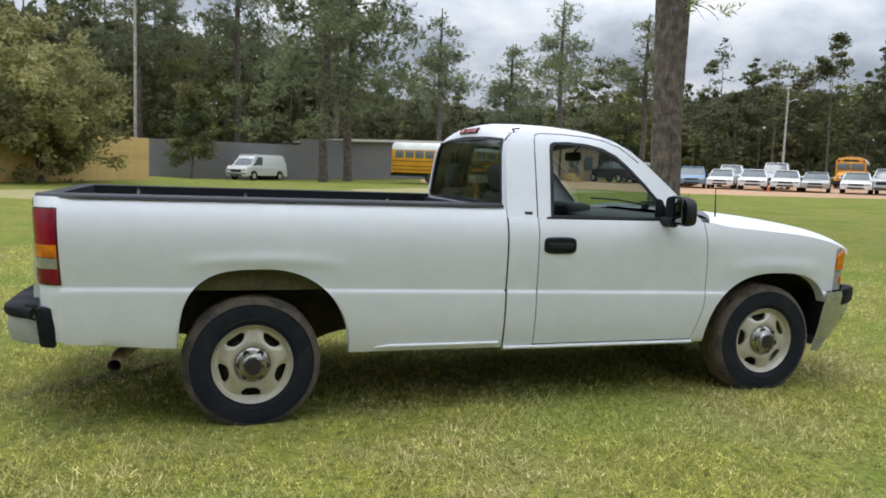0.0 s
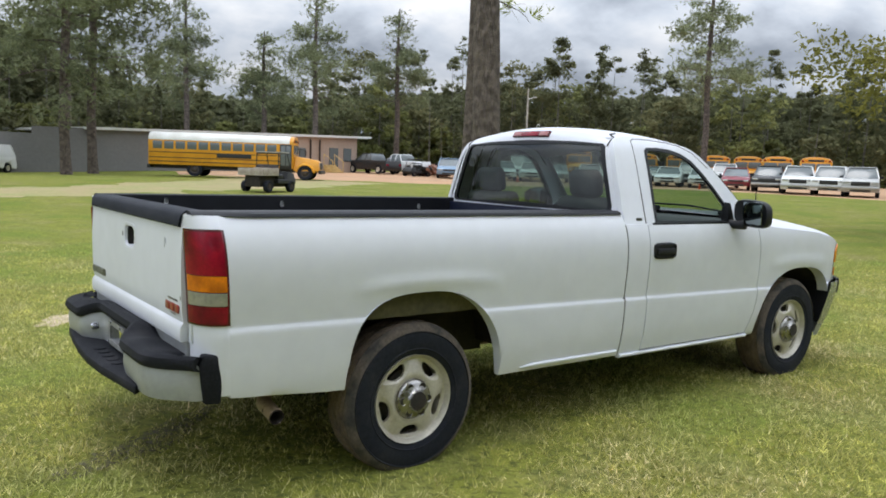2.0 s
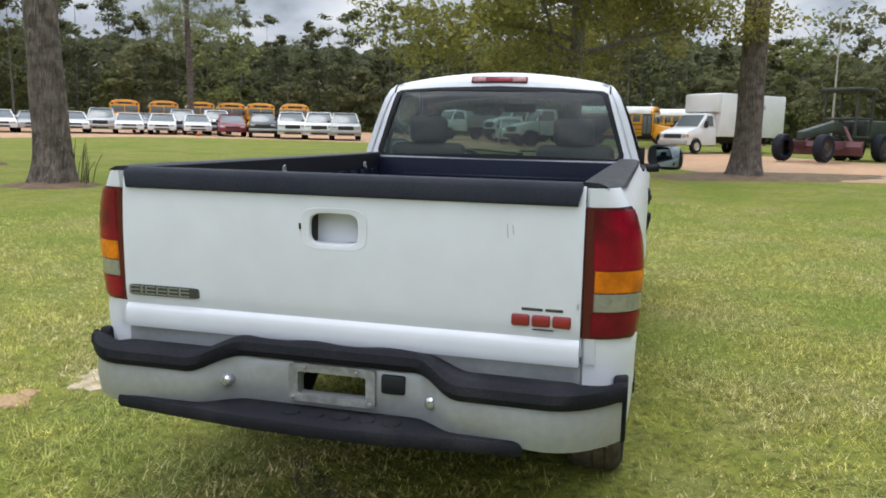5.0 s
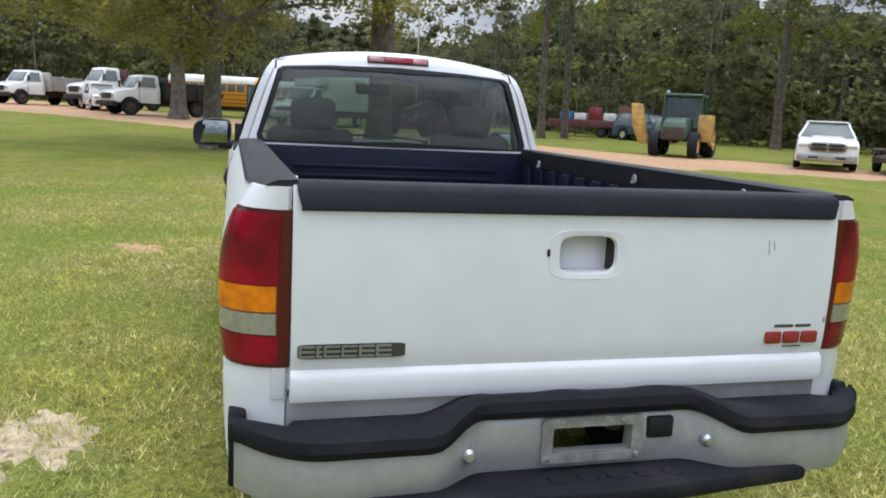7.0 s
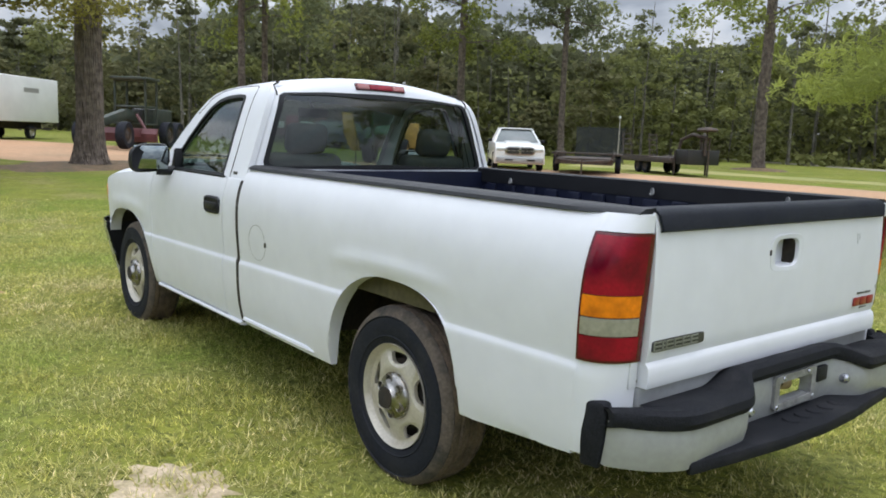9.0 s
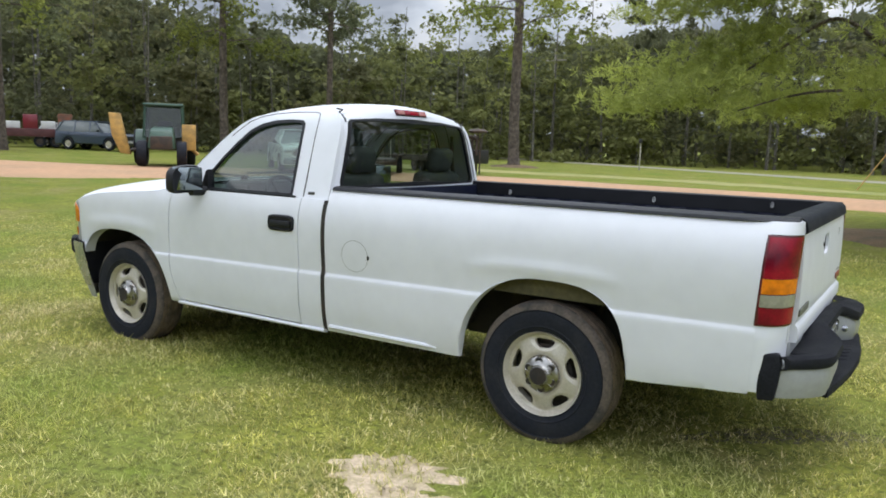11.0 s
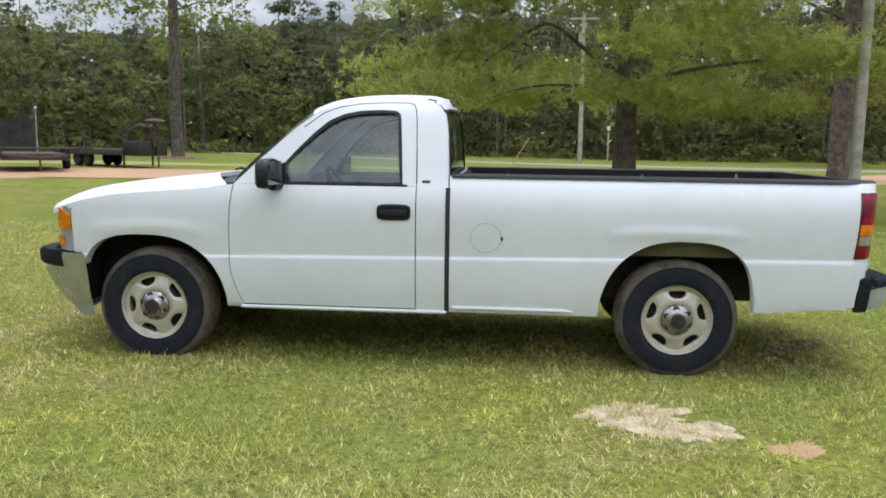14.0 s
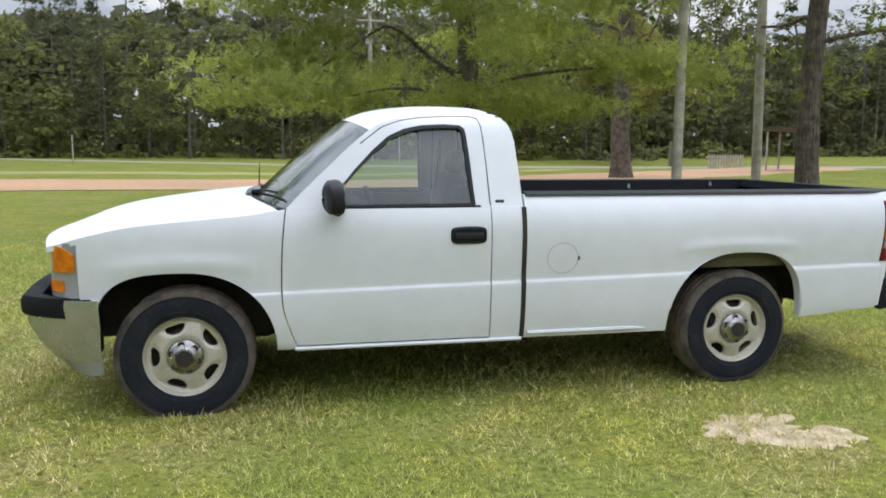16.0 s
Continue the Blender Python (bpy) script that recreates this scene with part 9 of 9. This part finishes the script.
def on_wall(t, z0, z1, half, depth, mat, name, label=""):
    """A panel set on the tan front, at a fraction t between B and C."""
    x, y = B[0] + (C[0] - B[0]) * t, B[1] + (C[1] - B[1]) * t
    bm = bm_new()
    box(bm, (-half, -0.04, z0), (half, depth, z1), 0.01, 1, pose(x, y, ground_z(x, y), 0, 0, math.degrees(math.atan2(C[1] - B[1], C[0] - B[0]))) @ Matrix.Translation((0, -depth, 0)))
    return part(name, bm, mat, hall, label)


on_wall(0.62, 0.3, 2.2, 0.5, 0.05, CARGLASS, "door", "dark glazed door")
on_wall(0.84, 1.0, 2.2, 0.45, 0.05, CARGLASS, "window", "dark window")
on_wall(0.12, 1.1, 2.1, 0.5, 0.05, CARGLASS, "window", "dark window")
for t in (0.26, 0.40):
    on_wall(t, 0.0, 2.85, 0.05, 0.12, STEELDARK, "downpipe")
bm = bm_new()
for k in range(4):
    box(bm, (-0.6, -1.4 + k * 0.3, 0), (0.6, -1.1 + k * 0.3, 0.17 * (k + 1)), 0.01, 1)
for x in (-0.6, 0.6):
    tube(bm, [(x, -1.4, 0.0), (x, -1.4, 1.0), (x, -0.2, 1.6), (x, -0.2, 0.5)], 0.04, 6)
steps = tagged(solid("wooden_steps", bm, FENCEWOOD), "pale wooden steps and handrail by the building", "steps")
steps.matrix_basis = on_ground(31.3, 63.7, 11)

# wooden fence, board by board
fence = thing("board_fence", "new yellow pine privacy fence beside the shrub", "fence")
bm = bm_new()
box(bm, (-0.068, -0.012, 0), (0.068, 0.012, 2.2), 0.004, 1)
board = bpy.data.meshes.new("board")
bm.to_mesh(board)
bm.free()
board.materials.append(FENCEWOOD)
fa, fb = (-2.7, 44.6), (-9.2, 34.0)
n = int(math.dist(fa, fb) / 0.142)
turn = math.degrees(math.atan2(fb[1] - fa[1], fb[0] - fa[0]))
for k in range(n + 1):
    x, y = fa[0] + (fb[0] - fa[0]) * k / n, fa[1] + (fb[1] - fa[1]) * k / n
    o = new("board", board)
    o.parent = fence
    o.matrix_basis = pose(x, y, ground_z(x, y) - 0.02 + 0.015 * math.sin(k * 7.3), 0, 0, turn)
bm = bm_new()
for z in (0.4, 1.7):
    tube(bm, [(fa[0] - 0.05, fa[1] + 0.05, ground_z(*fa) + z), (fb[0] - 0.05, fb[1] + 0.05, ground_z(*fb) + z)], 0.04, 4)
part("fence_rail", bm, FENCEWOOD, fence)


def pole(x, y, h, r, label, lean=(0, 0), extras=()):
    ob = thing("utility_pole", label, "pole", on_ground(x, y, 0))
    bm = bm_new()
    tube(bm, [(0, 0, -0.3), (lean[0] * 0.5, lean[1] * 0.5, h / 2), (lean[0], lean[1], h)], [r, r * 0.9, r * 0.75], 12)
    part("shaft", normals(bm), POLEWOOD, ob)
    for kind, z in extras:
        bm = bm_new()
        if kind == "box":
            box(bm, (-0.10, -0.10 - r, z), (0.10, -r + 0.02, z + 0.55), 0.02)
            part("meter_box", bm, CARGREY, ob)
        elif kind == "lamp":
            tube(bm, [(0, 0, z), (0.5, -0.3, z + 0.25)], 0.03, 6)
            box(bm, (0.42, -0.45, z + 0.18), (0.72, -0.2, z + 0.30), 0.04)
            part("lamp_arm", bm, CARGREY, ob)
        elif kind == "can":
            lathe(bm, [(0.0, z), (0.14, z), (0.14, z + 0.6), (0.0, z + 0.62)], 12, "z")
            bmesh.ops.translate(bm, verts=bm.verts, vec=(0.2, 0, 0))
            part("transformer", normals(bm), CARGREY, ob)
        elif kind == "arm":
            box(bm, (-0.9, -0.05, z), (0.9, 0.05, z + 0.12), 0.01)
            part("cross_arm", bm, POLEWOOD, ob)
    return ob


pole(-4.6, 61.9, 15, 0.125, "tall grey utility pole behind the fence")
pole(47.0, 55.0, 8.2, 0.10, "slim pole with a lamp in the dirt lot", (0, 0), (("lamp", 7.2),))
pole(59.7, -8.0, 9.5, 0.075, "pale pole behind the machines", (0.2, 0), (("lamp", 9.0),))
pole(-2.9, -40.3, 9.6, 0.15, "weathered utility pole with a transformer", (0.05, 0), (("can", 7.6), ("arm", 9.0)))
pole(-5.42, -4.97, 10.0, 0.115, "leaning weathered pole with a meter box", (0, 0), (("box", 1.05), ("lamp", 9.2)))
pole(-9.57, -8.21, 12.0, 0.13, "straight weathered utility pole on the lawn", (0.25, 0), (("arm", 11.5),))
pole(-33, -22, 11.0, 0.15, "distant utility pole by the road", (0.1, 0), (("arm", 10),))
pole(26.8, -51.1, 9.2, 0.10, "utility pole beside the paved road", (0.1, 0), (("arm", 8.2),))
for (x0, y0, z0), (x1, y1, z1) in (((26.8, -51.1, 9.0), (-2.9, -40.3, 8.4)), ((26.8, -51.1, 7.6), (-2.9, -40.3, 7.4)), ((-2.9, -40.3, 9.4), (-33, -22, 11)), ((26.8, -51.1, 9.0), (70, -58, 9.5))):
    bm = bm_new()
    tube(bm, [(x0 + (x1 - x0) * k / 8, y0 + (y1 - y0) * k / 8, z0 + (z1 - z0) * k / 8 - 0.6 * math.sin(math.pi * k / 8) + 0.4) for k in range(9)], 0.018, 4)
    tagged(solid("overhead_wire", bm, BLACKPAINT), "thin dark overhead wire between poles", "wire")
# small posts by the road
for x, y, h, label in ((-4.5, -38.8, 2.3, "short wooden post with a small sign"), (14.6, -37.6, 1.9, "short post with a dark box by the road"), (24.4, -24.9, 2.6, "thin post with a white cap")):
    ob = thing("marker_post", label, "post", on_ground(x, y, 0))
    bm = bm_new()
    slim = 0.5 if h > 2.5 else 1.0
    tube(bm, [(0, 0, -0.2), (0, 0, h)], 0.05 * slim, 8)
    part("shaft", bm, POLEWOOD, ob)
    bm = bm_new()
    box(bm, (-0.10 * slim, -0.08 * slim, h - 0.25 * slim), (0.10 * slim, 0.08 * slim, h), 0.02)
    part("cap", bm, BOXWHITE if h != 1.9 else BLACKPAINT, ob)
bm = bm_new()
tube(bm, [(0, 0, 0), (0.95, 0.3, 1.55)], 0.025, 6)
guy = tagged(solid("guy_marker", bm, MACHINEYELLOW), "slanting yellow guy wire marker", "marker")
guy.matrix_basis = on_ground(1.6, -26.5, 180)
# shelter at the far end of the lawn
hut = thing("picnic_shelter", "small open wooden shelter with a flat roof", "shelter", on_ground(-24.5, -27.5, 40))
for x in (-1.2, 1.2):
    for y in (-0.9, 0.9):
        bm = bm_new()
        tube(bm, [(x, y, -0.1), (x, y, 2.1)], 0.06, 6)
        part("post", bm, POLEWOOD, hut)
bm = bm_new()
prism(bm, [(-1.5, 2.1), (-1.5, 2.2), (1.5, 2.35), (1.5, 2.25)], "y", -1.2, 1.2)
part("roof", normals(bm), STEELDARK, hut)
rail = thing("board_rail", "low pale board fence by the shelter", "fence", on_ground(-22.5, -30.5, 30))
for k in range(14):
    bm = bm_new()
    box(bm, (-2 + k * 0.3, -0.02, 0), (-1.88 + k * 0.3, 0.02, 0.8))
    part("picket", bm, POLEWOOD, rail)
bm = bm_new()
box(bm, (-2.1, -0.05, 0.6), (2.2, -0.02, 0.7))
part("rail", bm, POLEWOOD, rail)
# mesh screen panel near the flat trailer
bm = bm_new()
for k in range(5):
    tube(bm, [(-1.8 + k * 0.9, 0, 0), (-1.8 + k * 0.9, 0, 2.1)], 0.04, 6)
box(bm, (-1.8, -0.01, 0.1), (1.8, 0.01, 2.0))
NETTING = broken(material("dark_netting", (0.035, 0.040, 0.045), 0.9, vary=0.2), 60.0, 0.50)
scr = tagged(solid("screen_panel", bm, NETTING), "dark mesh screen panel near the trailers", "screen")
scr.matrix_basis = on_ground(26.4, -25.8, 40) @ Matrix.Diagonal((0.72, 1, 1.0, 1))
